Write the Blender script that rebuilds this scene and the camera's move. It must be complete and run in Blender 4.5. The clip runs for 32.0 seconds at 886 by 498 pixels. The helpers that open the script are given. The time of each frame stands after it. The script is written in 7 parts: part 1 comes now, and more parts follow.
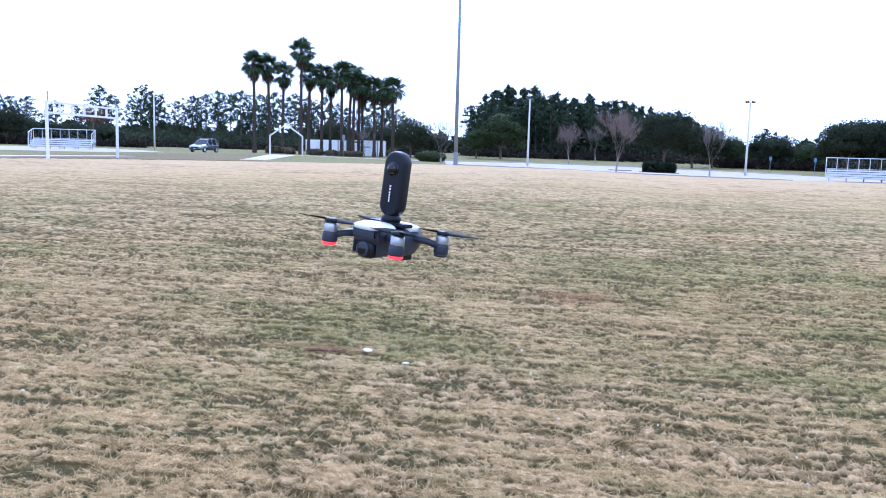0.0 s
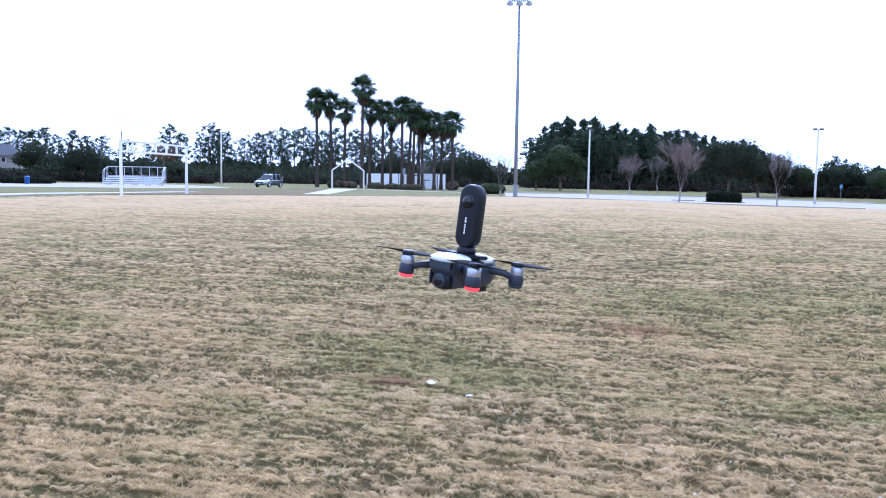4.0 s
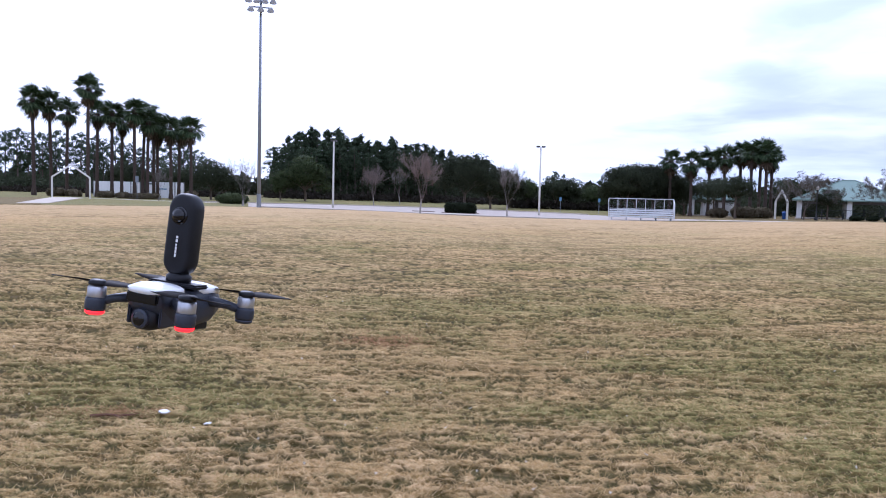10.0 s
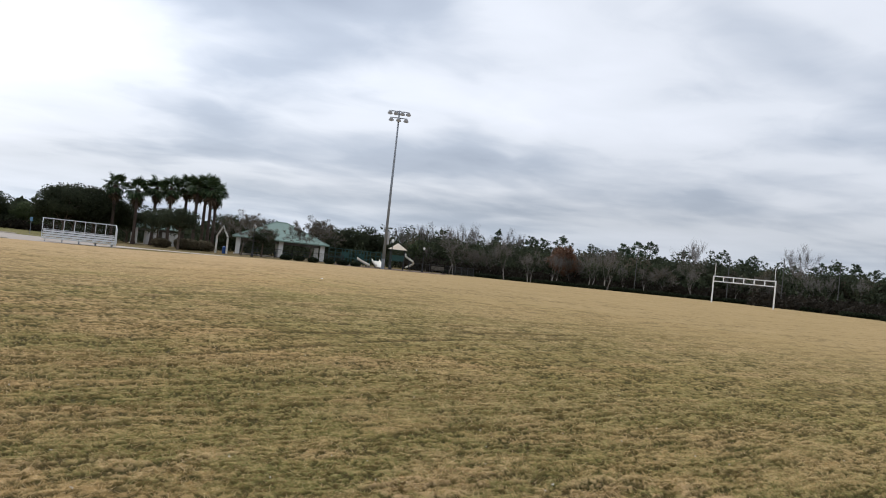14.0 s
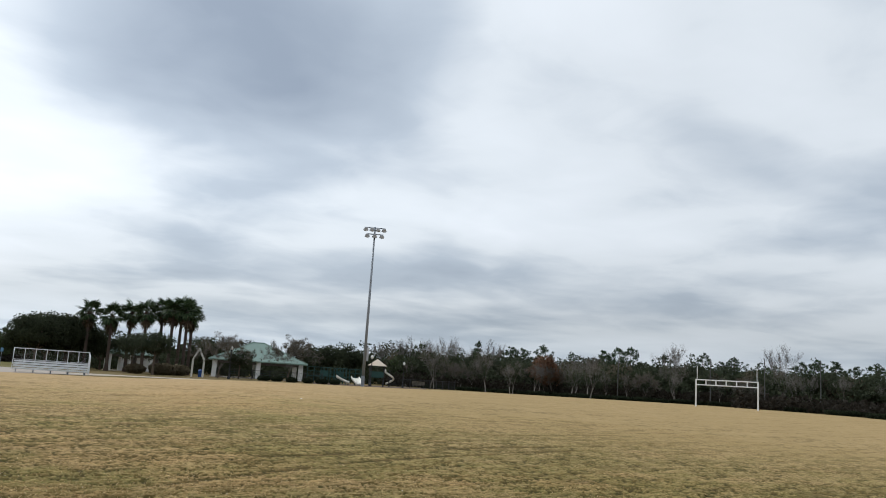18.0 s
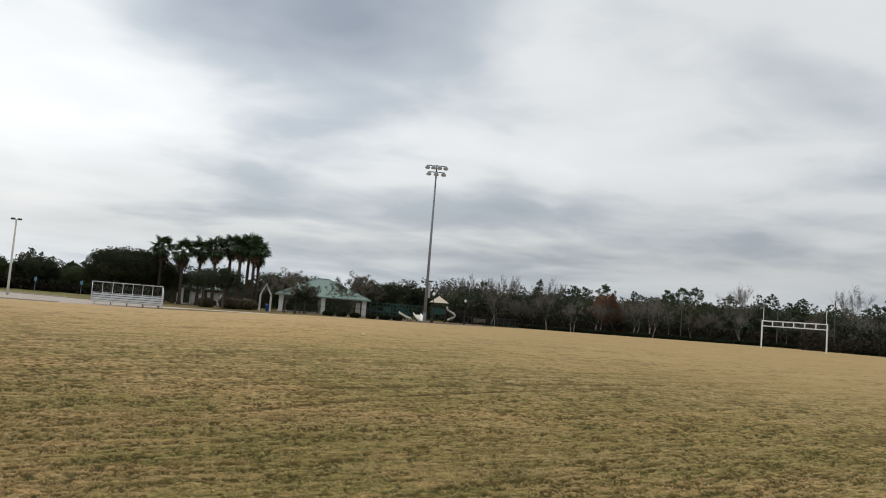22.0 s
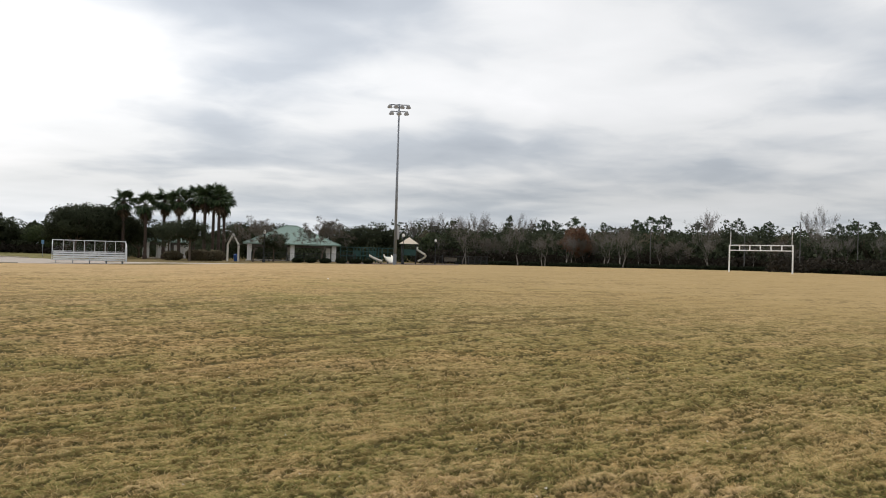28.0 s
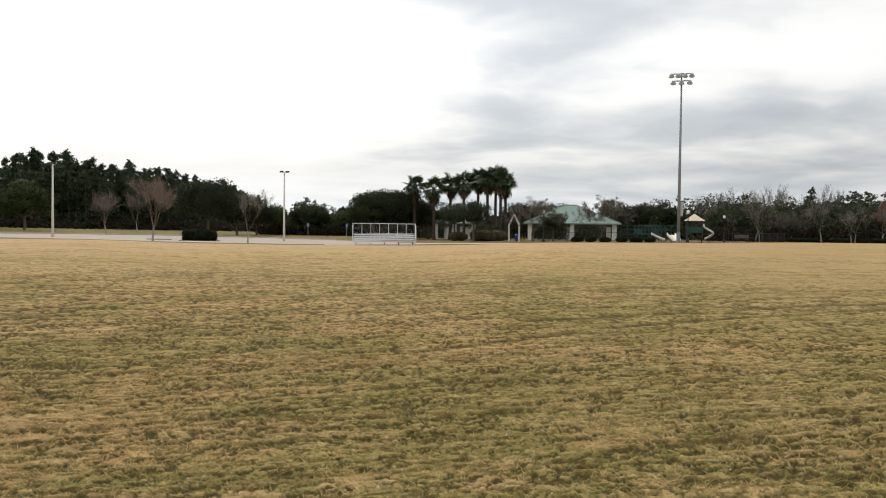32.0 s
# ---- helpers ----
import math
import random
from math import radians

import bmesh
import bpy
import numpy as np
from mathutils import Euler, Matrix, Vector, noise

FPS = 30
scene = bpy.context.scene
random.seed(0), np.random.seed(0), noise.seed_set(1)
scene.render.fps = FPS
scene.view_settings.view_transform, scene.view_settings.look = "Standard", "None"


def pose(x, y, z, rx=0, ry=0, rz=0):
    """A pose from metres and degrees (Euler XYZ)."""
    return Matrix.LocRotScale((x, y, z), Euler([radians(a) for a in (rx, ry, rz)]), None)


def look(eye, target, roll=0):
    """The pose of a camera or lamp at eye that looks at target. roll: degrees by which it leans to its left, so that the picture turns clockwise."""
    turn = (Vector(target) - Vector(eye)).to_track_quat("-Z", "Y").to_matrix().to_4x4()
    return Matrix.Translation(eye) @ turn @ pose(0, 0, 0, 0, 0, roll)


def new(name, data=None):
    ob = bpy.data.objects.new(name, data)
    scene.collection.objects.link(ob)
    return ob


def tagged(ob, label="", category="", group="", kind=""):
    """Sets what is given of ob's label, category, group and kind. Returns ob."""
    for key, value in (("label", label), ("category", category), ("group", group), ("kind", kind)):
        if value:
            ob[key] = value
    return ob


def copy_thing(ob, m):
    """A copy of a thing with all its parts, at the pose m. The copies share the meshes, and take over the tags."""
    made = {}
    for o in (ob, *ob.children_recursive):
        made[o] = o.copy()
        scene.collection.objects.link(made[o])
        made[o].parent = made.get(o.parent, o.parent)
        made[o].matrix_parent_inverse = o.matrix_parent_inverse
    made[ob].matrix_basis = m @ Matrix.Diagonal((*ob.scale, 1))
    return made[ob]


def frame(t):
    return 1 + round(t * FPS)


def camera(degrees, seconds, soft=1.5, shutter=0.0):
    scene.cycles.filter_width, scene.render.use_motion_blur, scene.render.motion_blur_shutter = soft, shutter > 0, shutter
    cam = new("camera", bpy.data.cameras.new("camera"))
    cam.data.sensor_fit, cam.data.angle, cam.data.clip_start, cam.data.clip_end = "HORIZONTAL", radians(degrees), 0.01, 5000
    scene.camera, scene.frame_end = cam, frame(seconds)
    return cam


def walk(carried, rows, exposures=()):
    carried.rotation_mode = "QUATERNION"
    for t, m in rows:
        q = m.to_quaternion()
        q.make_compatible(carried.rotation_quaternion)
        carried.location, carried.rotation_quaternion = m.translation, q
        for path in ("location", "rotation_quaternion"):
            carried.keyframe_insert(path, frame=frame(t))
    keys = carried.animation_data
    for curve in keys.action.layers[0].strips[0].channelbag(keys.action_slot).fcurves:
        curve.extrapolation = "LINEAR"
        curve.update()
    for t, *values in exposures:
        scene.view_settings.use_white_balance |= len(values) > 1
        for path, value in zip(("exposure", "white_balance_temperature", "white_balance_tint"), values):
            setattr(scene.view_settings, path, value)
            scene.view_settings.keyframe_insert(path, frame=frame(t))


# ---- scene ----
from math import cos, pi, sin, tan

# ---------------------------------------------------------------- camera
cam = camera(58.15, 32.0, soft=1.0)
# seconds, x, y, heading (degrees clockwise from +y), pitch, lean to the left
PATH = [
    (0, -0.02, -0.08, -13.48, -6.96, 1.59),
    (0.5, -0.01, -0.08, -9.56, -6.37, 1.82),
    (1, -0.00, -0.08, -7.96, -5.68, 1.74),
    (1.5, -0.01, -0.06, -7.58, -4.67, 1.64),
    (2, -0.01, -0.07, -9.13, -4.21, 1.67),
    (2.5, -0.02, -0.09, -12.50, -4.41, 1.63),
    (3, -0.05, -0.05, -14.69, -4.72, 1.48),
    (3.5, -0.03, -0.08, -15.62, -4.75, 1.22),
    (4, -0.04, -0.10, -17.85, -4.74, 0.86),
    (4.5, -0.06, -0.10, -21.59, -4.99, 0.45),
    (6.5, -0.03, -0.12, -18.01, -5.61, -0.75),
    (7, -0.01, -0.05, -10.30, -3.94, 0.18),
    (7.5, -0.02, 0.00, -5.27, -1.90, 0.90),
    (8, -0.01, 0.00, -2.09, -0.81, 1.50),
    (8.5, -0.00, -0.02, -0.64, -1.28, 1.60),
    (9, 0.01, 0.00, 0.00, -2.32, 1.54),
    (9.5, 0.02, 0.01, 0.24, -3.29, 1.58),
    (10, -0.07, 0.13, 0.31, -3.63, 1.39),
    (10.5, -0.16, 0.20, 1.14, -3.82, 1.71),
    (11, -0.17, 0.21, 2.64, -3.97, 2.11),
    (11.5, -0.17, 0.19, 5.23, -4.16, 2.71),
    (12, -0.12, 0.20, 8.23, -4.45, 3.87),
    (12.5, -0.13, 0.09, 12.77, -4.13, 4.62),
    (13, -0.13, 0.03, 18.48, -3.47, 4.65),
    (13.5, -0.13, -0.00, 25.99, -2.43, 5.12),
    (14, -0.14, -0.04, 38.68, 1.15, 6.11),
    (14.5, -0.11, -0.05, 45.64, 4.46, 6.73),
    (15, -0.08, -0.06, 45.51, 7.06, 6.14),
    (15.5, -0.07, -0.05, 44.14, 9.20, 5.45),
    (17.5, -0.19, -0.09, 40.30, 9.68, 3.73),
    (18, -0.19, -0.06, 39.57, 9.38, 3.80),
    (18.5, -0.19, -0.06, 39.24, 8.77, 3.76),
    (19, -0.14, -0.03, 38.54, 7.57, 3.61),
    (19.5, -0.11, -0.02, 37.10, 5.81, 3.42),
    (20, -0.06, 0.03, 36.08, 4.41, 3.74),
    (20.5, -0.08, 0.02, 37.23, 3.96, 4.97),
    (21, -0.14, -0.05, 41.21, 4.51, 6.23),
    (21.5, -0.21, -0.16, 40.66, 5.29, 5.51),
    (22, -0.12, -0.12, 35.40, 4.62, 4.57),
    (22.5, -0.06, -0.08, 33.56, 3.09, 4.44),
    (23, -0.05, -0.07, 34.07, 2.06, 4.61),
    (23.5, -0.03, -0.04, 34.69, 1.41, 4.48),
    (24, 0.00, -0.02, 35.28, 0.44, 4.33),
    (24.5, 0.05, 0.01, 36.04, -0.83, 4.17),
    (26.5, 0.08, -0.08, 36.35, -2.64, 1.75),
    (27, 0.18, -0.04, 34.60, -3.12, 1.70),
    (27.5, 0.36, 0.09, 33.93, -1.70, 2.13),
    (28, 0.54, 0.22, 37.69, 0.45, 1.61),
    (28.5, 0.76, 0.39, 40.34, 1.01, 1.32),
    (29, 0.99, 0.57, 41.20, 0.72, 1.93),
    (29.5, 1.15, 0.66, 40.72, 0.24, 1.44),
    (30, 1.32, 0.79, 36.90, -0.21, 0.40),
    (30.5, 1.40, 0.80, 30.88, -1.04, 0.22),
    (31, 1.36, 0.71, 25.97, -1.62, 0.78),
    (31.5, 1.37, 0.77, 21.72, -1.53, 0.89),
    (32, 1.36, 0.77, 17.57, -1.46, 0.73),
]
EYE = 1.6


def view(x, y, heading, pitch, lean):
    h, p = radians(heading), radians(pitch)
    eye = Vector((x, y, EYE))
    return look(eye, eye + Vector((sin(h) * cos(p), cos(h) * cos(p), sin(p))), lean)


EXPOSURES = [
    # seconds, stops, kelvin, tint
    (0.0, 1.05, 4450, 21), (7.0, 1.0, 4450, 21), (7.6, 0.75, 5000, 17), (8.0, 0.12, 5500, 14), (8.8, 0.18, 6800, 11), (9.6, 0.25, 6800, 11), (10.0, 0.54, 5100, 25), (10.8, 0.84, 4850, 25),
    (13.3, 0.80, 4800, 26), (14.0, 0.06, 6000, 12), (15.0, -0.42, 6200, 10), (15.5, -0.45, 6200, 10), (17.5, -0.1, 6000, 8), (19.0, 0.10, 6050, 8),
    (20.0, 0.22, 6300, 9), (21.0, 0.18, 6350, 9), (22.0, -0.1, 6400, 9), (23.0, 0.16, 6500, 9), (24.0, 0.30, 6650, 10), (24.5, 0.36, 6700, 10), (27.0, 0.55, 6700, 10), (27.5, 0.45, 6300, 12), (28.0, 0.10, 6500, 11),
    (29.0, 0.16, 6500, 10), (32.0, 0.22, 6700, 10),
]
walk(cam, [(r[0], view(*r[1:])) for r in PATH], EXPOSURES)

# ---------------------------------------------------------------- sky and sun
SUN_AZ, SUN_EL = -18.0, 44.0  # degrees clockwise from +y; behind the clouds


def make_world():
    w = bpy.data.worlds.new("overcast_sky")
    scene.world = w
    w.use_nodes = True
    nt = w.node_tree
    nt.nodes.clear()
    N, L = nt.nodes.new, nt.links.new
    out = N("ShaderNodeOutputWorld")
    sky = N("ShaderNodeTexSky")
    sky.sky_type, sky.sun_disc = "NISHITA", False
    sky.sun_elevation, sky.sun_rotation = radians(SUN_EL), radians(SUN_AZ)
    sky.air_density, sky.dust_density = 1.0, 2.0
    bg_sky = N("ShaderNodeBackground")
    bg_sky.inputs[1].default_value = 0.12
    L(sky.outputs[0], bg_sky.inputs[0])
    co = N("ShaderNodeTexCoord")
    sep = N("ShaderNodeSeparateXYZ")
    L(co.outputs["Generated"], sep.inputs[0])

    def op(kind, a, b=None, clamp=False):
        n = N("ShaderNodeMath")
        n.operation, n.use_clamp = kind, clamp
        for i, v in enumerate((a, b)):
            if v is None:
                continue
            if isinstance(v, (int, float)):
                n.inputs[i].default_value = v
            else:
                L(v, n.inputs[i])
        return n.outputs[0]

    up = op("MAXIMUM", sep.outputs[2], 0.0)
    # the cloud deck seen in perspective
    deck = op("ADD", up, 0.11)
    com = N("ShaderNodeCombineXYZ")
    L(op("DIVIDE", sep.outputs[0], deck), com.inputs[0])
    L(op("DIVIDE", sep.outputs[1], deck), com.inputs[1])

    def cloud(scale, detail, rough, seed, distort):
        n = N("ShaderNodeTexNoise")
        n.inputs["Scale"].default_value, n.inputs["Detail"].default_value = scale, detail
        n.inputs["Roughness"].default_value, n.inputs["Distortion"].default_value = rough, distort
        m = N("ShaderNodeMapping")
        m.inputs["Location"].default_value = seed
        L(com.outputs[0], m.inputs[0])
        L(m.outputs[0], n.inputs["Vector"])
        return n.outputs["Fac"]

    big = cloud(0.42, 2.0, 0.5, (3.3, 1.1, 0), 0.3)
    mid = cloud(0.95, 3.0, 0.45, (5.2, 2.3, 0), 0.5)
    fine_ = cloud(3.2, 4.0, 0.55, (0.7, 8.1, 0), 0.4)
    mixv = op("ADD", op("MULTIPLY", big, 0.46), op("ADD", op("MULTIPLY", mid, 0.43), op("MULTIPLY", fine_, 0.12)))

    def blot(az, el, width, amount, base):
        """A bank of thinner (+) or thicker (-) cloud."""
        d = N("ShaderNodeVectorMath")
        d.operation = "DOT_PRODUCT"
        a_, e_ = radians(az), radians(el)
        d.inputs[1].default_value = (sin(a_) * cos(e_), cos(a_) * cos(e_), sin(e_))
        L(co.outputs["Generated"], d.inputs[0])
        m = N("ShaderNodeMapRange")
        m.interpolation_type = "SMOOTHSTEP"
        for i, q in enumerate((cos(radians(width)), 1.0, 0.0, amount)):
            m.inputs[i + 1].default_value = q
        L(d.outputs["Value"], m.inputs[0])
        return op("ADD", base, m.outputs[0])

    mixv = blot(46, 21, 11, 0.10, mixv)
    mixv = blot(54, 17, 20, 0.04, mixv)
    mixv = blot(23, 20, 13, -0.12, mixv)
    mixv = blot(36, 15, 20, -0.045, mixv)
    mixv = blot(14, 12, 16, 0.04, mixv)
    mixv = blot(-20, 14, 36, 0.13, mixv)
    ramp = N("ShaderNodeValToRGB")
    e = ramp.color_ramp.elements
    e[0].position, e[0].color = 0.26, (0.34, 0.38, 0.44, 1)
    e[1].position, e[1].color = 0.66, (1.0, 1.0, 1.0, 1)
    k = e.new(0.44)
    k.color = (0.58, 0.62, 0.665, 1)
    k = e.new(0.54)
    k.color = (0.88, 0.89, 0.89, 1)
    L(mixv, ramp.inputs[0])
    low = N("ShaderNodeMix")
    low.data_type = "RGBA"
    low.inputs["B"].default_value = (0.70, 0.80, 0.90, 1)
    L(ramp.outputs[0], low.inputs["A"])
    fade = op("SUBTRACT", 1.0, op("MULTIPLY", up, 11.0), clamp=True)
    L(op("MULTIPLY", fade, 0.55), low.inputs["Factor"])
    bg_cl = N("ShaderNodeBackground")
    # bright toward the horizon, a grey belt above it, bright again overhead
    thick = N("ShaderNodeValToRGB")
    te = thick.color_ramp.elements
    te[0].position, te[0].color = 0.015, (0.78, 0.78, 0.78, 1)
    te[1].position, te[1].color = 0.85, (1.0, 1.0, 1.0, 1)
    for q, w_ in ((0.04, 0.68), (0.072, 0.63), (0.10, 0.70), (0.15, 0.78), (0.20, 0.85), (0.38, 0.86), (0.50, 0.90)):
        te.new(q).color = (w_, w_, w_, 1)
    L(up, thick.inputs[0])
    # thinner cloud toward the north-west
    dot = N("ShaderNodeVectorMath")
    dot.operation = "DOT_PRODUCT"
    dot.inputs[1].default_value = (sin(radians(-30)), cos(radians(-30)), 0.0)
    L(co.outputs["Generated"], dot.inputs[0])
    side = N("ShaderNodeMapRange")
    side.interpolation_type = "SMOOTHSTEP"
    for i, q in enumerate((0.0, 0.95, 0.95, 1.22)):
        side.inputs[i + 1].default_value = q
    L(dot.outputs["Value"], side.inputs[0])
    L(op("MULTIPLY", thick.outputs[0], op("MULTIPLY", side.outputs[0], 1.12)), bg_cl.inputs[1])
    L(low.outputs["Result"], bg_cl.inputs[0])
    mx = N("ShaderNodeMixShader")
    mx.inputs[0].default_value = 0.93
    L(bg_sky.outputs[0], mx.inputs[1])
    L(bg_cl.outputs[0], mx.inputs[2])
    L(mx.outputs[0], out.inputs[0])


make_world()
sun = new("sun", bpy.data.lights.new("sun", "SUN"))
sun.data.energy, sun.data.angle, sun.data.color = 1.5, radians(28), (1.0, 0.96, 0.9)
_s = Vector((sin(radians(SUN_AZ)) * cos(radians(SUN_EL)), cos(radians(SUN_AZ)) * cos(radians(SUN_EL)), sin(radians(SUN_EL))))
sun.matrix_world = look(_s * 50, (0, 0, 0))


# ---------------------------------------------------------------- materials
def material(name, c1, c2, scale=3.0, rough=0.8, metal=0.0, bump=0.0, bump_scale=None, fine=0.35, coords="Object", stretch=(1, 1, 1), vary=0.0, spec=0.5, dist=0.02):
    """Two colours mixed by coarse and fine noise, with relief; vary: how far single pieces differ in brightness."""
    m = bpy.data.materials.new(name)
    m.use_nodes = True
    nt = m.node_tree
    N, L = nt.nodes.new, nt.links.new
    b = nt.nodes["Principled BSDF"]
    b.inputs["Roughness"].default_value, b.inputs["Metallic"].default_value = rough, metal
    b.inputs["Specular IOR Level"].default_value = spec
    co = N("ShaderNodeTexCoord")
    mp = N("ShaderNodeMapping")
    mp.inputs["Scale"].default_value = stretch
    L(co.outputs[coords], mp.inputs[0])

    def noise_at(s, d, r):
        n = N("ShaderNodeTexNoise")
        n.inputs["Scale"].default_value, n.inputs["Detail"].default_value, n.inputs["Roughness"].default_value = s, d, r
        L(mp.outputs[0], n.inputs["Vector"])
        return n

    a, f = noise_at(scale, 4, 0.6), noise_at(scale * 9, 5, 0.65)
    mixf = N("ShaderNodeMix")
    mixf.inputs["Factor"].default_value = fine
    L(a.outputs["Fac"], mixf.inputs["A"])
    L(f.outputs["Fac"], mixf.inputs["B"])
    rm = N("ShaderNodeMapRange")
    rm.inputs[1].default_value, rm.inputs[2].default_value = 0.32, 0.68
    L(mixf.outputs["Result"], rm.inputs[0])
    mc = N("ShaderNodeMix")
    mc.data_type = "RGBA"
    mc.inputs["A"].default_value, mc.inputs["B"].default_value = (*c1, 1), (*c2, 1)
    L(rm.outputs[0], mc.inputs["Factor"])
    col = mc.outputs["Result"]
    if vary:
        oi = N("ShaderNodeObjectInfo")
        vr = N("ShaderNodeMapRange")
        vr.inputs[3].default_value, vr.inputs[4].default_value = 1 - vary, 1 + vary
        L(oi.outputs["Random"], vr.inputs[0])
        hs = N("ShaderNodeHueSaturation")
        L(vr.outputs[0], hs.inputs["Value"])
        L(col, hs.inputs["Color"])
        col = hs.outputs[0]
    L(col, b.inputs["Base Color"])
    if bump:
        bm_ = N("ShaderNodeBump")
        bm_.inputs["Strength"].default_value, bm_.inputs["Distance"].default_value = bump, dist
        bn = noise_at(bump_scale or scale * 12, 4, 0.6)
        L(bn.outputs["Fac"], bm_.inputs["Height"])
        L(bm_.outputs[0], b.inputs["Normal"])
    return m


def island_material(name, c1, c2, c3, rough=0.85, trans=0.25, vary=0.12):
    """Foliage: every leaf or clump takes a tone of its own."""
    m = bpy.data.materials.new(name)
    m.use_nodes = True
    nt = m.node_tree
    N, L = nt.nodes.new, nt.links.new
    b = nt.nodes["Principled BSDF"]
    b.inputs["Roughness"].default_value = rough
    b.inputs["Specular IOR Level"].default_value = 0.12
    g = N("ShaderNodeNewGeometry")
    r = N("ShaderNodeValToRGB")
    e = r.color_ramp.elements
    e[0].position, e[0].color = 0.0, (*c1, 1)
    e[1].position, e[1].color = 1.0, (*c3, 1)
    k = e.new(0.55)
    k.color = (*c2, 1)
    L(g.outputs["Random Per Island"], r.inputs[0])
    oi = N("ShaderNodeObjectInfo")
    vr = N("ShaderNodeMapRange")
    vr.inputs[3].default_value, vr.inputs[4].default_value = 1 - vary, 1 + vary
    L(oi.outputs["Random"], vr.inputs[0])
    hs = N("ShaderNodeHueSaturation")
    L(vr.outputs[0], hs.inputs["Value"])
    L(r.outputs[0], hs.inputs["Color"])
    L(hs.outputs[0], b.inputs["Base Color"])
    if trans:
        t = N("ShaderNodeBsdfTranslucent")
        L(hs.outputs[0], t.inputs[0])
        mx = N("ShaderNodeMixShader")
        mx.inputs[0].default_value = trans
        L(b.outputs[0], mx.inputs[1])
        L(t.outputs[0], mx.inputs[2])
        L(mx.outputs[0], nt.nodes["Material Output"].inputs[0])
    return m


def glow_material(name, colour, strength):
    m = bpy.data.materials.new(name)
    m.use_nodes = True
    b = m.node_tree.nodes["Principled BSDF"]
    b.inputs["Base Color"].default_value = (*colour, 1)
    b.inputs["Emission Color"].default_value = (*colour, 1)
    b.inputs["Emission Strength"].default_value = strength
    return m


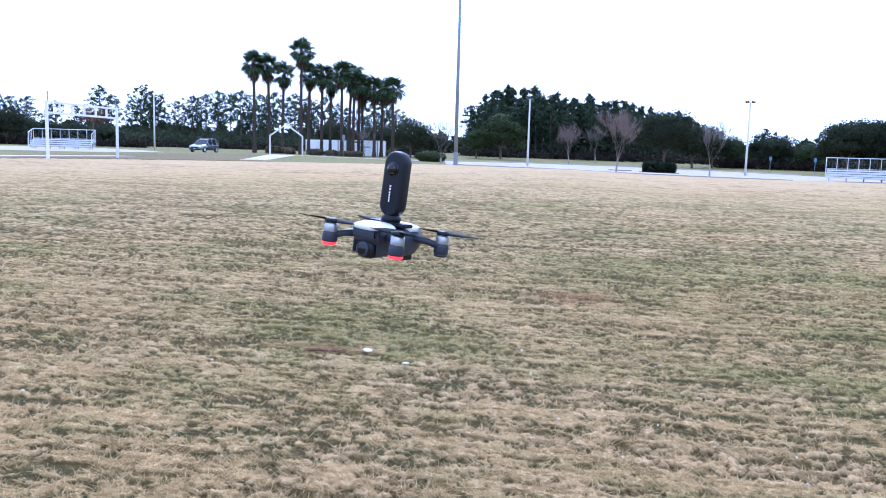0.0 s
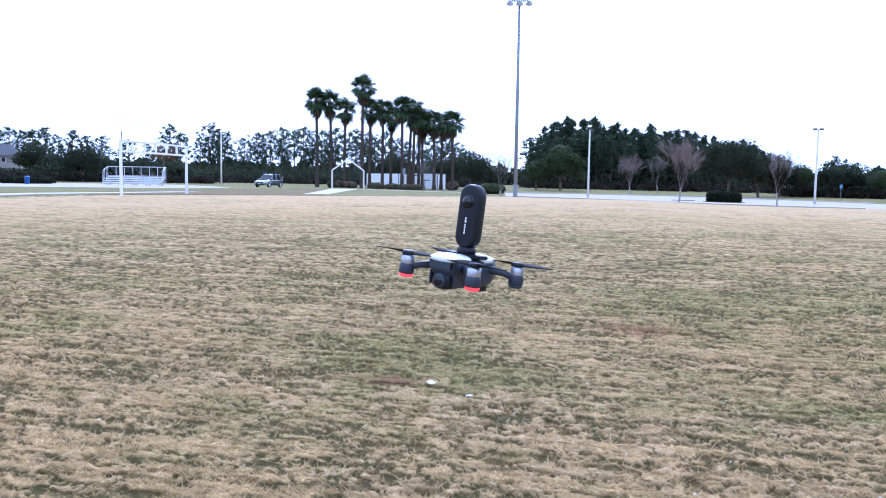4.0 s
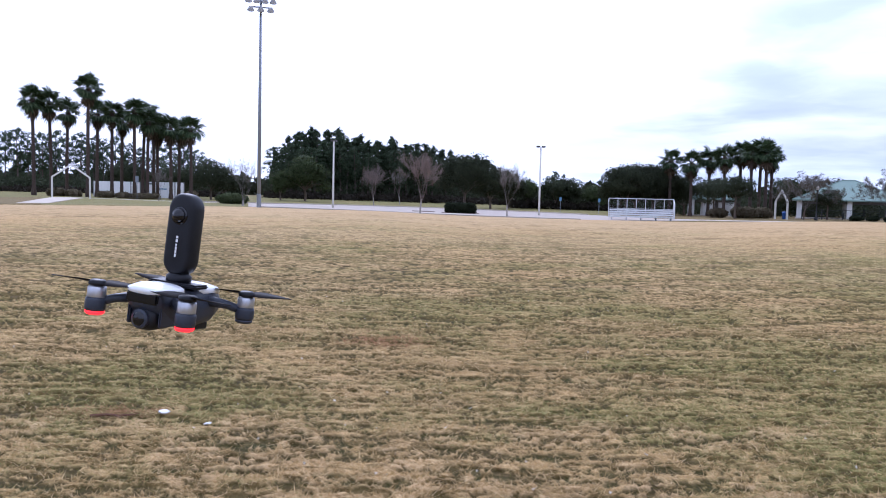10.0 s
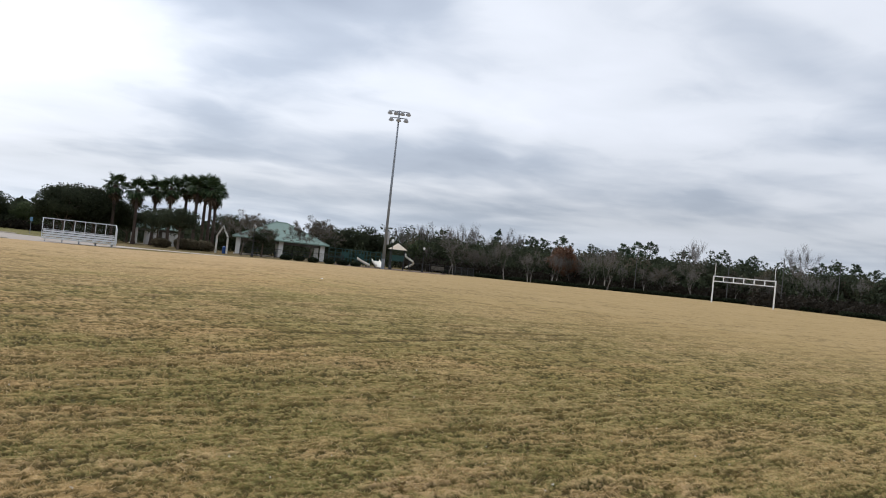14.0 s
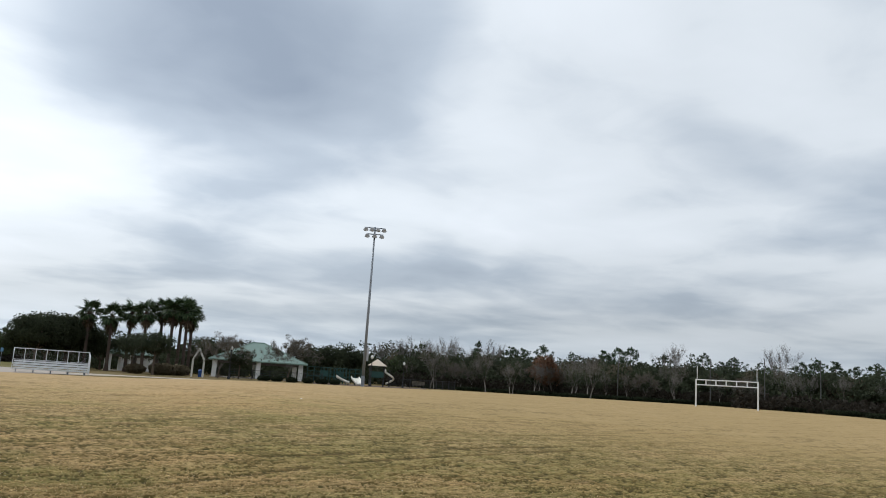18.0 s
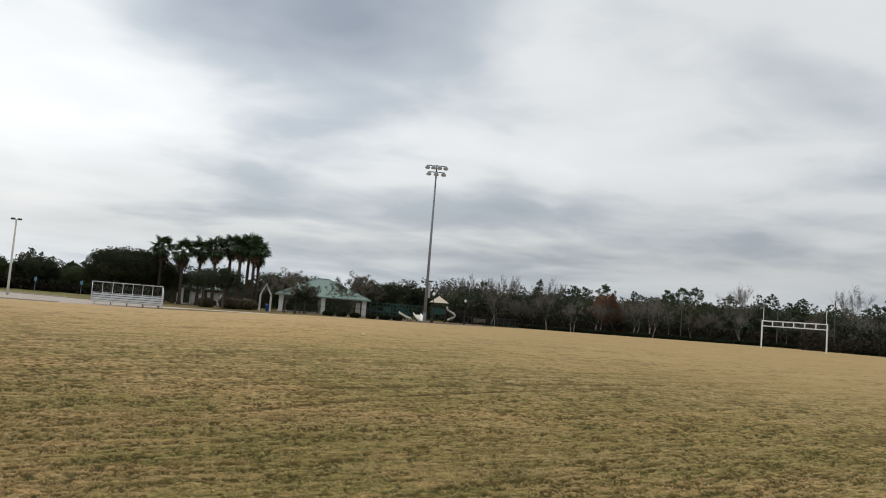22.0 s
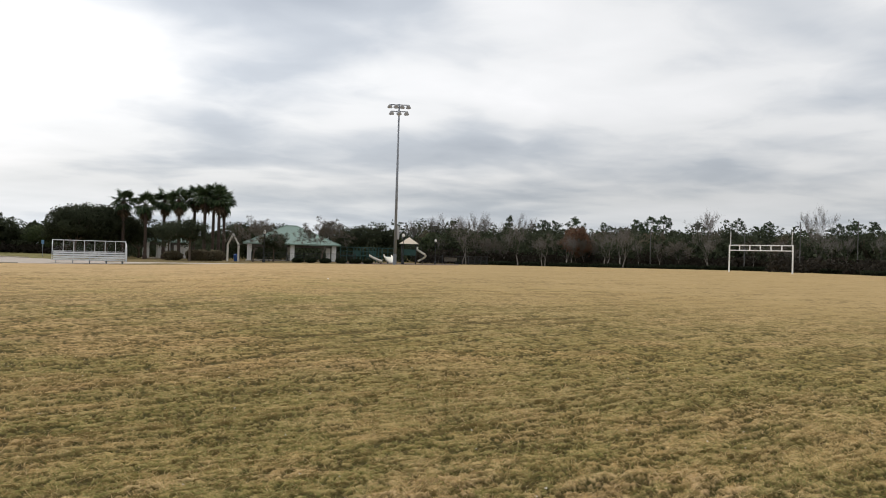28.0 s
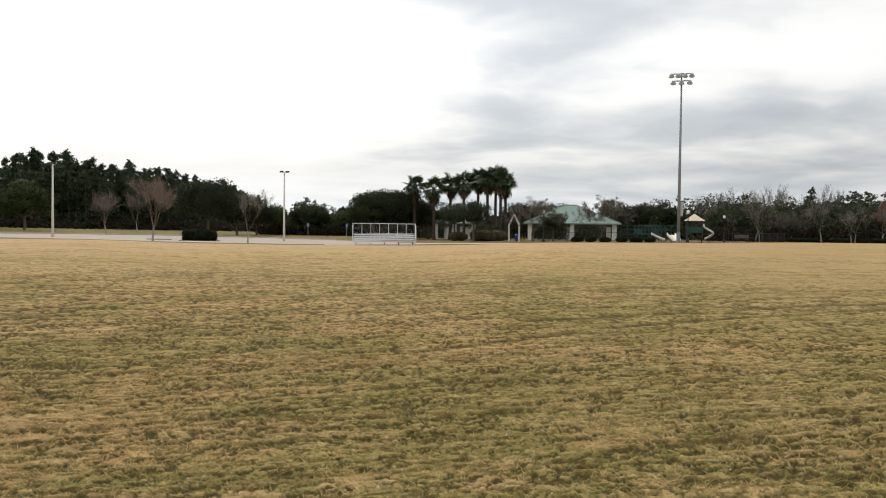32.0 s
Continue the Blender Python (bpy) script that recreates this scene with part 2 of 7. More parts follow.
def turf_material(name, tan, green, dark, green_amount, gaps=0.8, mapped=False):
    """Mown dormant grass: tan thatch with green showing through, darker tyre and mower streaks, reddish bare spots."""
    m = bpy.data.materials.new(name)
    m.use_nodes = True
    nt = m.node_tree
    N, L = nt.nodes.new, nt.links.new
    b = nt.nodes["Principled BSDF"]
    b.inputs["Roughness"].default_value, b.inputs["Specular IOR Level"].default_value = 0.95, 0.1
    co = N("ShaderNodeTexCoord")

    def noise_at(s, d, r, stretch=(1, 1, 1), turn=0.0, distort=0.0):
        mp = N("ShaderNodeMapping")
        mp.inputs["Scale"].default_value = stretch
        mp.inputs["Rotation"].default_value = (0, 0, radians(turn))
        L(co.outputs["Object"], mp.inputs[0])
        n = N("ShaderNodeTexNoise")
        n.inputs["Scale"].default_value, n.inputs["Detail"].default_value, n.inputs["Roughness"].default_value = s, d, r
        n.inputs["Distortion"].default_value = distort
        L(mp.outputs[0], n.inputs["Vector"])
        return n.outputs["Fac"]

    def span(v, lo, hi, a=0.0, z=1.0):
        n = N("ShaderNodeMapRange")
        for i, q in enumerate((lo, hi, a, z)):
            n.inputs[i + 1].default_value = q
        L(v, n.inputs[0])
        return n.outputs[0]

    def mix(f, a, c):
        n = N("ShaderNodeMix")
        n.data_type = "RGBA"
        for key, v in (("Factor", f), ("A", a), ("B", c)):
            if isinstance(v, tuple):
                n.inputs[key].default_value = (*v, 1)
            elif isinstance(v, (int, float)):
                n.inputs[key].default_value = v
            else:
                L(v, n.inputs[key])
        return n.outputs["Result"]

    def mul(a, c):
        n = N("ShaderNodeMath")
        n.operation = "MULTIPLY"
        L(a, n.inputs[0])
        if isinstance(c, (int, float)):
            n.inputs[1].default_value = c
        else:
            L(c, n.inputs[1])
        return n.outputs[0]

    patch = noise_at(0.16, 4, 0.6, (1, 1.6, 1), 4)
    tuft = noise_at(7.5, 4, 0.62, (1, 1.3, 1), 4, 0.3)
    clump = noise_at(2.2, 4, 0.6, (1, 1.6, 1), 4, 0.3)
    blade = noise_at(40, 3, 0.7)
    streak = noise_at(0.9, 3, 0.55, (0.22, 2.4, 1), 3)
    straws = noise_at(110, 4, 0.7, (1, 0.55, 1), 25)
    tone = mix(span(straws, 0.34, 0.66), tuple(c * 0.46 for c in tan), tuple(min(1, c * 1.46) for c in tan))
    tone = mix(mul(span(noise_at(0.09, 3, 0.5), 0.42, 0.66), 0.5), tone, tuple(c * f for c, f in zip(tan, (1.0, 0.84, 0.70))))
    if mapped:
        # single mats bleached or browned
        tone = mix(mul(span(noise_at(11, 2, 0.5, (0.7, 1, 1)), 0.42, 0.62), 0.7), tone, tuple(c * f for c, f in zip(tan, (0.62, 0.60, 0.58))))
    g = mul(span(patch, 0.40, 0.62), span(clump, 0.36, 0.60))
    tone = mix(mul(g, green_amount), tone, green)
    if mapped:
        # green growth with some crease shade painted in, pale straw and bare wheel tracks as they lie on the field
        def layer(key):
            at = N("ShaderNodeAttribute")
            at.attribute_name = key
            return at.outputs["Fac"]
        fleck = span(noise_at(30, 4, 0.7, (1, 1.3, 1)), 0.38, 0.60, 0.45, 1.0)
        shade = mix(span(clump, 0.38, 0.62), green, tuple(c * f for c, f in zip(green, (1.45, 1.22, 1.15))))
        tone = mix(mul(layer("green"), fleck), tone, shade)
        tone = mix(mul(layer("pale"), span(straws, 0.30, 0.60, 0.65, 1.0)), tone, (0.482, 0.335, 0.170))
        tone = mix(mul(layer("dull"), span(straws, 0.30, 0.60, 0.65, 1.0)), tone, (0.375, 0.268, 0.120))
        tone = mix(mul(layer("straw"), span(tuft, 0.34, 0.52)), tone, (0.56, 0.395, 0.205))
        tone = mix(mul(layer("worn"), 0.9), tone, dark)
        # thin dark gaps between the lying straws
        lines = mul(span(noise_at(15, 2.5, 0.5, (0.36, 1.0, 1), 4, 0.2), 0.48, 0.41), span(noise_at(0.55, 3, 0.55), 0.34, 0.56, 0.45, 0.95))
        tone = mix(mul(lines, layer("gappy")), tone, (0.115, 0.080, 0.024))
        # earth and roots in the gaps, coloured darker to include the shade there
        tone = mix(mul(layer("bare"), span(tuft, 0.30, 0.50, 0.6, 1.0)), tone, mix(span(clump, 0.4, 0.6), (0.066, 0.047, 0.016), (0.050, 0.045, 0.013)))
    d = mul(span(streak, 0.50, 0.66), span(clump, 0.40, 0.60))
    tone = mix(mul(d, 0.6), tone, dark)
    tone = mix(mul(span(tuft, 0.53, 0.36), gaps), tone, dark)
    L(tone, b.inputs["Base Color"])
    bp = N("ShaderNodeBump")
    bp.inputs["Strength"].default_value, bp.inputs["Distance"].default_value = 0.8, 0.05
    L(mix(0.5, tuft, mix(0.5, blade, straws)), bp.inputs["Height"])
    L(bp.outputs[0], b.inputs["Normal"])
    return m


TURF = turf_material("earth_and_green_shoots", (0.20, 0.145, 0.06), (0.13, 0.125, 0.038), (0.085, 0.066, 0.027), 0.8)
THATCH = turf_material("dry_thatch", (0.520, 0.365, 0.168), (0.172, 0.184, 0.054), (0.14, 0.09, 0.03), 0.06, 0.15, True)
LAWN = turf_material("green_lawn", (0.22, 0.19, 0.075), (0.135, 0.15, 0.048), (0.10, 0.092, 0.034), 0.95, 0.4)
VERGE = turf_material("worn_brown_verge", (0.20, 0.15, 0.068), (0.12, 0.115, 0.042), (0.09, 0.066, 0.03), 0.5, 0.6)
ASPHALT = material("grey_asphalt", (0.35, 0.302, 0.258), (0.44, 0.383, 0.330), 0.5, 0.95, bump=0.2, bump_scale=40, spec=0.1)
CONCRETE = material("pale_concrete", (0.42, 0.365, 0.30), (0.52, 0.455, 0.38), 0.8, 0.95, bump=0.2, bump_scale=30, spec=0.15)
GALV = material("galvanised_steel", (0.185, 0.205, 0.235), (0.25, 0.272, 0.305), 1.2, 0.5, 0.15, bump=0.05)
ALU = material("bare_aluminium", (0.60, 0.61, 0.62), (0.70, 0.71, 0.72), 2.0, 0.42, 0.55)
WHITE = material("white_paint", (0.74, 0.74, 0.73), (0.82, 0.82, 0.81), 2.0, 0.5, bump=0.05)
WHITE_WALL = material("white_render", (0.66, 0.655, 0.63), (0.76, 0.75, 0.73), 0.7, 0.85, bump=0.1)
STEEL_WHITE = material("white_corrugated_steel", (0.80, 0.81, 0.82), (0.87, 0.88, 0.89), 0.6, 0.55)
BLACK = material("black_coated_steel", (0.012, 0.013, 0.014), (0.022, 0.023, 0.025), 3.0, 0.5)
POSTWOOD = material("weathered_pole", (0.10, 0.085, 0.065), (0.16, 0.14, 0.11), 3.0, 0.9, bump=0.3)
NET_POST = material("weathered_dark_post", (0.075, 0.073, 0.070), (0.115, 0.112, 0.105), 1.5, 0.8)
LAMP_POST = material("concrete_lamp_post", (0.58, 0.56, 0.50), (0.68, 0.66, 0.60), 1.5, 0.85)
GREEN_ROOF = material("green_metal_roof", (0.15, 0.225, 0.185), (0.20, 0.28, 0.235), 0.5, 0.45, 0.1)
TAN_ROOF = material("tan_metal_roof", (0.56, 0.47, 0.36), (0.64, 0.55, 0.43), 0.8, 0.6)
DARK_GREEN = material("dark_green_steel", (0.005, 0.040, 0.034), (0.009, 0.062, 0.052), 1.5, 0.5)
SLIDE = material("cream_plastic", (0.66, 0.62, 0.52), (0.74, 0.70, 0.60), 1.5, 0.4)
BLUE = material("blue_plastic", (0.015, 0.07, 0.26), (0.022, 0.09, 0.32), 2.0, 0.45)
RUST = material("rusty_iron", (0.055, 0.028, 0.016), (0.13, 0.062, 0.034), 14.0, 0.85, 0.2, bump=0.4, bump_scale=120, dist=0.003)
SOIL = material("dark_soil", (0.030, 0.022, 0.012), (0.070, 0.050, 0.026), 22.0, 1.0, bump=1.0, bump_scale=60, spec=0.05)
PIT = material("shaft_wall", (0.02, 0.016, 0.012), (0.04, 0.032, 0.024), 6.0, 0.95)
MULCH = material("dark_mulch", (0.07, 0.045, 0.03), (0.14, 0.09, 0.06), 3.0, 0.95, bump=0.5)
BARK = material("brown_bark", (0.075, 0.055, 0.04), (0.15, 0.115, 0.085), 3.5, 0.95, bump=0.6, stretch=(1, 1, 0.3), vary=0.15)
PINE_BARK = material("pine_bark", (0.06, 0.045, 0.036), (0.13, 0.095, 0.075), 3.0, 0.95, bump=0.6, stretch=(1, 1, 0.3), vary=0.2)
PALE_BARK = material("pale_bark", (0.20, 0.18, 0.155), (0.32, 0.285, 0.25), 4.0, 0.9, bump=0.4, vary=0.1)
TWIG = material("grey_brown_twigs", (0.115, 0.102, 0.09), (0.19, 0.168, 0.147), 2.0, 0.95, vary=0.15)
TWIG_RED = material("reddish_twigs", (0.128, 0.099, 0.086), (0.20, 0.155, 0.135), 2.0, 0.95, vary=0.15)
PALM_TRUNK = material("palm_trunk", (0.032, 0.022, 0.017), (0.085, 0.058, 0.043), 5.0, 0.95, bump=0.7, stretch=(1, 1, 2.5), vary=0.15)
PINE_LEAF = island_material("pine_needles", (0.032, 0.049, 0.027), (0.051, 0.072, 0.039), (0.076, 0.100, 0.053), vary=0.22)
OAK_LEAF = island_material("oak_leaves", (0.031, 0.038, 0.022), (0.043, 0.052, 0.029), (0.060, 0.069, 0.038), vary=0.18)
OLIVE_LEAF = island_material("olive_leaves", (0.034, 0.048, 0.020), (0.060, 0.080, 0.032), (0.092, 0.112, 0.048), vary=0.15)
PALM_LEAF = island_material("palm_leaves", (0.024, 0.042, 0.018), (0.048, 0.074, 0.032), (0.090, 0.120, 0.056), 0.5, 0.15)
DEAD_LEAF = island_material("dead_palm_leaves", (0.035, 0.026, 0.016), (0.07, 0.05, 0.03), (0.11, 0.08, 0.05), 0.8, 0.1)
RED_LEAF = island_material("rust_red_leaves", (0.075, 0.040, 0.024), (0.125, 0.066, 0.040), (0.185, 0.098, 0.060))
BRUSH = island_material("winter_brush", (0.022, 0.019, 0.014), (0.031, 0.026, 0.019), (0.043, 0.036, 0.027))
JUNIPER = island_material("juniper_leaves", (0.045, 0.058, 0.026), (0.075, 0.092, 0.042), (0.11, 0.13, 0.06))
DULL_GREY = material("dull_grey_housing", (0.30, 0.31, 0.33), (0.40, 0.41, 0.43), 4.0, 0.6)
GRASS_TUFT = island_material("ornamental_grass", (0.10, 0.085, 0.052), (0.15, 0.125, 0.078), (0.22, 0.185, 0.12))
HEDGE_LEAF = island_material("clipped_hedge_leaves", (0.012, 0.017, 0.009), (0.022, 0.030, 0.015), (0.040, 0.048, 0.024))
BLADE = island_material("dry_grass_blades", (0.34, 0.23, 0.095), (0.54, 0.38, 0.17), (0.78, 0.60, 0.34), 0.9, 0.55)
SHOOT = island_material("dark_green_shoots", (0.11, 0.095, 0.028), (0.15, 0.13, 0.038), (0.22, 0.17, 0.06), 0.9, 0.55)
STRAW_BIT = island_material("bleached_leaf", (0.5, 0.44, 0.33), (0.66, 0.60, 0.50), (0.78, 0.74, 0.66))
RED_BLADE = island_material("reddish_dead_blades", (0.30, 0.15, 0.075), (0.39, 0.21, 0.11), (0.5, 0.31, 0.17), 0.9, 0.3)
GREEN_BLADE = island_material("green_grass_blades", (0.13, 0.14, 0.042), (0.23, 0.225, 0.075), (0.42, 0.37, 0.16), 0.9, 0.55)


# ---------------------------------------------------------------- mesh helpers
class Shape:
    """Collects faces; make() links them as one mesh object."""

    def __init__(self):
        self.v, self.f, self.smooth = [], [], False

    def add(self, verts, faces):
        n = len(self.v)
        self.v.extend(tuple(p) for p in verts)
        self.f.extend(tuple(i + n for i in q) for q in faces)
        return self

    def box(self, x0, x1, y0, y1, z0, z1, m=None):
        p = [Vector((x, y, z)) for x in (x0, x1) for y in (y0, y1) for z in (z0, z1)]
        if m:
            p = [m @ q for q in p]
        return self.add(p, [(0, 1, 3, 2), (4, 6, 7, 5), (0, 4, 5, 1), (2, 3, 7, 6), (0, 2, 6, 4), (1, 5, 7, 3)])

    def tube(self, points, radii, n=6, caps=True):
        """A tube through the points, with a radius at each."""
        pts = [Vector(p) for p in points]
        verts, faces = [], []
        prev = None
        for i, p in enumerate(pts):
            d = (pts[min(i + 1, len(pts) - 1)] - pts[max(i - 1, 0)]).normalized()
            if prev is None:
                a = d.orthogonal().normalized()
            else:
                a = (prev - d * prev.dot(d))
                a = a.normalized() if a.length > 1e-5 else d.orthogonal().normalized()
            prev = a
            b = d.cross(a)
            for k in range(n):
                t = 2 * pi * k / n
                verts.append(p + (a * cos(t) + b * sin(t)) * radii[i])
        for i in range(len(pts) - 1):
            for k in range(n):
                k2 = (k + 1) % n
                faces.append((i * n + k, i * n + k2, (i + 1) * n + k2, (i + 1) * n + k))
        if caps:
            faces.append(tuple(range(n))[::-1])
            faces.append(tuple((len(pts) - 1) * n + k for k in range(n)))
        return self.add(verts, faces)

    def rod(self, a, b, r, n=6):
        return self.tube([a, b], [r, r], n)

    def lathe(self, profile, n=20, m=None):
        """profile: (radius, z) from bottom to top."""
        verts = [Vector((r * cos(2 * pi * k / n), r * sin(2 * pi * k / n), z)) for r, z in profile for k in range(n)]
        if m:
            verts = [m @ q for q in verts]
        faces = [(i * n + k, i * n + (k + 1) % n, (i + 1) * n + (k + 1) % n, (i + 1) * n + k) for i in range(len(profile) - 1) for k in range(n)]
        faces += [tuple(range(n))[::-1], tuple((len(profile) - 1) * n + k for k in range(n))]
        return self.add(verts, faces)

    def loft(self, rings):
        n = len(rings[0])
        verts = [p for r in rings for p in r]
        faces = [(i * n + k, i * n + (k + 1) % n, (i + 1) * n + (k + 1) % n, (i + 1) * n + k) for i in range(len(rings) - 1) for k in range(n)]
        faces += [tuple(range(n))[::-1], tuple((len(rings) - 1) * n + k for k in range(n))]
        return self.add(verts, faces)

    def mesh(self, name, mat):
        me = bpy.data.meshes.new(name)
        me.from_pydata(self.v, [], self.f)
        me.materials.append(mat)
        if self.smooth:
            me.polygons.foreach_set("use_smooth", [True] * len(me.polygons))
        me.update()
        return me

    def make(self, name, mat, parent=None, label=""):
        ob = new(name, self.mesh(name, mat))
        if parent:
            ob.parent = parent
        if label:
            ob["label"] = label
        return ob


def soft_edges(ob, width, seg=2):
    """Rounds a mesh's hard edges in place."""
    bm = bmesh.new()
    bm.from_mesh(ob.data)
    bmesh.ops.remove_doubles(bm, verts=bm.verts, dist=1e-6)
    bmesh.ops.recalc_face_normals(bm, faces=bm.faces)
    es = [e for e in bm.edges if len(e.link_faces) == 2 and e.calc_face_angle(0) > 0.6]
    bmesh.ops.bevel(bm, geom=es, offset=width, segments=seg, affect="EDGES", clamp_overlap=True)
    bm.to_mesh(ob.data)
    bm.free()
    return ob


def empty(name, m, label, category, group="", kind=""):
    ob = new(name)
    ob.empty_display_size = 0.2
    ob.matrix_basis = m
    return tagged(ob, label, category, group, kind)


def sheet_mesh(name, verts, faces, mat):
    """A large mesh from numpy arrays of triangles or quads."""
    k = faces.shape[1]
    me = bpy.data.meshes.new(name)
    me.vertices.add(len(verts))
    me.vertices.foreach_set("co", np.ascontiguousarray(verts, dtype=np.float32).ravel())
    me.loops.add(faces.size)
    me.loops.foreach_set("vertex_index", np.ascontiguousarray(faces, dtype=np.int32).ravel())
    me.polygons.add(len(faces))
    me.polygons.foreach_set("loop_start", np.arange(0, faces.size, k, dtype=np.int32))
    me.polygons.foreach_set("loop_total", np.full(len(faces), k, dtype=np.int32))
    me.materials.append(mat)
    me.update(calc_edges=True)
    return me


# ---------------------------------------------------------------- the lie of the land
def ease(x, a, b):
    t = np.clip((np.asarray(x, float) - a) / (b - a), 0, 1)
    return t * t * (3 - 2 * t)


FAR_AZ = (-180, -60, -45, -25, -13, -2, 6, 14, 20, 27, 40, 60, 68, 76, 180)
FAR_Z = (0.4, 0.6, 0.75, 0.66, 0.29, 0.05, -0.07, -0.17, -0.06, 0.12, 0.32, 0.42, 0.12, 0.0, 0.3)


def ground_z(x, y):
    """A crowned playing field that falls to a swale with a drain beside the camera."""
    x, y = np.asarray(x, float), np.asarray(y, float)
    v = (y - 43.0 - 0.0664 * x) * 0.998
    r = np.hypot(x, y)
    az = np.degrees(np.arctan2(x, y))
    flat = ease(az, -6, 4) * (1 - ease(az, 17, 28))
    crown = (0.62 - 0.2 * flat) * ease(v, -41, -3)
    far = np.interp(np.degrees(np.arctan2(x, y)), FAR_AZ, FAR_Z)
    w = ease(v, 8 - 2 * flat, 42 - 9 * flat)
    z = crown * (1 - w) + far * w
    dip = -0.07 * np.exp(-(((x - 4.85) / 0.7) ** 2 + ((y - 3.20) / 0.7) ** 2))
    rise = ease(r, 136, 180) * (0.85 * ease(az, -40, -14) * (1 - ease(az, 8, 20)) + 0.8 * (1 - ease(az, -40, -20)))
    return z * ease(r, 2, 24) + dip + rise


def gz(x, y):
    return float(ground_z(x, y))


def spot(az, r, lift=0.0):
    """A place by its bearing from the camera's stand (degrees clockwise from +y) and distance."""
    x, y = r * sin(radians(az)), r * cos(radians(az))
    return Vector((x, y, gz(x, y) + lift))


def stand(az, r, turn=0.0, lift=0.0):
    p = spot(az, r, lift)
    return pose(p.x, p.y, p.z, 0, 0, turn)


def strip(name, inner, outer, lift, mat, thick=0.0):
    """A sheet between two lines of points, laid on the ground, with a real edge of that thickness."""
    n = len(inner)
    cross = 9
    vs, fs = [], []
    for a, b in zip(inner, outer):
        for k in range(cross):
            t = k / (cross - 1)
            x, y = a[0] + (b[0] - a[0]) * t, a[1] + (b[1] - a[1]) * t
            vs.append((x, y, gz(x, y) + lift))
    for i in range(n - 1):
        for k in range(cross - 1):
            fs.append((i * cross + k, (i + 1) * cross + k, (i + 1) * cross + k + 1, i * cross + k + 1))
    rim = [i * cross for i in range(n)] + [(n - 1) * cross + k for k in range(1, cross)] + [i * cross + cross - 1 for i in range(n - 2, -1, -1)] + [k for k in range(cross - 2, 0, -1)]
    base = len(vs)
    drop = max(thick, 0.06) + 0.05
    vs += [(vs[i][0], vs[i][1], vs[i][2] - drop) for i in rim]
    m = len(rim)
    fs += [(rim[i], base + i, base + (i + 1) % m, rim[(i + 1) % m]) for i in range(m)]
    s = Shape()
    s.add(vs, fs)
    return s.make(name, mat)


def polar(az0, az1, r, n=24):
    """Points at distance r (a number or a function of the bearing) from az0 to az1."""
    out = []
    for i in range(n):
        a = az0 + (az1 - az0) * i / (n - 1)
        d = r(a) if callable(r) else r
        out.append((d * sin(radians(a)), d * cos(radians(a))))
    return out


def line(a, b, n=24):
    return [(a[0] + (b[0] - a[0]) * i / (n - 1), a[1] + (b[1] - a[1]) * i / (n - 1)) for i in range(n)]


# ground sheet to the horizon
def lattice(ix, iy, seed):
    h = np.sin(ix * 127.1 + iy * 311.7 + seed * 74.7) * 43758.5453
    return h - np.floor(h)


def lumps(x, y, size, seed):
    """Smooth random values from 0 to 1, with features of that size in metres."""
    u, v = x / size, y / size
    iu, iv = np.floor(u), np.floor(v)
    fu, fv = u - iu, v - iv
    fu, fv = fu * fu * (3 - 2 * fu), fv * fv * (3 - 2 * fv)
    a = lattice(iu, iv, seed) * (1 - fu) + lattice(iu + 1, iv, seed) * fu
    b = lattice(iu, iv + 1, seed) * (1 - fu) + lattice(iu + 1, iv + 1, seed) * fu
    return a * (1 - fv) + b * fv


def tufts(x, y):
    """Height of the matted grass over the earth: round lumps with creases between them."""
    r = np.hypot(x, y)
    low = 1 - 0.8 * rut(x, y)
    return (0.006 + (0.021 + 0.022 * ease(r, 4.5, 10)) * tuft_field(x, y) * low) * (1 - 0.7 * ease(r, 20, 60)) + 0.016 * straw(x, y) * tuft_field(x, y)


def tuft_field(x, y):
    """0 in the gaps between the mats of lying grass, 1 on top of them, steep between."""
    wx, wy = x + 0.04 * (lumps(x, y, 0.07, 31) - 0.5), y + 0.04 * (lumps(x, y, 0.06, 32) - 0.5)
    a = lumps(wx * 0.50 + wy * 0.05, wy, 0.052, 1)
    b = lumps(wx * 0.60, wy, 0.028, 3)
    t = 0.31 * a + 0.36 * b + 0.33 * lumps(x * 0.8, y, 0.017, 7) + 0.12 * (lumps(x, y * 1.5, 0.5, 2) - 0.5)
    # long shallow furrows left by the mower
    t = t + 0.30 * (lumps(wx * 0.10 + wy * 0.012, wy - wx * 0.05, 0.062, 9) - 0.5)
    az = np.degrees(np.arctan2(x, y))
    shift = 0.03 * (1 - ease(az, 5, 30))
    return ease(t, 0.37 + shift, 0.57 + shift) * (0.66 + 0.34 * lumps(x * 0.7, y, 0.024, 8))


# wheel tracks worn into the turf
RUTS = (((6.6, 12.9), (10.3, 13.2)), ((10.3, 13.2), (12.6, 13.7)), ((12.6, 13.7), (18.5, 13.9)), ((9.4, 15.9), (14.2, 16.3)), ((14.8, 16.3), (21.6, 16.6)), ((-1.2, 14.4), (-0.3, 15.7)), ((3.8, 10.2), (8.9, 12.2)), ((8.9, 12.2), (15.4, 13.2)), ((-2.5, 12.5), (-1.5, 12.9)), ((-1.4, 15.5), (-0.5, 16.4)))


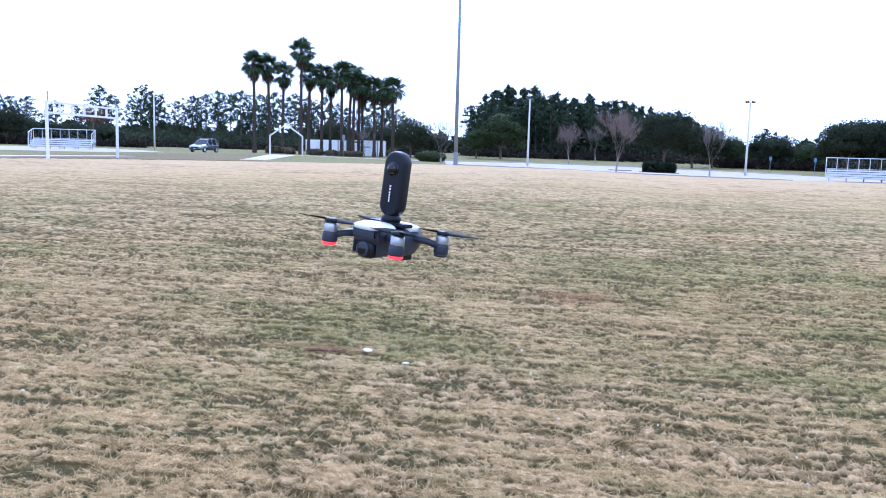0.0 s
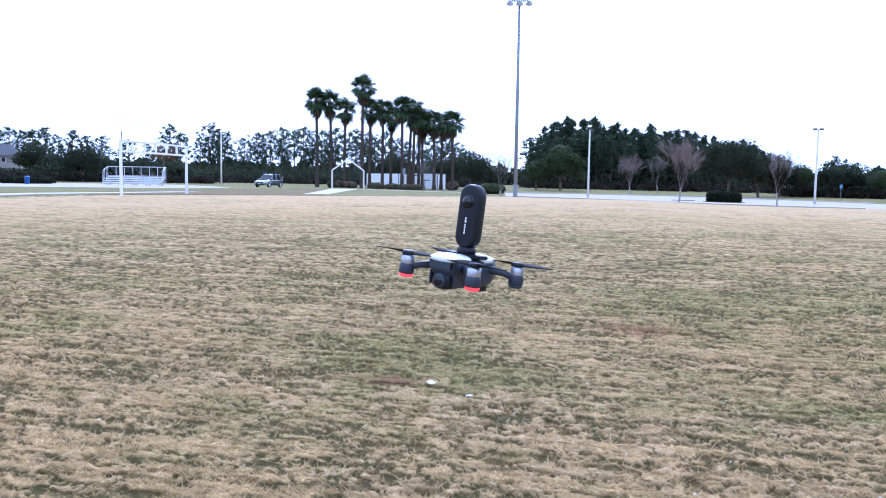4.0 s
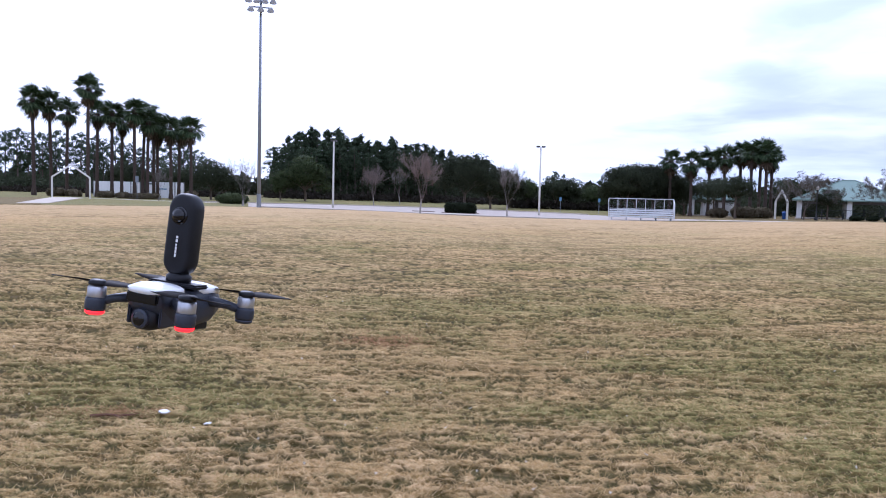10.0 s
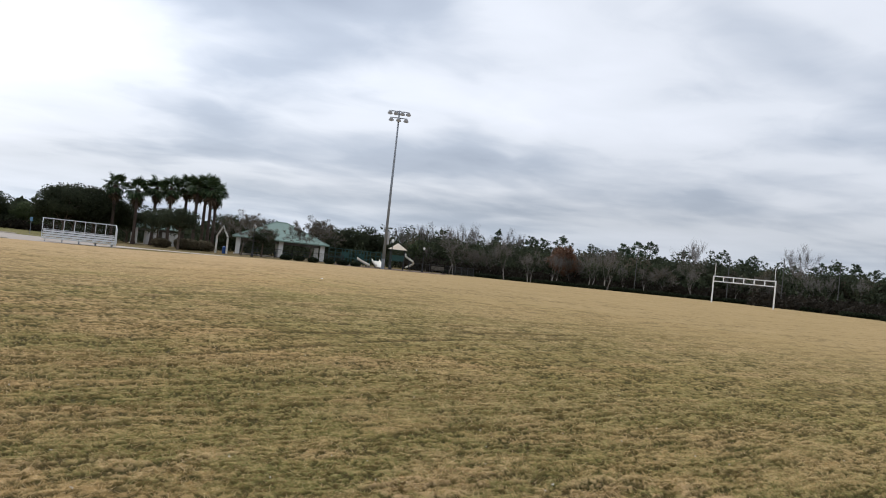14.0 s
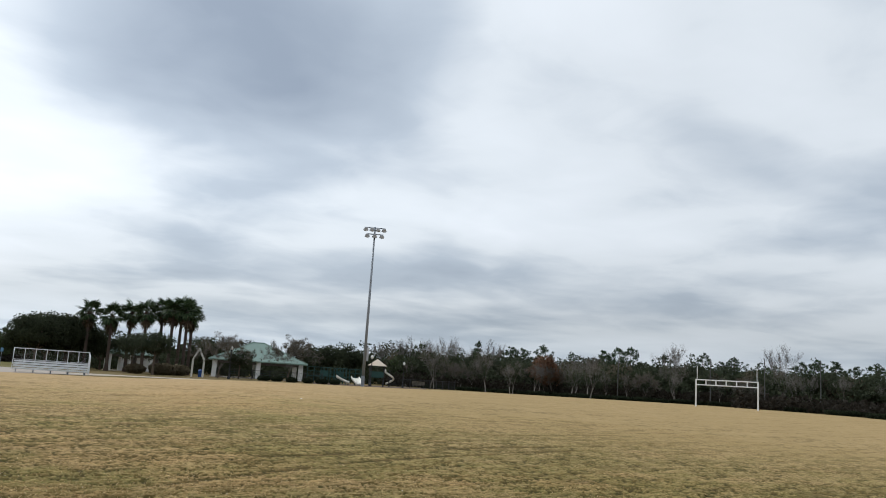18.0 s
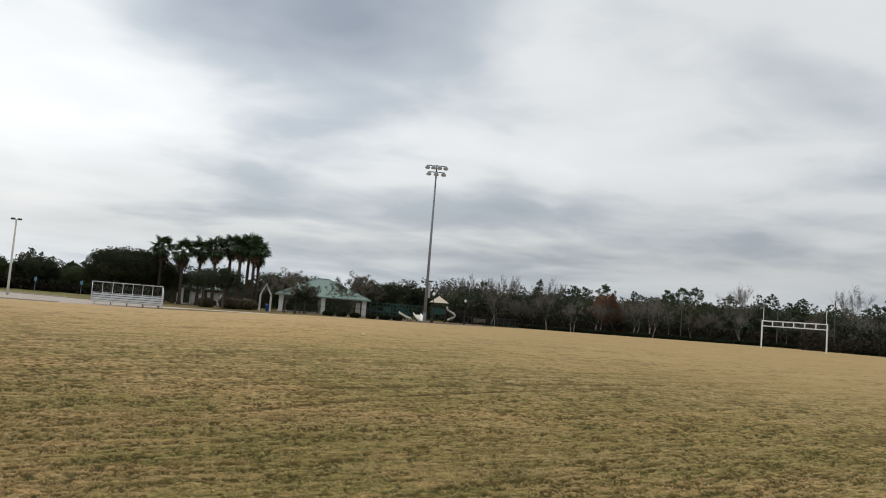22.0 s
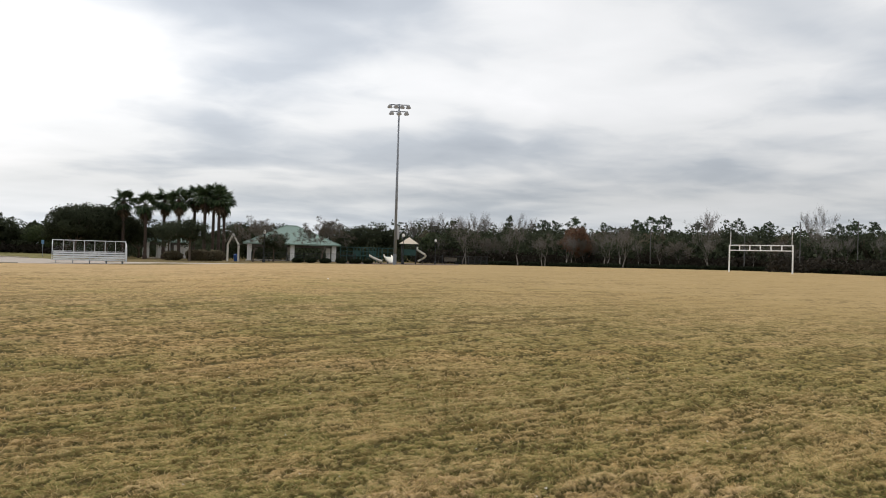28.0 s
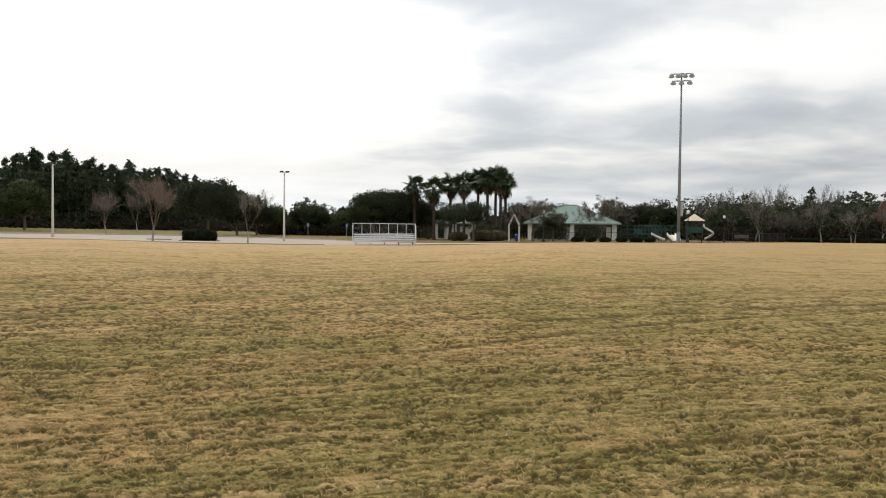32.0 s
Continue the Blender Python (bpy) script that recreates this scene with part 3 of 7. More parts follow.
def rut(x, y):
    """1 in the middle of a wheel track, 0 away from it."""
    out = np.zeros(np.shape(x))
    for (ax, ay), (bx, by) in RUTS:
        dx, dy = bx - ax, by - ay
        t = np.clip(((x - ax) * dx + (y - ay) * dy) / (dx * dx + dy * dy), 0, 1)
        d = np.hypot(x - ax - t * dx, y - ay - t * dy + 0.18 * (lumps(x, y, 1.3, 21) - 0.5))
        out = np.maximum(out, 1 - ease(d, 0.03, 0.16))
    return out * (0.25 + 0.75 * ease(lumps(x, y, 0.9, 22), 0.25, 0.55))


def green_patch(x, y):
    """Where the turf stays green: 0 to 1; most in the damp swale east of the stand, least far out."""
    p = 0.34 * lumps(x, y * 1.6, 2.6, 11) + 0.38 * lumps(x, y * 1.5, 0.9, 12) + 0.28 * lumps(x * 0.7, y, 0.24, 13)
    r, az = np.hypot(x, y), np.degrees(np.arctan2(x, y))
    base = (0.24 + 0.23 * ease(az, -34, -6) + 0.36 * ease(az, 12, 38)) * (1 - 0.85 * ease(r, 10 + 6 * ease(az, 16, 36), 26 + 16 * ease(az, 16, 36))) * (0.45 + 0.55 * ease(r, 4.0, 6.5))
    return np.clip(base - 0.04 + 2.6 * (p - 0.5) * (1 - 0.5 * ease(r, 20, 50)), 0, 0.92) * (1 - 0.8 * straw(x, y))


def straw(x, y):
    """Pale raked-up straw: a windrow across the swale, a ring round the drain, thin litter elsewhere near the stand."""
    d = np.hypot((x - 4.85) * 0.8, y - 3.2)
    p = 0.6 * lumps(x * 0.7, y * 1.3, 0.9, 15) + 0.4 * lumps(x, y, 0.28, 16)
    q = 0.5 * lumps(x * 0.6, y, 0.34, 19) + 0.5 * lumps(x, y, 0.13, 20)
    yy = y + 0.5 * (lumps(x, y * 0.3, 0.7, 41) - 0.5)
    row = (1 - ease(yy, 4.55, 4.72)) * ease(yy, 3.75, 4.25) * ease(x, -1.3, 0.2) * (1 - ease(x, 3.8, 4.8)) * ease(q, 0.30, 0.50)
    ring = (1 - ease(d, 0.7, 1.15)) * ease(q, 0.34, 0.52)
    thin = 0.7 * ease(p, 0.55, 0.70) * (1 - 0.75 * ease(np.hypot(x, y), 4.5, 8.0))
    return np.maximum(np.maximum(0.95 * row, 0.9 * ring), thin)


def in_hollow(x, y):
    """The ragged hole in the turf round the grate, wider behind it."""
    dx, dy = x - 4.85, y - 3.20
    rag = 0.12 * (lumps(x, y, 0.11, 17) - 0.5)
    return (np.abs(dx - 0.05) < 0.29 + rag) & (np.abs(dy + 0.01) < 0.27 + rag)


def build_ground():
    rad = np.concatenate([np.geomspace(0.6, 2.5, 7), np.geomspace(2.6, 26, 50), np.geomspace(26.6, 60, 30), np.geomspace(62, 200, 60), np.geomspace(215, 3500, 16)])
    az = np.concatenate([np.radians(np.arange(-62, 88, 0.5)), np.radians(np.arange(88, 298, 3.0))])
    na, n = len(az), len(rad)
    R, A = np.meshgrid(rad, az, indexing="ij")
    X, Y = R * np.sin(A), R * np.cos(A)
    Z = ground_z(X, Y) + 0.012 * (lumps(X, Y, 0.09, 5) - 0.5) * (1 - ease(R, 10, 20))
    V = np.concatenate([np.stack([X, Y, Z], -1).reshape(-1, 3), [[0, 0, 0]]])
    i, k = np.meshgrid(np.arange(n - 1), np.arange(na), indexing="ij")
    k2 = (k + 1) % na
    quads = np.stack([i * na + k, (i + 1) * na + k, (i + 1) * na + k2, i * na + k2], -1).reshape(-1, 4)[:, ::-1]
    c = V[quads].mean(1)
    quads = quads[np.hypot(c[:, 0] - 4.85, c[:, 1] - 3.20) > 0.55]
    tris = np.concatenate([quads[:, [0, 1, 2]], quads[:, [0, 2, 3]]])
    kk = np.arange(na)
    tris = np.concatenate([tris, np.stack([np.full(na, n * na), (kk + 1) % na, kk], -1)])
    me = sheet_mesh("ground", V, tris, TURF)
    me.polygons.foreach_set("use_smooth", [True] * len(me.polygons))
    return tagged(new("ground", me), "dark earth and green shoots under dry grass", "ground", kind="structure")


FIELD_AZ = (-62, -50, -40, -36, -30, -26, -20, -17, -13, -8, 4, 10, 18, 24, 30, 36, 41, 58, 66, 75, 88)
FIELD_R = (36.5, 42, 50, 52, 54, 55, 57, 60, 77, 78, 75.5, 76.5, 82, 80, 80, 92, 118, 116, 106, 98, 96)


def turf_sheet(rad, step, az0=-56, az1=80, reach=200):
    """Vertices and quads of the turf between two distances and bearings."""
    az = np.radians(np.linspace(az0, az1, int((az1 - az0) / step) + 1))
    na, n = len(az), len(rad)
    R, A = np.meshgrid(rad, az, indexing="ij")
    X, Y = R * np.sin(A), R * np.cos(A)
    end = np.minimum(reach, np.interp((np.degrees(A) + 180) % 360 - 180, FIELD_AZ, FIELD_R))
    Z = ground_z(X, Y) + tufts(X, Y) - 0.25 * ease(R - end, 0, 2.5)
    V = np.stack([X, Y, Z], -1).reshape(-1, 3)
    i, k = np.meshgrid(np.arange(n - 1), np.arange(na - 1), indexing="ij")
    quads = np.stack([i * na + k, (i + 1) * na + k, (i + 1) * na + k + 1, i * na + k + 1], -1).reshape(-1, 4)[:, ::-1]
    c = V[quads].mean(1)
    far = np.hypot(c[:, 0], c[:, 1]) - np.interp(np.degrees(np.arctan2(c[:, 0], c[:, 1])), FIELD_AZ, FIELD_R)
    pad = (c[:, 0] > 20.6) & (c[:, 1] > 4.1) & (c[:, 1] < 7.2)
    return V, quads[~(in_hollow(c[:, 0], c[:, 1]) | (far > 3) | pad)]


def build_thatch():
    """The dry matted grass over the earth, lumpy, with gaps near the camera."""
    Va, qa = turf_sheet(np.geomspace(3.0, 14.0, 500), 0.15)
    Vb, qb = turf_sheet(np.concatenate([np.geomspace(13.95, 34, 240), np.geomspace(34.3, 118, 90)]), 0.22)
    Vc, qc = turf_sheet(np.geomspace(0.25, 3.02, 140), 1.0, 0, 360)
    Vd, qd = turf_sheet(np.geomspace(2.98, 47.0, 130), 0.9, 79.8, 304.2, 44)
    sheets = [(Va, qa), (Vb, qb), (Vc, qc), (Vd, qd)]
    V = np.concatenate([v for v, _ in sheets])
    first = np.cumsum([0] + [len(v) for v, _ in sheets])
    quads = np.concatenate([q + n for (_, q), n in zip(sheets, first)])
    me = sheet_mesh("dry_turf", V, quads, THATCH)
    me.polygons.foreach_set("use_smooth", [True] * len(me.polygons))
    x, y = V[:, 0], V[:, 1]
    t, r, az = tuft_field(x, y), np.hypot(x, y), np.degrees(np.arctan2(x, y))
    # dry tips, green sides, earth and dark roots in the gaps; crease shade is painted in too
    # growth by patch, plus extra green low down imitating the shade of the creases
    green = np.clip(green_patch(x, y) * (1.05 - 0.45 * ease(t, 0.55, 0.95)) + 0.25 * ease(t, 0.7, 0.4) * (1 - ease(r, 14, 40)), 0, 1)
    # farther out the dark climbs the mats' sides, painting in their shaded faces
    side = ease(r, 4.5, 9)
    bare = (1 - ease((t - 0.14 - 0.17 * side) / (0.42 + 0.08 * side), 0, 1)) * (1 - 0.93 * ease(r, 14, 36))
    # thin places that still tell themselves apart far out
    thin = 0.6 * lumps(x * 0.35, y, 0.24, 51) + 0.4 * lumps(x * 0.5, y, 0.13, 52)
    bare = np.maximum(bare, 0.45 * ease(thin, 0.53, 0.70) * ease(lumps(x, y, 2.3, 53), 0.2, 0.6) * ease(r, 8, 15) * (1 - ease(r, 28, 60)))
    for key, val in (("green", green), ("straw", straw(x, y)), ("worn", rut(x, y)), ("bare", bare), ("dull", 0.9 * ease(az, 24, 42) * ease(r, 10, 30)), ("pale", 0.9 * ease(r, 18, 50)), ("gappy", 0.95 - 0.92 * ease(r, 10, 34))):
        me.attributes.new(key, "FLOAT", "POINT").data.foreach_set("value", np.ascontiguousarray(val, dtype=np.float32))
    return tagged(new("dry_turf", me), "matted dry tan turf of a mown playing field", "turf", kind="stuff")


build_ground()
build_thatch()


def park_near(a):
    return float(np.interp(a, (-20, -13, -8, -2, 2, 6, 10, 18), (92, 80, 79, 77, 76.5, 76.5, 78, 88)))


def park_far(a):
    return float(np.interp(a, (-20, -13, -8, -2, 2, 6, 10, 18), (103, 112, 124, 128, 124, 116, 108, 101)))


parking = strip("road", polar(-17.5, 18, park_near), polar(-17.5, 18, park_far), 0.012, ASPHALT)
tagged(parking, "pale grey worn asphalt of a parking lot", "parking lot", kind="structure")
kerb = strip("kerb", polar(-17.5, 10.5, lambda a: park_far(a) + 0.02), polar(-17.5, 10.5, lambda a: park_far(a) + 0.35), 0.14, CONCRETE, 0.14)
tagged(kerb, "pale concrete kerb behind the parking lot", "kerb", kind="structure")
kerb2 = strip("kerb_front", polar(-13, 10, lambda a: park_near(a) - 0.35), polar(-13, 10, lambda a: park_near(a) - 0.02), 0.10, CONCRETE, 0.10)
tagged(kerb2, "pale concrete kerb along the field's edge", "kerb", kind="structure")
lawn = strip("lawn_back", polar(-16, 12, lambda a: park_far(a) + 0.4), polar(-16, 12, 172), 0.025, LAWN)
tagged(lawn, "green winter lawn between parking lot and woods", "lawn", kind="structure")
lawn2 = strip("lawn_west", polar(-64, -13.5, lambda a: float(np.interp(a, FIELD_AZ, FIELD_R)) - 0.8, 40), polar(-64, -13.5, 182, 40), 0.02, LAWN)
tagged(lawn2, "greenish lawn beyond the end of the field", "lawn", kind="structure")
verge_w = strip("ground_verge_west", polar(-42, -26.5, lambda a: float(np.interp(a, FIELD_AZ, FIELD_R)) - 0.5), polar(-42, -26.5, lambda a: float(np.interp(a, (-42, -37, -31, -28, -26.5), (60, 70, 86, 92, 92)))), 0.035, VERGE)
tagged(verge_w, "dark worn brown verge at the end of the field", "ground", kind="structure")
lane = strip("road_west", polar(-62, -32.9, lambda a: float(np.interp(a, (-62, -37, -32.9), (84, 80, 90)))), polar(-62, -32.9, lambda a: float(np.interp(a, (-62, -37, -34.3, -32.9), (118, 126, 107, 91)))), 0.05, ASPHALT)
tagged(lane, "pale grey asphalt drive behind the goal", "road", kind="structure")
path_w = strip("pavement_west", line((-33.3, 12), (-34.6, 50), 24), line((-36.0, 12), (-36.6, 50), 24), 0.07, CONCRETE, 0.08)
tagged(path_w, "pale concrete walk past the goal", "pavement", kind="structure")
path_a = strip("pavement_arch", line(spot(-27.9, 57.3)[:2], spot(-25.8, 98)[:2], 10), line(spot(-26.1, 58.6)[:2], spot(-24.0, 100)[:2], 10), 0.06, CONCRETE)
tagged(path_a, "pale concrete walk leading to the entrance arch", "pavement", kind="structure")
path_t = strip("pavement_trailer", polar(-24, -15, 100), polar(-24, -15, 103), 0.03, CONCRETE)
tagged(path_t, "pale concrete walk below the palms", "pavement", kind="structure")
path_e = strip("pavement_east", polar(15.5, 25, lambda a: 90 - 0.3 * (a - 15.5)), polar(15.5, 25, lambda a: 94 - 0.3 * (a - 15.5)), 0.03, CONCRETE)
verge = strip("ground_verge", polar(15, 40, lambda a: float(np.interp(a, (15, 24, 30, 40), (96, 92, 84, 112)))), polar(15, 40, 119), 0.015, VERGE)
tagged(verge, "brown worn grass and pine straw by the pavilion", "ground", kind="structure")
tagged(path_e, "pale concrete walk in front of the pavilion", "pavement", kind="structure")
slab = strip("pavement_slab", line((20.8, 6.95), (27.5, 7.15), 6), line((20.7, 4.2), (27.5, 4.4), 6), 0.06, CONCRETE, 0.05)
tagged(slab, "pale bare concrete pad set in the grass", "concrete pad", kind="structure")
mulch = strip("ground_playground", polar(31, 39, 101), polar(31, 39, 118), 0.03, MULCH)
tagged(mulch, "dark brown mulch of the playground", "mulch", kind="structure")


# ---------------------------------------------------------------- vegetation
def rand_tris(centres, per, spread, size, rng, flat=0.6, needle=1.0):
    """Small leaf clumps: triangles scattered about each centre. Returns verts, faces."""
    c = np.repeat(np.asarray(centres, float), per, 0)
    n = len(c)
    d = rng.normal(size=(n, 3))
    d /= np.linalg.norm(d, axis=1)[:, None]
    sp = np.repeat(np.broadcast_to(np.asarray(spread, float), (len(centres),)), per)
    p = c + d * (rng.random(n) ** 0.45 * sp)[:, None] * np.array([1, 1, flat])
    a = rng.normal(size=(n, 3))
    a /= np.linalg.norm(a, axis=1)[:, None]
    b = np.cross(a, rng.normal(size=(n, 3)))
    b /= np.linalg.norm(b, axis=1)[:, None]
    s = size * (0.6 + 0.8 * rng.random(n))[:, None]
    q = np.stack([p - a * s * 0.5 - b * s * 0.4 / needle, p + a * s * 0.6 * needle, p - a * s * 0.4 + b * s * 0.45 / needle, ], 1)
    return q.reshape(-1, 3), np.arange(3 * n).reshape(-1, 3)


def leaf_part(name, sets, mat, parent, soft=0.65):
    """All leaves of a crown as one part; their normals follow the crown's round form as far as soft says."""
    vs = np.concatenate([v for v, _ in sets])
    fs, o = [], 0
    for v, f in sets:
        fs.append(f + o)
        o += len(v)
    fs = np.concatenate(fs)
    if soft:
        tri = vs[fs]
        c = tri.mean(1)
        g = np.cross(tri[:, 1] - tri[:, 0], tri[:, 2] - tri[:, 0])
        g /= np.maximum(np.linalg.norm(g, axis=1), 1e-9)[:, None]
        lo, hi = c.min(0), c.max(0)
        out = (c - (lo + hi) / 2) / np.maximum((hi - lo) / 2, 0.1)
        own = np.concatenate([np.broadcast_to(v.mean(0), (len(f), 3)) for v, f in sets])
        out = out + (c - own) * (0.5 if len(sets) > 1 else 0.0)
        out /= np.maximum(np.linalg.norm(out, axis=1), 1e-6)[:, None]
        turn = (g * out).sum(1) < 0
        fs[turn] = fs[turn][:, [0, 2, 1]]
        g[turn] *= -1
        n = out * soft + g * (1 - soft)
        n /= np.maximum(np.linalg.norm(n, axis=1), 1e-6)[:, None]
    me = sheet_mesh(name, vs, fs, mat)
    if soft:
        nv = np.zeros((len(vs), 3), np.float32)
        nv[fs.ravel()] = np.repeat(n, 3, 0)
        me.polygons.foreach_set("use_smooth", [True] * len(me.polygons))
        me.normals_split_custom_set_from_vertices(nv.tolist())
    ob = new(name, me)
    ob.parent = parent
    return ob


def grow(shape, p, d, length, r, depth, rng, tips, kids=3, wander=0.25, spread=0.7, shrink=0.68, lift=0.15, n=4, nodes=None):
    """A limb that forks again and again."""
    pts, rad = [p], [r]
    q = Vector(p)
    d = Vector(d).normalized()
    for i in range(3):
        d = (d + Vector(rng.normal(size=3)) * wander * 0.5 + Vector((0, 0, lift * 0.4))).normalized()
        q = q + d * length / 3
        pts.append(q.copy())
        rad.append(r * (1 - 0.16 * (i + 1)))
        if nodes is not None and depth < 2:
            nodes.append((*q, *d))
    shape.tube(pts, rad, max(3, n), caps=False)
    if depth == 0:
        tips.append(tuple(q))
        return
    for k in range(kids):
        at = pts[2] if k % 3 == 2 else pts[3]
        side = Vector(rng.normal(size=3))
        side = (side - d * side.dot(d)).normalized()
        nd = (d + side * spread * (0.6 + 0.7 * rng.random())).normalized()
        grow(shape, at, nd, length * shrink * (0.8 + 0.4 * rng.random()), rad[-1] * 0.68, depth - 1, rng, tips, kids, wander, spread, shrink, lift, n - 1, nodes)


def make_pine(seed, h, bare, width, thick=1.0):
    """A dense pine: leafy almost to the ground, tapering, with a tufted outline."""
    rng = np.random.default_rng(seed)
    t = empty("pine_tree", pose(0, 0, -900), "tall dark green pine with a bare lower trunk", "tree", "pines of the woods")
    tr = Shape()
    lean = rng.normal(size=2) * 0.02 * h
    pts = [(lean[0] * u * u, lean[1] * u * u, h * u - 0.1 * (u == 0)) for u in (0, 0.25, 0.5, 0.75, 0.98)]
    tr.tube(pts, [0.017 * h, 0.014 * h, 0.011 * h, 0.007 * h, 0.002 * h], 7)
    cs, sp = [], []
    n = int(34 * thick)
    for i in range(n):
        u = bare + (1 - bare) * ((i + rng.random()) / n) ** 0.9
        a = i * 2.4 + rng.random() * 1.2
        k = (u - bare) / (1 - bare)
        shape = (1 - 0.75 * k ** 1.6) * min(1, 0.45 + k * 2.5)
        reach = width * (0.35 + 0.75 * rng.random()) * shape
        z0 = h * u
        rise = reach * (-0.1 + 0.7 * rng.random())
        base = (lean[0] * u * u, lean[1] * u * u, z0)
        tip = (base[0] + cos(a) * reach, base[1] + sin(a) * reach, z0 + rise)
        tr.tube([base, tip], [0.0042 * h * (1.2 - k), 0.01], 3, caps=False)
        for f in (0.35, 0.6, 0.82, 1.0):
            if rng.random() < 0.80:
                cs.append([b + (e - b) * f + rng.normal() * 0.16 for b, e in zip(base, tip)])
                sp.append((0.30 + 0.38 * rng.random()) * (h / 15) ** 0.7 * (1 - 0.35 * k))
    for q in (0.0, 0.25, 0.5):
        cs.append([lean[0], lean[1], h - q + 0.1])
        sp.append(0.22 + 0.2 * q)
    tr.make("trunk", PINE_BARK, t)
    leaf_part("crown", [rand_tris(cs, 20, sp, 0.33, rng, 0.8, 1.9)], PINE_LEAF, t)
    return t


def make_lobed_pine(seed, h, bare, width, lobes=15):
    """A tall pine: long bare trunk, open crown of rounded lobes with gaps between."""
    rng = np.random.default_rng(seed)
    t = empty("pine_tree", pose(0, 0, -900), "tall dark green pine with a bare lower trunk", "tree", "pines of the woods")
    tr = Shape()
    lean = rng.normal(size=2) * 0.025 * h

    def axis(u):
        return Vector((lean[0] * u * u, lean[1] * u * u, h * u))
    tr.tube([axis(u) - Vector((0, 0, 0.1 if u == 0 else 0)) for u in (0, 0.25, 0.5, 0.75, 0.96)], [0.016 * h, 0.013 * h, 0.010 * h, 0.007 * h, 0.002 * h], 7)
    sets = []
    for i in range(lobes):
        k = (i + 0.5) / lobes
        u = bare + (0.97 - bare) * k
        a = i * 2.4 + rng.random() * 0.9
        reach = width * (0.30 + 0.70 * sin(pi * (0.16 + 0.76 * k))) * (0.30 + 0.62 * rng.random()) * (0.35 if k > 0.9 else 1.0)
        at = axis(u)
        tip = at + Vector((cos(a) * reach, sin(a) * reach, reach * 0.25 * rng.random()))
        low = axis(max(0.1, u - 0.07))
        tr.tube([low, (low + tip) / 2 + Vector((0, 0, -0.1)), tip], [0.0045 * h * (1.3 - k), 0.0032 * h * (1.3 - k), 0.012], 3, caps=False)
        size = h * (0.070 + 0.045 * rng.random()) * (1.0 - 0.25 * k)
        sub = [tuple(tip)] + [tuple(tip + Vector(rng.normal(size=3)) * size * 0.62) for _ in range(3)]
        sets.append(rand_tris(sub, 24, [size * 0.78, size * 0.55, size * 0.5, size * 0.45], 0.40, rng, 0.72, 1.5))
    tr.make("trunk", PINE_BARK, t)
    leaf_part("crown", sets, PINE_LEAF, t)
    return t


def make_broadleaf(name, seed, h, width, mat, label, category="tree", base=0.22, per=42, size=0.30, bark=None, depth=3, group=""):
    """A round-headed evergreen: short trunk, forking limbs, a leafy crown with gaps."""
    rng = np.random.default_rng(seed)
    t = empty(name, pose(0, 0, -900), label, category, group)
    tr, tips = Shape(), []
    tr.tube([(0, 0, -0.1), (0.05, 0, h * base * 0.6), (0, 0.05, h * base)], [0.030 * h, 0.024 * h, 0.021 * h], 8)
    for k in range(6):
        a = 2 * pi * (k + rng.random() * 0.7) / 6
        grow(tr, (0, 0.05, h * base * 0.95), (cos(a) * (0.5 + 0.35 * rng.random()), sin(a) * (0.5 + 0.35 * rng.random()), 0.75), h * 0.27, 0.012 * h, 2, rng, tips, 3, 0.35, 0.8, 0.72, 0.1, 5)
    tr.make("trunk", bark or BARK, t)
    # clumps on a lumpy shell, and at the limbs' ends
    cs = [p for p in tips]
    top = h * 0.96
    mid = h * (base + 1) / 2
    for i in range(int(60 + 9 * width * h / 4)):
        d = rng.normal(size=3)
        d /= np.linalg.norm(d)
        lump = 0.62 + 0.38 * noise.noise(Vector((d[0] * 1.7 + seed, d[1] * 1.7, d[2] * 1.7))) + 0.22 * rng.random()
        cs.append((d[0] * width * lump, d[1] * width * lump, mid + d[2] * (top - mid) * lump * 1.05))
    cs = np.array(cs)
    cs = cs[cs[:, 2] > h * base * 0.75]
    leaf_part("crown", [rand_tris(cs, per, 0.085 * (width + h), size, rng, 0.75, 1.0)], mat, t)
    return t


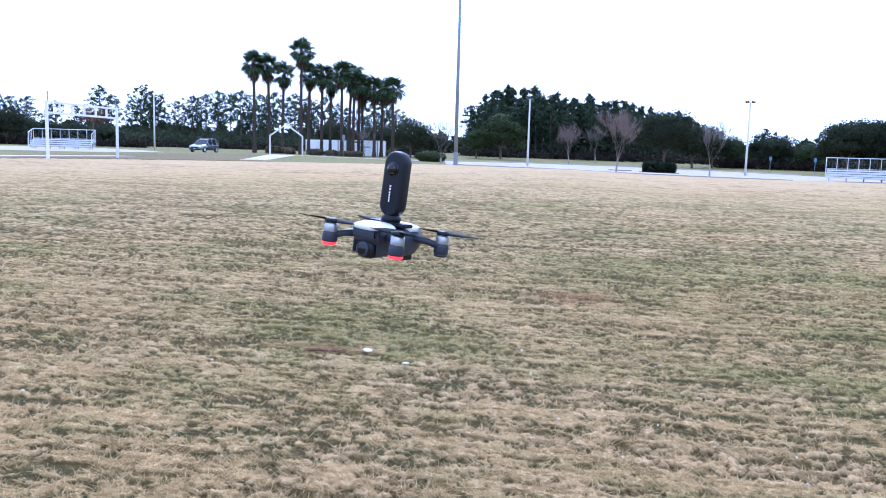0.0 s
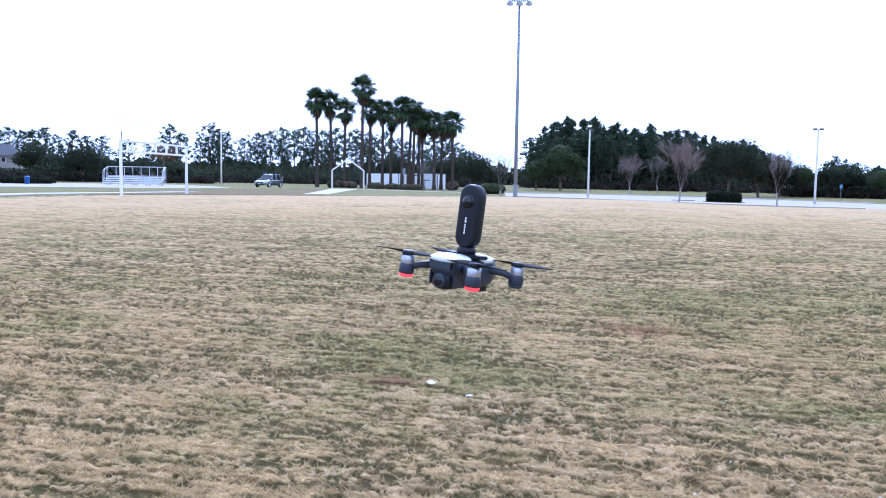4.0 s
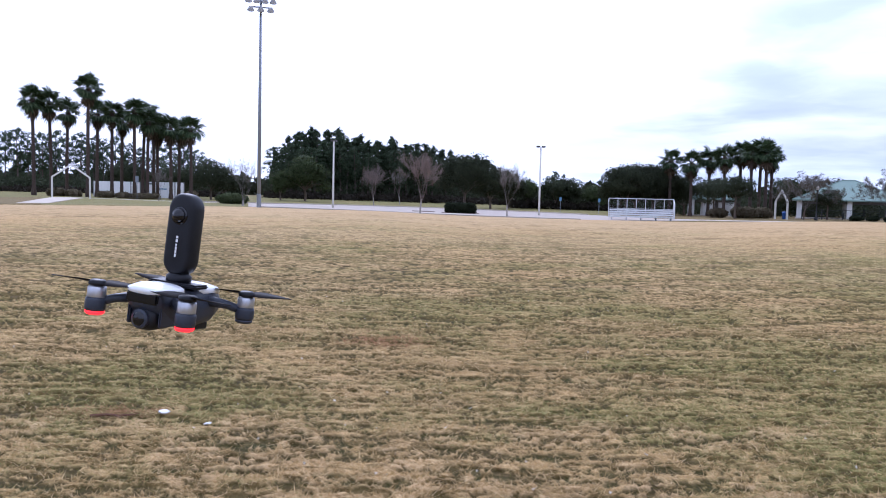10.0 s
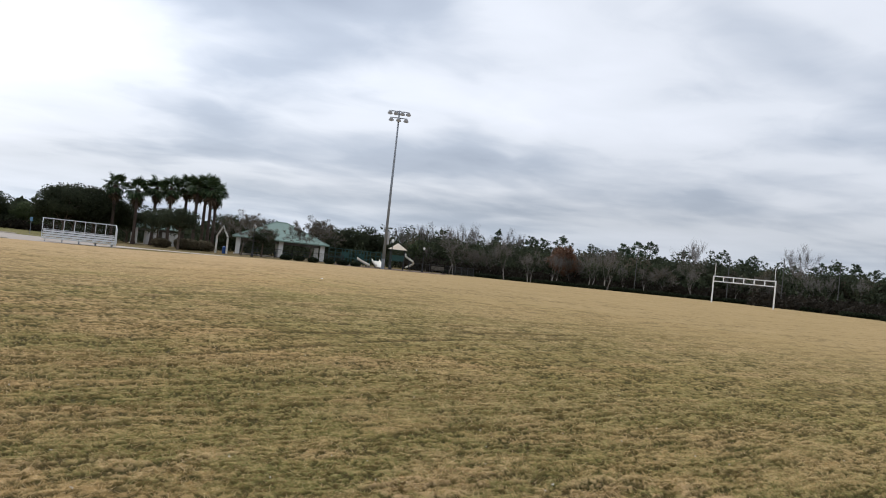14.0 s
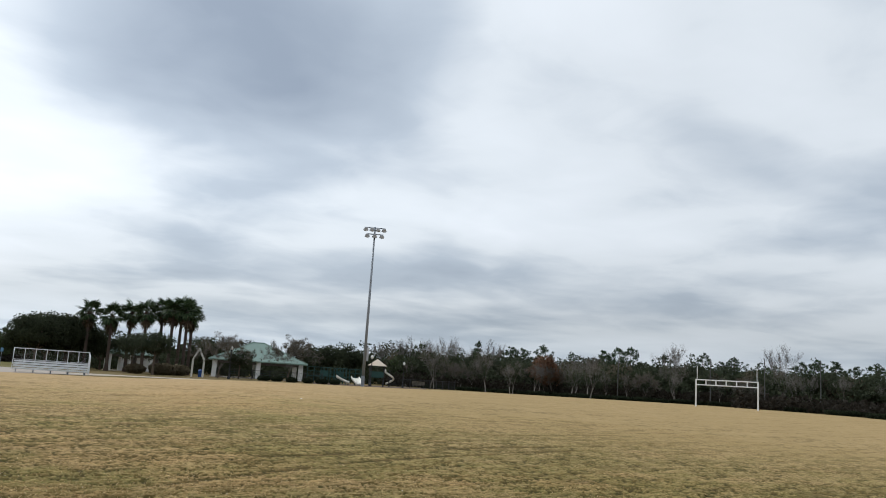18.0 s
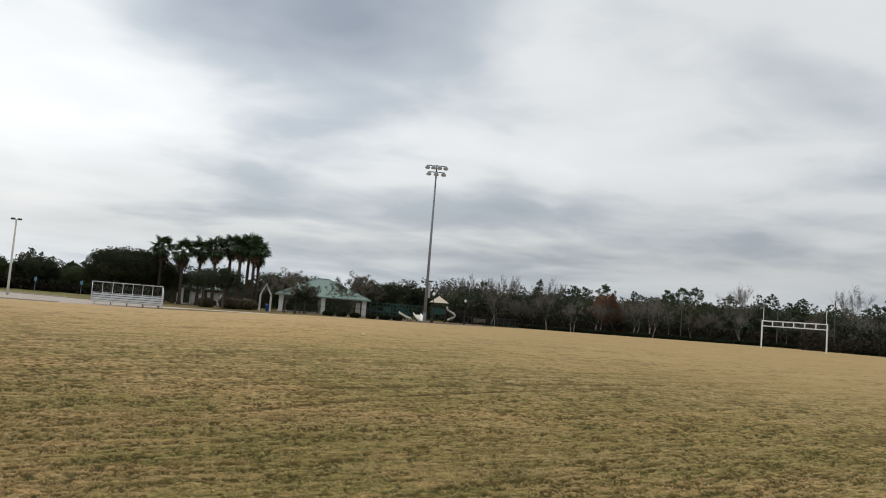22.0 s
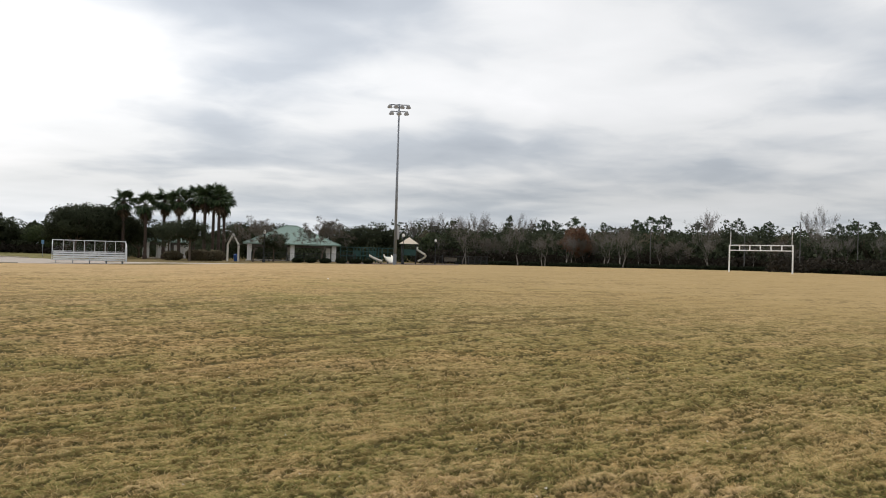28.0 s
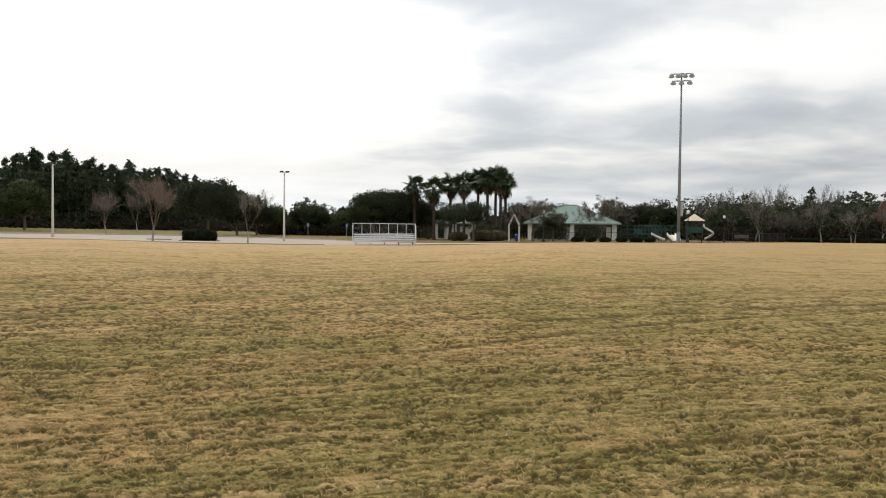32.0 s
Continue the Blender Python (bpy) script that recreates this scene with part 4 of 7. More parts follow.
def make_bare(name, seed, h, label, mat, depth=4, kids=3, spread=0.55, base=0.25, bark=None, lift=0.35, category="tree", thick=1.0, leaves=None, group="", limbs=5, haze=3):
    """A leafless winter tree."""
    rng = np.random.default_rng(seed)
    t = empty(name, pose(0, 0, -900), label, category, group)
    tr, tw, tips = Shape(), Shape(), []
    lean = rng.normal(size=2) * 0.03 * h
    top = (lean[0], lean[1], h * base)
    tr.tube([(0, 0, -0.1), (lean[0] * 0.4, lean[1] * 0.4, h * base * 0.5), top], [0.019 * h * thick, 0.015 * h * thick, 0.012 * h * thick], 7)
    tr.make("trunk", bark or PALE_BARK, t)
    nodes = []
    for k in range(limbs):
        a = 2 * pi * (k + rng.random()) / limbs
        out = spread * (0.45 + 0.9 * rng.random())
        grow(tw, (top[0], top[1], top[2] * (0.75 + 0.25 * rng.random())), (cos(a) * out, sin(a) * out, 1.0), h * 0.30, 0.0034 * h * thick, depth - 1, rng, tips, kids, 0.22, spread, 0.70, lift, 4, nodes)
    tw.make("crown", mat, t)
    # the finest twigs, thin slivers all along the outer branches
    q = np.repeat(np.array(nodes), haze, 0)
    m = len(q)
    d = q[:, 3:] + rng.normal(size=(m, 3)) * 0.55 + np.array([0, 0, 0.15])
    d /= np.linalg.norm(d, axis=1)[:, None]
    side = np.cross(d, rng.normal(size=(m, 3)))
    side /= np.linalg.norm(side, axis=1)[:, None]
    c = q[:, :3] + rng.normal(size=(m, 3)) * 0.05
    ln = h / 8 * (0.25 + 0.6 * rng.random(m))[:, None]
    leaf_part("twig_haze", [(np.stack([c - side * 0.008, c + side * 0.008, c + d * ln], 1).reshape(-1, 3), np.arange(3 * m).reshape(-1, 3))], mat, t, 0.0)
    if leaves:
        sub = [p for p in tips if rng.random() < 0.8]
        leaf_part("foliage", [rand_tris(sub, 14, 0.45, 0.15, rng)], leaves, t)
    return t


def make_shrub(name, seed, rx, ry, h, mat, label, group="", box=0.0, per=26, size=0.16, category="shrub"):
    """box: 0 a mound, 1 clipped square."""
    rng = np.random.default_rng(seed)
    t = empty(name, pose(0, 0, -900), label, category, group)
    st = Shape()
    for k in range(7):
        a = 2 * pi * k / 7
        st.tube([(cos(a) * rx * 0.12, sin(a) * ry * 0.12, -0.1), (cos(a) * rx * 0.6, sin(a) * ry * 0.6, h * 0.7)], [0.025, 0.01], 4)
    st.make("stem", BARK, t)
    n = int(60 + 70 * rx * ry + 30 * h)
    cs = []
    for i in range(n):
        d = rng.normal(size=3)
        d /= np.linalg.norm(d)
        if box:
            m = max(abs(d[0]), abs(d[1]), abs(d[2]))
            d = d / (m * box + (1 - box))
        lump = 0.78 + 0.22 * rng.random() - (0.12 * noise.noise(Vector((d[0] * 2 + seed, d[1] * 2, d[2] * 2))) if not box else 0)
        k = lump * (0.88 if box else 0.9)
        cs.append((d[0] * rx * k, d[1] * ry * k, h * 0.5 + d[2] * h * 0.46 * k))
    leaf_part("foliage", [rand_tris(cs, per, 0.17 * min(h, rx, ry) + 0.05, size, rng, 0.9, 1.0)], mat, t)
    return t


def frond_shape(seed, droop, dead=False):
    """A fan-palm leaf: stalk and a pleated fan of pointed strips."""
    rng = np.random.default_rng(seed)
    s = Shape()
    L = 0.95
    s.tube([(0, 0, 0), (L * 0.5, 0, 0.06), (L, 0, 0.0)], [0.035, 0.028, 0.02], 4, caps=False)
    n = 17
    for i in range(n):
        a = radians(-115 + 230 * i / (n - 1)) + rng.normal() * 0.04
        ln = (1.18 - 0.34 * abs(i - n / 2 + 0.5) / (n / 2)) * (0.88 + 0.2 * rng.random())
        w = 0.10
        d = Vector((cos(a), sin(a), 0))
        p = Vector((-sin(a), cos(a), 0))
        o = Vector((L, 0, 0.0))
        up = 0.05 if i % 2 else -0.03
        m1 = o + d * ln * 0.55 + Vector((0, 0, up - 0.10 * droop))
        m2 = o + d * ln + Vector((0, 0, -0.5 * droop * ln))
        s.add([o, m1 - p * w, m1 + p * w, m2], [(0, 1, 2), (1, 3, 2)])
    return s


FRONDS = [frond_shape(i, 0.5 + 0.25 * i).mesh("frond", PALM_LEAF) for i in range(3)]
DEAD_FRONDS = [frond_shape(9 + i, 1.2).mesh("dead_frond", DEAD_LEAF) for i in range(2)]


def make_palm(seed, h, label, group, at, leaves=24, size=1.0, skirt=7):
    """A fan palm: ringed trunk, fronds from upright to hanging, a skirt of dead ones."""
    rng = np.random.default_rng(seed)
    t = empty("palm_tree", at, label, "palm tree", group)
    tr = Shape()
    lx, ly = rng.normal(size=2) * 0.012 * h
    us = [i / 22 for i in range(23)]
    th = 0.255 * size ** 0.5
    tr.tube([(lx * u * u, ly * u * u, h * u - 0.15 * (u == 0)) for u in us], [th * (1.45 - 0.5 * min(1, u * 9)) * (1 - 0.22 * u) * (1.06 if i % 2 else 0.94) for i, u in enumerate(us)], 9)
    tr.lathe([(0.10, h - 0.9), (0.34, h - 0.55), (0.36, h - 0.1), (0.18, h + 0.25)], 9, Matrix.Translation((lx, ly, 0)))
    tr.make("trunk", PALM_TRUNK, t)
    for i in range(leaves + skirt):
        deadf = i >= leaves
        el = -62 - 22 * rng.random() if deadf else 80 - 130 * ((i + 0.5) / leaves) ** 0.9 + rng.normal() * 11
        a = i * 137.5 + rng.normal() * 14
        fr = new("dead_frond" if deadf else "frond", (DEAD_FRONDS if deadf else FRONDS)[i % (2 if deadf else 3)])
        k = size * (0.85 + 0.3 * rng.random())
        m = Matrix.Translation((lx, ly, h + (-0.35 if deadf else 0.05))) @ Euler((0, 0, radians(a))).to_matrix().to_4x4() @ Euler((rng.normal() * 0.25, radians(-el), 0)).to_matrix().to_4x4()
        fr.matrix_basis = m @ Matrix.Diagonal((k, k, k, 1))
        fr.parent = t
    return t


def put(proto, az, r, turn=0.0, scale=1.0, label="", lift=0.0, group="", wide=1.0):
    """A copy of a plant at a bearing and distance."""
    p = spot(az, r, lift)
    c = copy_thing(proto, pose(p.x, p.y, p.z, 0, 0, turn))
    c.scale = (scale * wide, scale * wide, scale)
    if label:
        c["label"] = label
    if group:
        c["group"] = group
    return c


def drop_proto(ob):
    for o in (*ob.children_recursive, ob):
        bpy.data.objects.remove(o)


rnd = random.Random(7)
PINES = [make_lobed_pine(11, 16, 0.30, 3.8, 21), make_lobed_pine(12, 16, 0.38, 3.3, 19), make_pine(13, 15, 0.26, 3.0, 1.25), make_lobed_pine(14, 16, 0.46, 4.1, 17), make_pine(15, 15, 0.22, 2.4, 1.25), make_lobed_pine(17, 16, 0.24, 2.7, 22)]
PINE_H = [16, 16, 15, 16, 15, 16]


def pine_at(az, r, top_el, k=None, group="pines of the woods", wide=1.0):
    """A pine whose top stands at that elevation, in degrees, seen from the camera's stand."""
    p = spot(az, r)
    h = EYE + r * tan(radians(top_el)) - p.z
    i = rnd.randrange(6) if k is None else k
    put(PINES[i], az, r, rnd.uniform(0, 360), h / (PINE_H[i] + 0.4), group=group, wide=wide)


# the dense pine wood behind the parking lot: three ranks, lower towards its end
WOOD_AZ = (-12.0, -11.2, -10.3, -8.5, -6.0, -3.4, -1.5, 0.2, 2.5, 4.0)
WOOD_EL = (2.9, 3.7, 4.25, 4.6, 4.35, 4.1, 3.75, 3.45, 3.05, 2.5)
for rank, (r0, step, cut) in enumerate(((172, 0.46, 0.82), (180, 0.36, 0.95), (190, 0.34, 1.0))):
    a = -11.9 + rank * 0.2
    while a < 4.3:
        e = float(np.interp(a, WOOD_AZ, WOOD_EL))
        pine_at(a + rnd.uniform(-0.12, 0.12), r0 + rnd.uniform(-4, 4) + max(0, a) * 4, e * cut * rnd.uniform(0.86, 1.06), (2, 4, 2, 5, 4, 2, 4)[rnd.randrange(7)], wide=rnd.uniform(0.95, 1.25))
        a += step * rnd.uniform(0.8, 1.25)
# loose pines behind the palms
for a, e in ((-33.2, 3.3), (-31.9, 3.0), (-31.0, 3.4), (-30.1, 3.5), (-29.3, 3.8), (-28.5, 3.6), (-27.8, 3.9), (-27.2, 3.5), (-26.4, 3.7), (-25.6, 3.9), (-25.0, 3.4), (-24.2, 3.8), (-23.4, 3.6), (-22.8, 3.3), (-22.1, 3.7), (-21.3, 3.2), (-20.5, 3.0), (-19.4, 3.3), (-18.6, 3.4), (-17.8, 3.6), (-17.0, 3.0), (-16.5, 2.6)):
    pine_at(a, rnd.uniform(175, 190), e, (1, 3, 1, 0)[rnd.randrange(4)], "pines behind the palms", rnd.uniform(0.9, 1.15))
    pine_at(a + rnd.uniform(-0.5, 0.5), rnd.uniform(195, 220), e * rnd.uniform(0.6, 0.85), (0, 5, 0)[rnd.randrange(3)], "pines behind the palms", rnd.uniform(0.9, 1.15))
# pines beyond the end of the field
for a, e in ((-58, 2.6), (-56, 2.3), (-54.6, 2.7), (-53, 2.5), (-51.6, 2.4), (-50.6, 2.7), (-45.0, 2.7), (-44.3, 2.9), (-43.6, 2.4), (-42.8, 2.8), (-41.9, 2.5), (-41.0, 2.5), (-39.4, 2.3), (-38.2, 2.2), (-36.7, 3.2), (-36.1, 2.8), (-34.3, 3.4), (-33.7, 3.2)):
    pine_at(a, rnd.uniform(165, 195), e * 1.14, (0, 3, 1, 5)[rnd.randrange(4)], "pines beyond the goal", rnd.uniform(0.9, 1.2))
    pine_at(a + rnd.uniform(-0.6, 0.6), rnd.uniform(185, 205), e * rnd.uniform(0.7, 0.95), (0, 5, 0)[rnd.randrange(3)], "pines beyond the goal", rnd.uniform(0.9, 1.25))
for a, e in ((-49.6, 2.6), (-48.8, 2.9), (-48.0, 3.0), (-47.2, 3.1), (-46.4, 3.2), (-45.6, 3.0)):
    pine_at(a, rnd.uniform(222, 240), e, (0, 1, 5)[rnd.randrange(3)], "pines beyond the goal", 1.1)
# the low far woods between parking lot and palms
for a, e in ((4.8, 2.2), (5.4, 1.9), (6.3, 1.6), (8.1, 2.2), (8.6, 1.9), (9.4, 1.75), (10.0, 1.5), (10.6, 1.3), (11.3, 1.6), (12.1, 1.9)):
    pine_at(a, rnd.uniform(200, 225), e, None, "pines of the far woods")
# the mixed wood along the east side
for a, e, k in ((31.5, 1.75, 5), (32.6, 1.85, 0), (33.4, 1.6, 1), (35.6, 1.9, 0), (37.0, 2.0, 3), (38.3, 1.7, 1), (40.6, 2.2, 0), (41.4, 2.2, 5), (42.3, 2.95, 2), (43.4, 2.2, 1), (44.9, 2.85, 5), (45.7, 2.75, 1), (47.05, 3.05, 3), (49.3, 2.6, 0), (50.3, 2.3, 1), (51.4, 3.0, 5), (52.4, 3.2, 1), (53.15, 3.25, 1), (54.3, 2.2, 0), (55.5, 2.85, 3), (58.0, 3.0, 0), (59.2, 2.6, 1), (59.9, 2.9, 3), (61.6, 2.2, 0), (62.4, 2.5, 1), (64.1, 2.8, 3), (65.2, 2.9, 0), (66.0, 3.0, 5), (67.2, 2.7, 1), (68.4, 2.9, 3), (69.6, 3.1, 0), (70.8, 2.7, 1), (72, 3.2, 3), (73.4, 2.9, 0), (75, 2.7, 5), (76.5, 3.1, 3), (78, 2.9, 0)):
    pine_at(a, rnd.uniform(150, 160), e, k, "trees of the east wood", rnd.uniform(0.95, 1.15))
    pine_at(a + rnd.uniform(-0.7, 0.7), rnd.uniform(164, 180), e * rnd.uniform(0.62, 0.80), (0, 5, 2)[rnd.randrange(3)], "trees of the east wood", rnd.uniform(0.95, 1.25))

OAKS = [make_broadleaf("oak_tree", 31 + i, 8, 4.2, OAK_LEAF, "dark evergreen oak with a broad dense crown", group="evergreen oaks", per=27, size=0.33) for i in range(3)]
OLIVES = [make_broadleaf("young_tree", 41 + i, 7, 2.6, OLIVE_LEAF, "small olive-green evergreen tree", group="small evergreen trees", per=34, size=0.25) for i in range(2)]


def tree_at(protos, ph, az, r, top_el, label="", i=None):
    p = spot(az, r)
    h = EYE + r * tan(radians(top_el)) - p.z
    proto = protos[rnd.randrange(len(protos)) if i is None else i]
    if proto.name.startswith("bare_tree"):
        ph = max(c[2] for o in proto.children for c in o.bound_box) - 0.25
    return put(proto, az, r, rnd.uniform(0, 360), h / ph, label)


for a, r, e in ((-50.3, 192, 2.6), (-49.2, 196, 2.75), (-45.0, 160, 2.2)):
    tree_at(OAKS, 8, a, r, e)
BROAD = [make_broadleaf("oak_tree", 38, 8, 4.4, OAK_LEAF, "broad dark green evergreen oak behind the square hedge", group="evergreen oaks", per=60, size=0.24, base=0.26)]
tree_at(BROAD, 8, 1.75, 128, 3.35)
for a, r, e in ((13.1, 124, 2.75), (14.9, 127, 2.9)):
    tree_at(BROAD, 8, a, r, e, "broad dark evergreen oak behind the bleacher")
for a, r, e in ((-16.0, 140, 2.35), (-15.2, 146, 1.6), (12.6, 128, 2.1), (13.7, 126, 2.72), (15.0, 128, 2.5), (17.0, 130, 2.1), (3.6, 140, 2.5), (4.9, 146, 1.9), (8.2, 150, 1.85), (9.0, 152, 1.6), (-18.2, 150, 2.0), (-21.6, 150, 2.1), (24.3, 136, 2.0), (23.3, 140, 1.9), (26.0, 142, 1.9), (30.2, 140, 2.1), (31.4, 142, 1.9), (32.5, 140, 2.25), (33.9, 142, 2.0)):
    tree_at(OAKS, 8, a, r, e)
LIFTED = [make_broadleaf("young_oak", 45, 7, 2.8, OAK_LEAF, "young evergreen oak with a lifted crown", group="small evergreen trees", per=34, size=0.24, base=0.45)]
for a, r, e in ((20.3, 106, 2.05), (18.9, 112, 1.9), (25.9, 108, 1.25)):
    tree_at(LIFTED, 7, a, r, e)
for a, r, e in ((-9.6, 152, 3.0), (-11.3, 152, 1.8), (6.2, 150, 1.7), (10.9, 150, 1.3)):
    tree_at(OLIVES, 7, a, r, e)
# dark undergrowth trees of the east wood and beyond the goal
WITHERED = island_material("withered_leaves", (0.060, 0.052, 0.034), (0.095, 0.082, 0.054), (0.145, 0.125, 0.085))
BROWN = [make_broadleaf("thicket_tree", 47, 7, 2.9, WITHERED, "low wood-edge tree with withered brown leaves", group="trees of the east wood", per=30, size=0.25)]
for i in range(64):
    a = 36.5 + i * 0.68 + rnd.uniform(-0.3, 0.3)
    tree_at(OAKS if rnd.random() < 0.5 else OLIVES if i % 3 else BROWN, 7.6, a, rnd.uniform(138, 152), rnd.uniform(1.45, 1.95) + 0.35 * float(ease(a, 40, 52)))
for i in range(22):
    a = -57 + i * 1.0 + rnd.uniform(-0.3, 0.3)
    if -50.0 < a < -45.2:
        continue
    tree_at(OAKS, 8, a, rnd.uniform(146, 158), rnd.uniform(1.3, 2.3) if a < -40.5 else rnd.uniform(0.8, 1.4))

BARES = [make_bare("bare_tree", 51 + i, 8, "leafless grey winter tree", TWIG, 4, 3, 0.6, 0.22, group="bare winter trees") for i in range(3)]
SLIM = [make_bare("bare_tree", 61 + i, 8, "slim leafless tree with upright branches", TWIG, 4, 3, 0.28, 0.26, PALE_BARK, 0.4, group="bare winter trees", haze=5) for i in range(2)]
REDB = [make_bare("bare_tree", 71 + i, 8, "leafless tree with a dense reddish-brown head of twigs", TWIG_RED, 4, 3, 0.52, 0.24, PALE_BARK, 0.3, group="bare winter trees", limbs=8, haze=9) for i in range(2)]
WIDE = [make_bare("bare_tree", 66, 8, "many-stemmed leafless tree with fine pale twigs beside the light pole", TWIG, 4, 3, 0.6, 0.10, PALE_BARK, 0.25, limbs=6, thick=1.3)]
tree_at(WIDE, 8, -13.85, 84, 2.75)
tree_at(REDB, 8, -1.45, 78.5, 3.4, "", 0)
tree_at(REDB, 8, -4.75, 128, 2.4, "small round-headed leafless tree with pale twigs on the lawn", 1)
tree_at(SLIM, 8, 4.78, 76.8, 2.65, "slim leafless street tree at the parking lot", 0)
tree_at(SLIM, 8, -19.4, 96, 1.6, "thin leafless sapling below the palms", 1)
FRONT = [make_bare("bare_tree", 68, 8, "half-bare park tree with a fine olive-brown head", TWIG, 4, 3, 0.8, 0.26, BARK, 0.15, limbs=9, haze=10, leaves=WITHERED)]
EDGE = [make_bare("bare_tree", 91 + i, 8, "leafless grey-barked tree before the east wood", TWIG, 4, 3, 0.5, 0.24, TWIG, 0.2, group="bare winter trees", limbs=6, haze=3) for i in range(2)]
tree_at(FRONT, 8, 24.5, 104, 2.5)
tree_at(FRONT, 8, 29.2, 108, 2.65)
# leafless trees standing before the east wood
for a, r, e in ((39.2, 118, 2.7), (43.2, 122, 2.5), (45.1, 122, 1.95), (49.4, 122, 2.0), (50.5, 120, 2.5), (56.2, 124, 2.6), (63.1, 124, 2.7)):
    tree_at(EDGE, 8, a, r, e)
for a, r, e in ((41.2, 130, 1.6), (47.9, 130, 1.7), (54.2, 130, 1.7), (60.8, 130, 1.8)):
    tree_at(FRONT, 8, a, r, e, "half-bare grey-brown tree before the east wood")
for a, r, e, s in ((36.7, 146, 2.8, 0), (37.6, 145, 3.1, 0), (38.7, 145, 3.0, 0), (39.5, 118, 1.85, 2), (39.8, 147, 3.2, 0), (40.7, 146, 3.3, 0), (43.4, 147, 3.25, 0), (42.0, 148, 2.6, 0), (44.9, 124, 1.6, 2), (46.6, 126, 1.9, 2), (49.2, 126, 2.3, 2), (50.3, 124, 2.5, 2), (56.1, 140, 3.7, 0), (63.0, 140, 4.0, 0), (35.6, 146, 2.6, 0), (42.2, 130, 1.9, 2), (53.0, 128, 1.5, 2), (63.5, 128, 2.0, 2), (59.0, 130, 1.6, 2), (66.5, 132, 2.3, 2), (69.8, 132, 2.5, 2), (-2.9, 150, 2.2, 0), (5.3, 150, 2.7, 0)):
    tree_at((SLIM, REDB, BARES)[s], 8, a, r, e)
for i in range(9):
    a = 37.5 + i * 4.6 + rnd.uniform(-0.8, 0.8)
    tree_at((SLIM, BARES)[i % 2], 8, a, rnd.uniform(127, 134), rnd.uniform(1.1, 2.4))
RUST_TREE = make_broadleaf("rust_tree", 81, 7, 3.0, RED_LEAF, "small tree with rust-red autumn leaves", per=26, size=0.26)
tree_at([RUST_TREE], 7, 47.3, 131, 2.4).scale.x *= 0.85
RUST_TOP = make_broadleaf("rust_tree", 82, 7, 3.4, RED_LEAF, "tree with thin rust-red foliage high on a bare trunk", per=9, size=0.24, base=0.76)
tree_at([RUST_TOP], 7, -37.2, 142, 1.75)
for ob in (*PINES, *OAKS, *OLIVES, *LIFTED, *BROAD, *BARES, *SLIM, *REDB, *WIDE, *FRONT, *EDGE, *BROWN, RUST_TREE, RUST_TOP):
    drop_proto(ob)

# undergrowth at the foot of the woods
def brush_belt(name, mat, label, arcs, per_deg, h, seed, size=0.45):
    rng = np.random.default_rng(seed)
    cs = []
    for a0, a1, r0, r1, hh in arcs:
        n = int((a1 - a0) * per_deg)
        for _ in range(n):
            a, r = rng.uniform(a0, a1), rng.uniform(r0, r1)
            p = spot(a, r)
            top = hh * h * (0.55 + 0.45 * noise.noise(Vector((a * 0.9, r * 0.05, seed))) + 0.3 * rng.random())
            cs.append((p.x, p.y, p.z + max(0.15, top) * rng.random() ** 0.8))
    v, f = rand_tris(cs, 10, 0.95, size, rng, 0.7, 1.1)
    ob = new(name, sheet_mesh(name, v, f, mat))
    return tagged(ob, label, "undergrowth", kind="stuff")


brush_belt("undergrowth_dark", OAK_LEAF, "dark evergreen undergrowth at the foot of the woods",
           ((-12.3, 5, 168, 195, 1.0), (-34, -15.5, 160, 190, 0.7), (-62, -50, 150, 180, 0.8), (-50, -45.4, 172, 180, 0.4), (-45.4, -34, 150, 180, 0.8), (5, 13, 150, 200, 0.9), (13, 36, 135, 160, 0.85), (36, 80, 131, 158, 1.5), (34, 80, 172, 196, 2.1)), 105, 4.6, 91)
brush_belt("far_woods", OAK_LEAF, "hazy dark line of far woods",
           ((-70, 90, 300, 330, 1.0),), 36, 7.5, 93, 2.6)
brush_belt("undergrowth_brown", BRUSH, "brown leafless brush at the edge of the woods",
           ((-12.3, 5, 162, 170, 0.6), (-34, -15, 156, 164, 0.35), (-62, -34, 146, 152, 0.5), (5, 13, 148, 154, 0.6), (36, 62, 129, 138, 0.9), (60, 80, 112, 132, 0.9), (36, 80, 140, 150, 1.3)), 48, 2.4, 92)

# palms
P1 = ((-26.9, 6.45, 122), (-25.9, 6.3, 124), (-25.0, 5.8, 128), (-23.75, 7.4, 118), (-23.2, 5.8, 124), (-22.3, 5.9, 122), (-21.7, 5.3, 130), (-20.9, 6.15, 120), (-20.4, 5.9, 125), (-20.1, 5.5, 122), (-19.7, 5.35, 126), (-19.45, 4.9, 130), (-18.6, 5.1, 124), (-18.1, 5.0, 128), (-17.3, 5.15, 122))
for i, (a, e, r) in enumerate(P1):
    h = EYE + r * tan(radians(e)) - spot(a, r).z - 1.85
    make_palm(100 + i, h, "tall fan palm with a shaggy brown trunk", "palms by the trailers", stand(a, r), 30, 1.08, 3)
P2 = ((16.0, 3.76, 124), (17.4, 3.57, 122), (18.55, 3.9, 124), (19.55, 4.05, 120), (20.5, 4.35, 122), (21.2, 4.35, 118), (21.75, 4.4, 122), (22.15, 4.3, 118), (22.5, 4.05, 121))
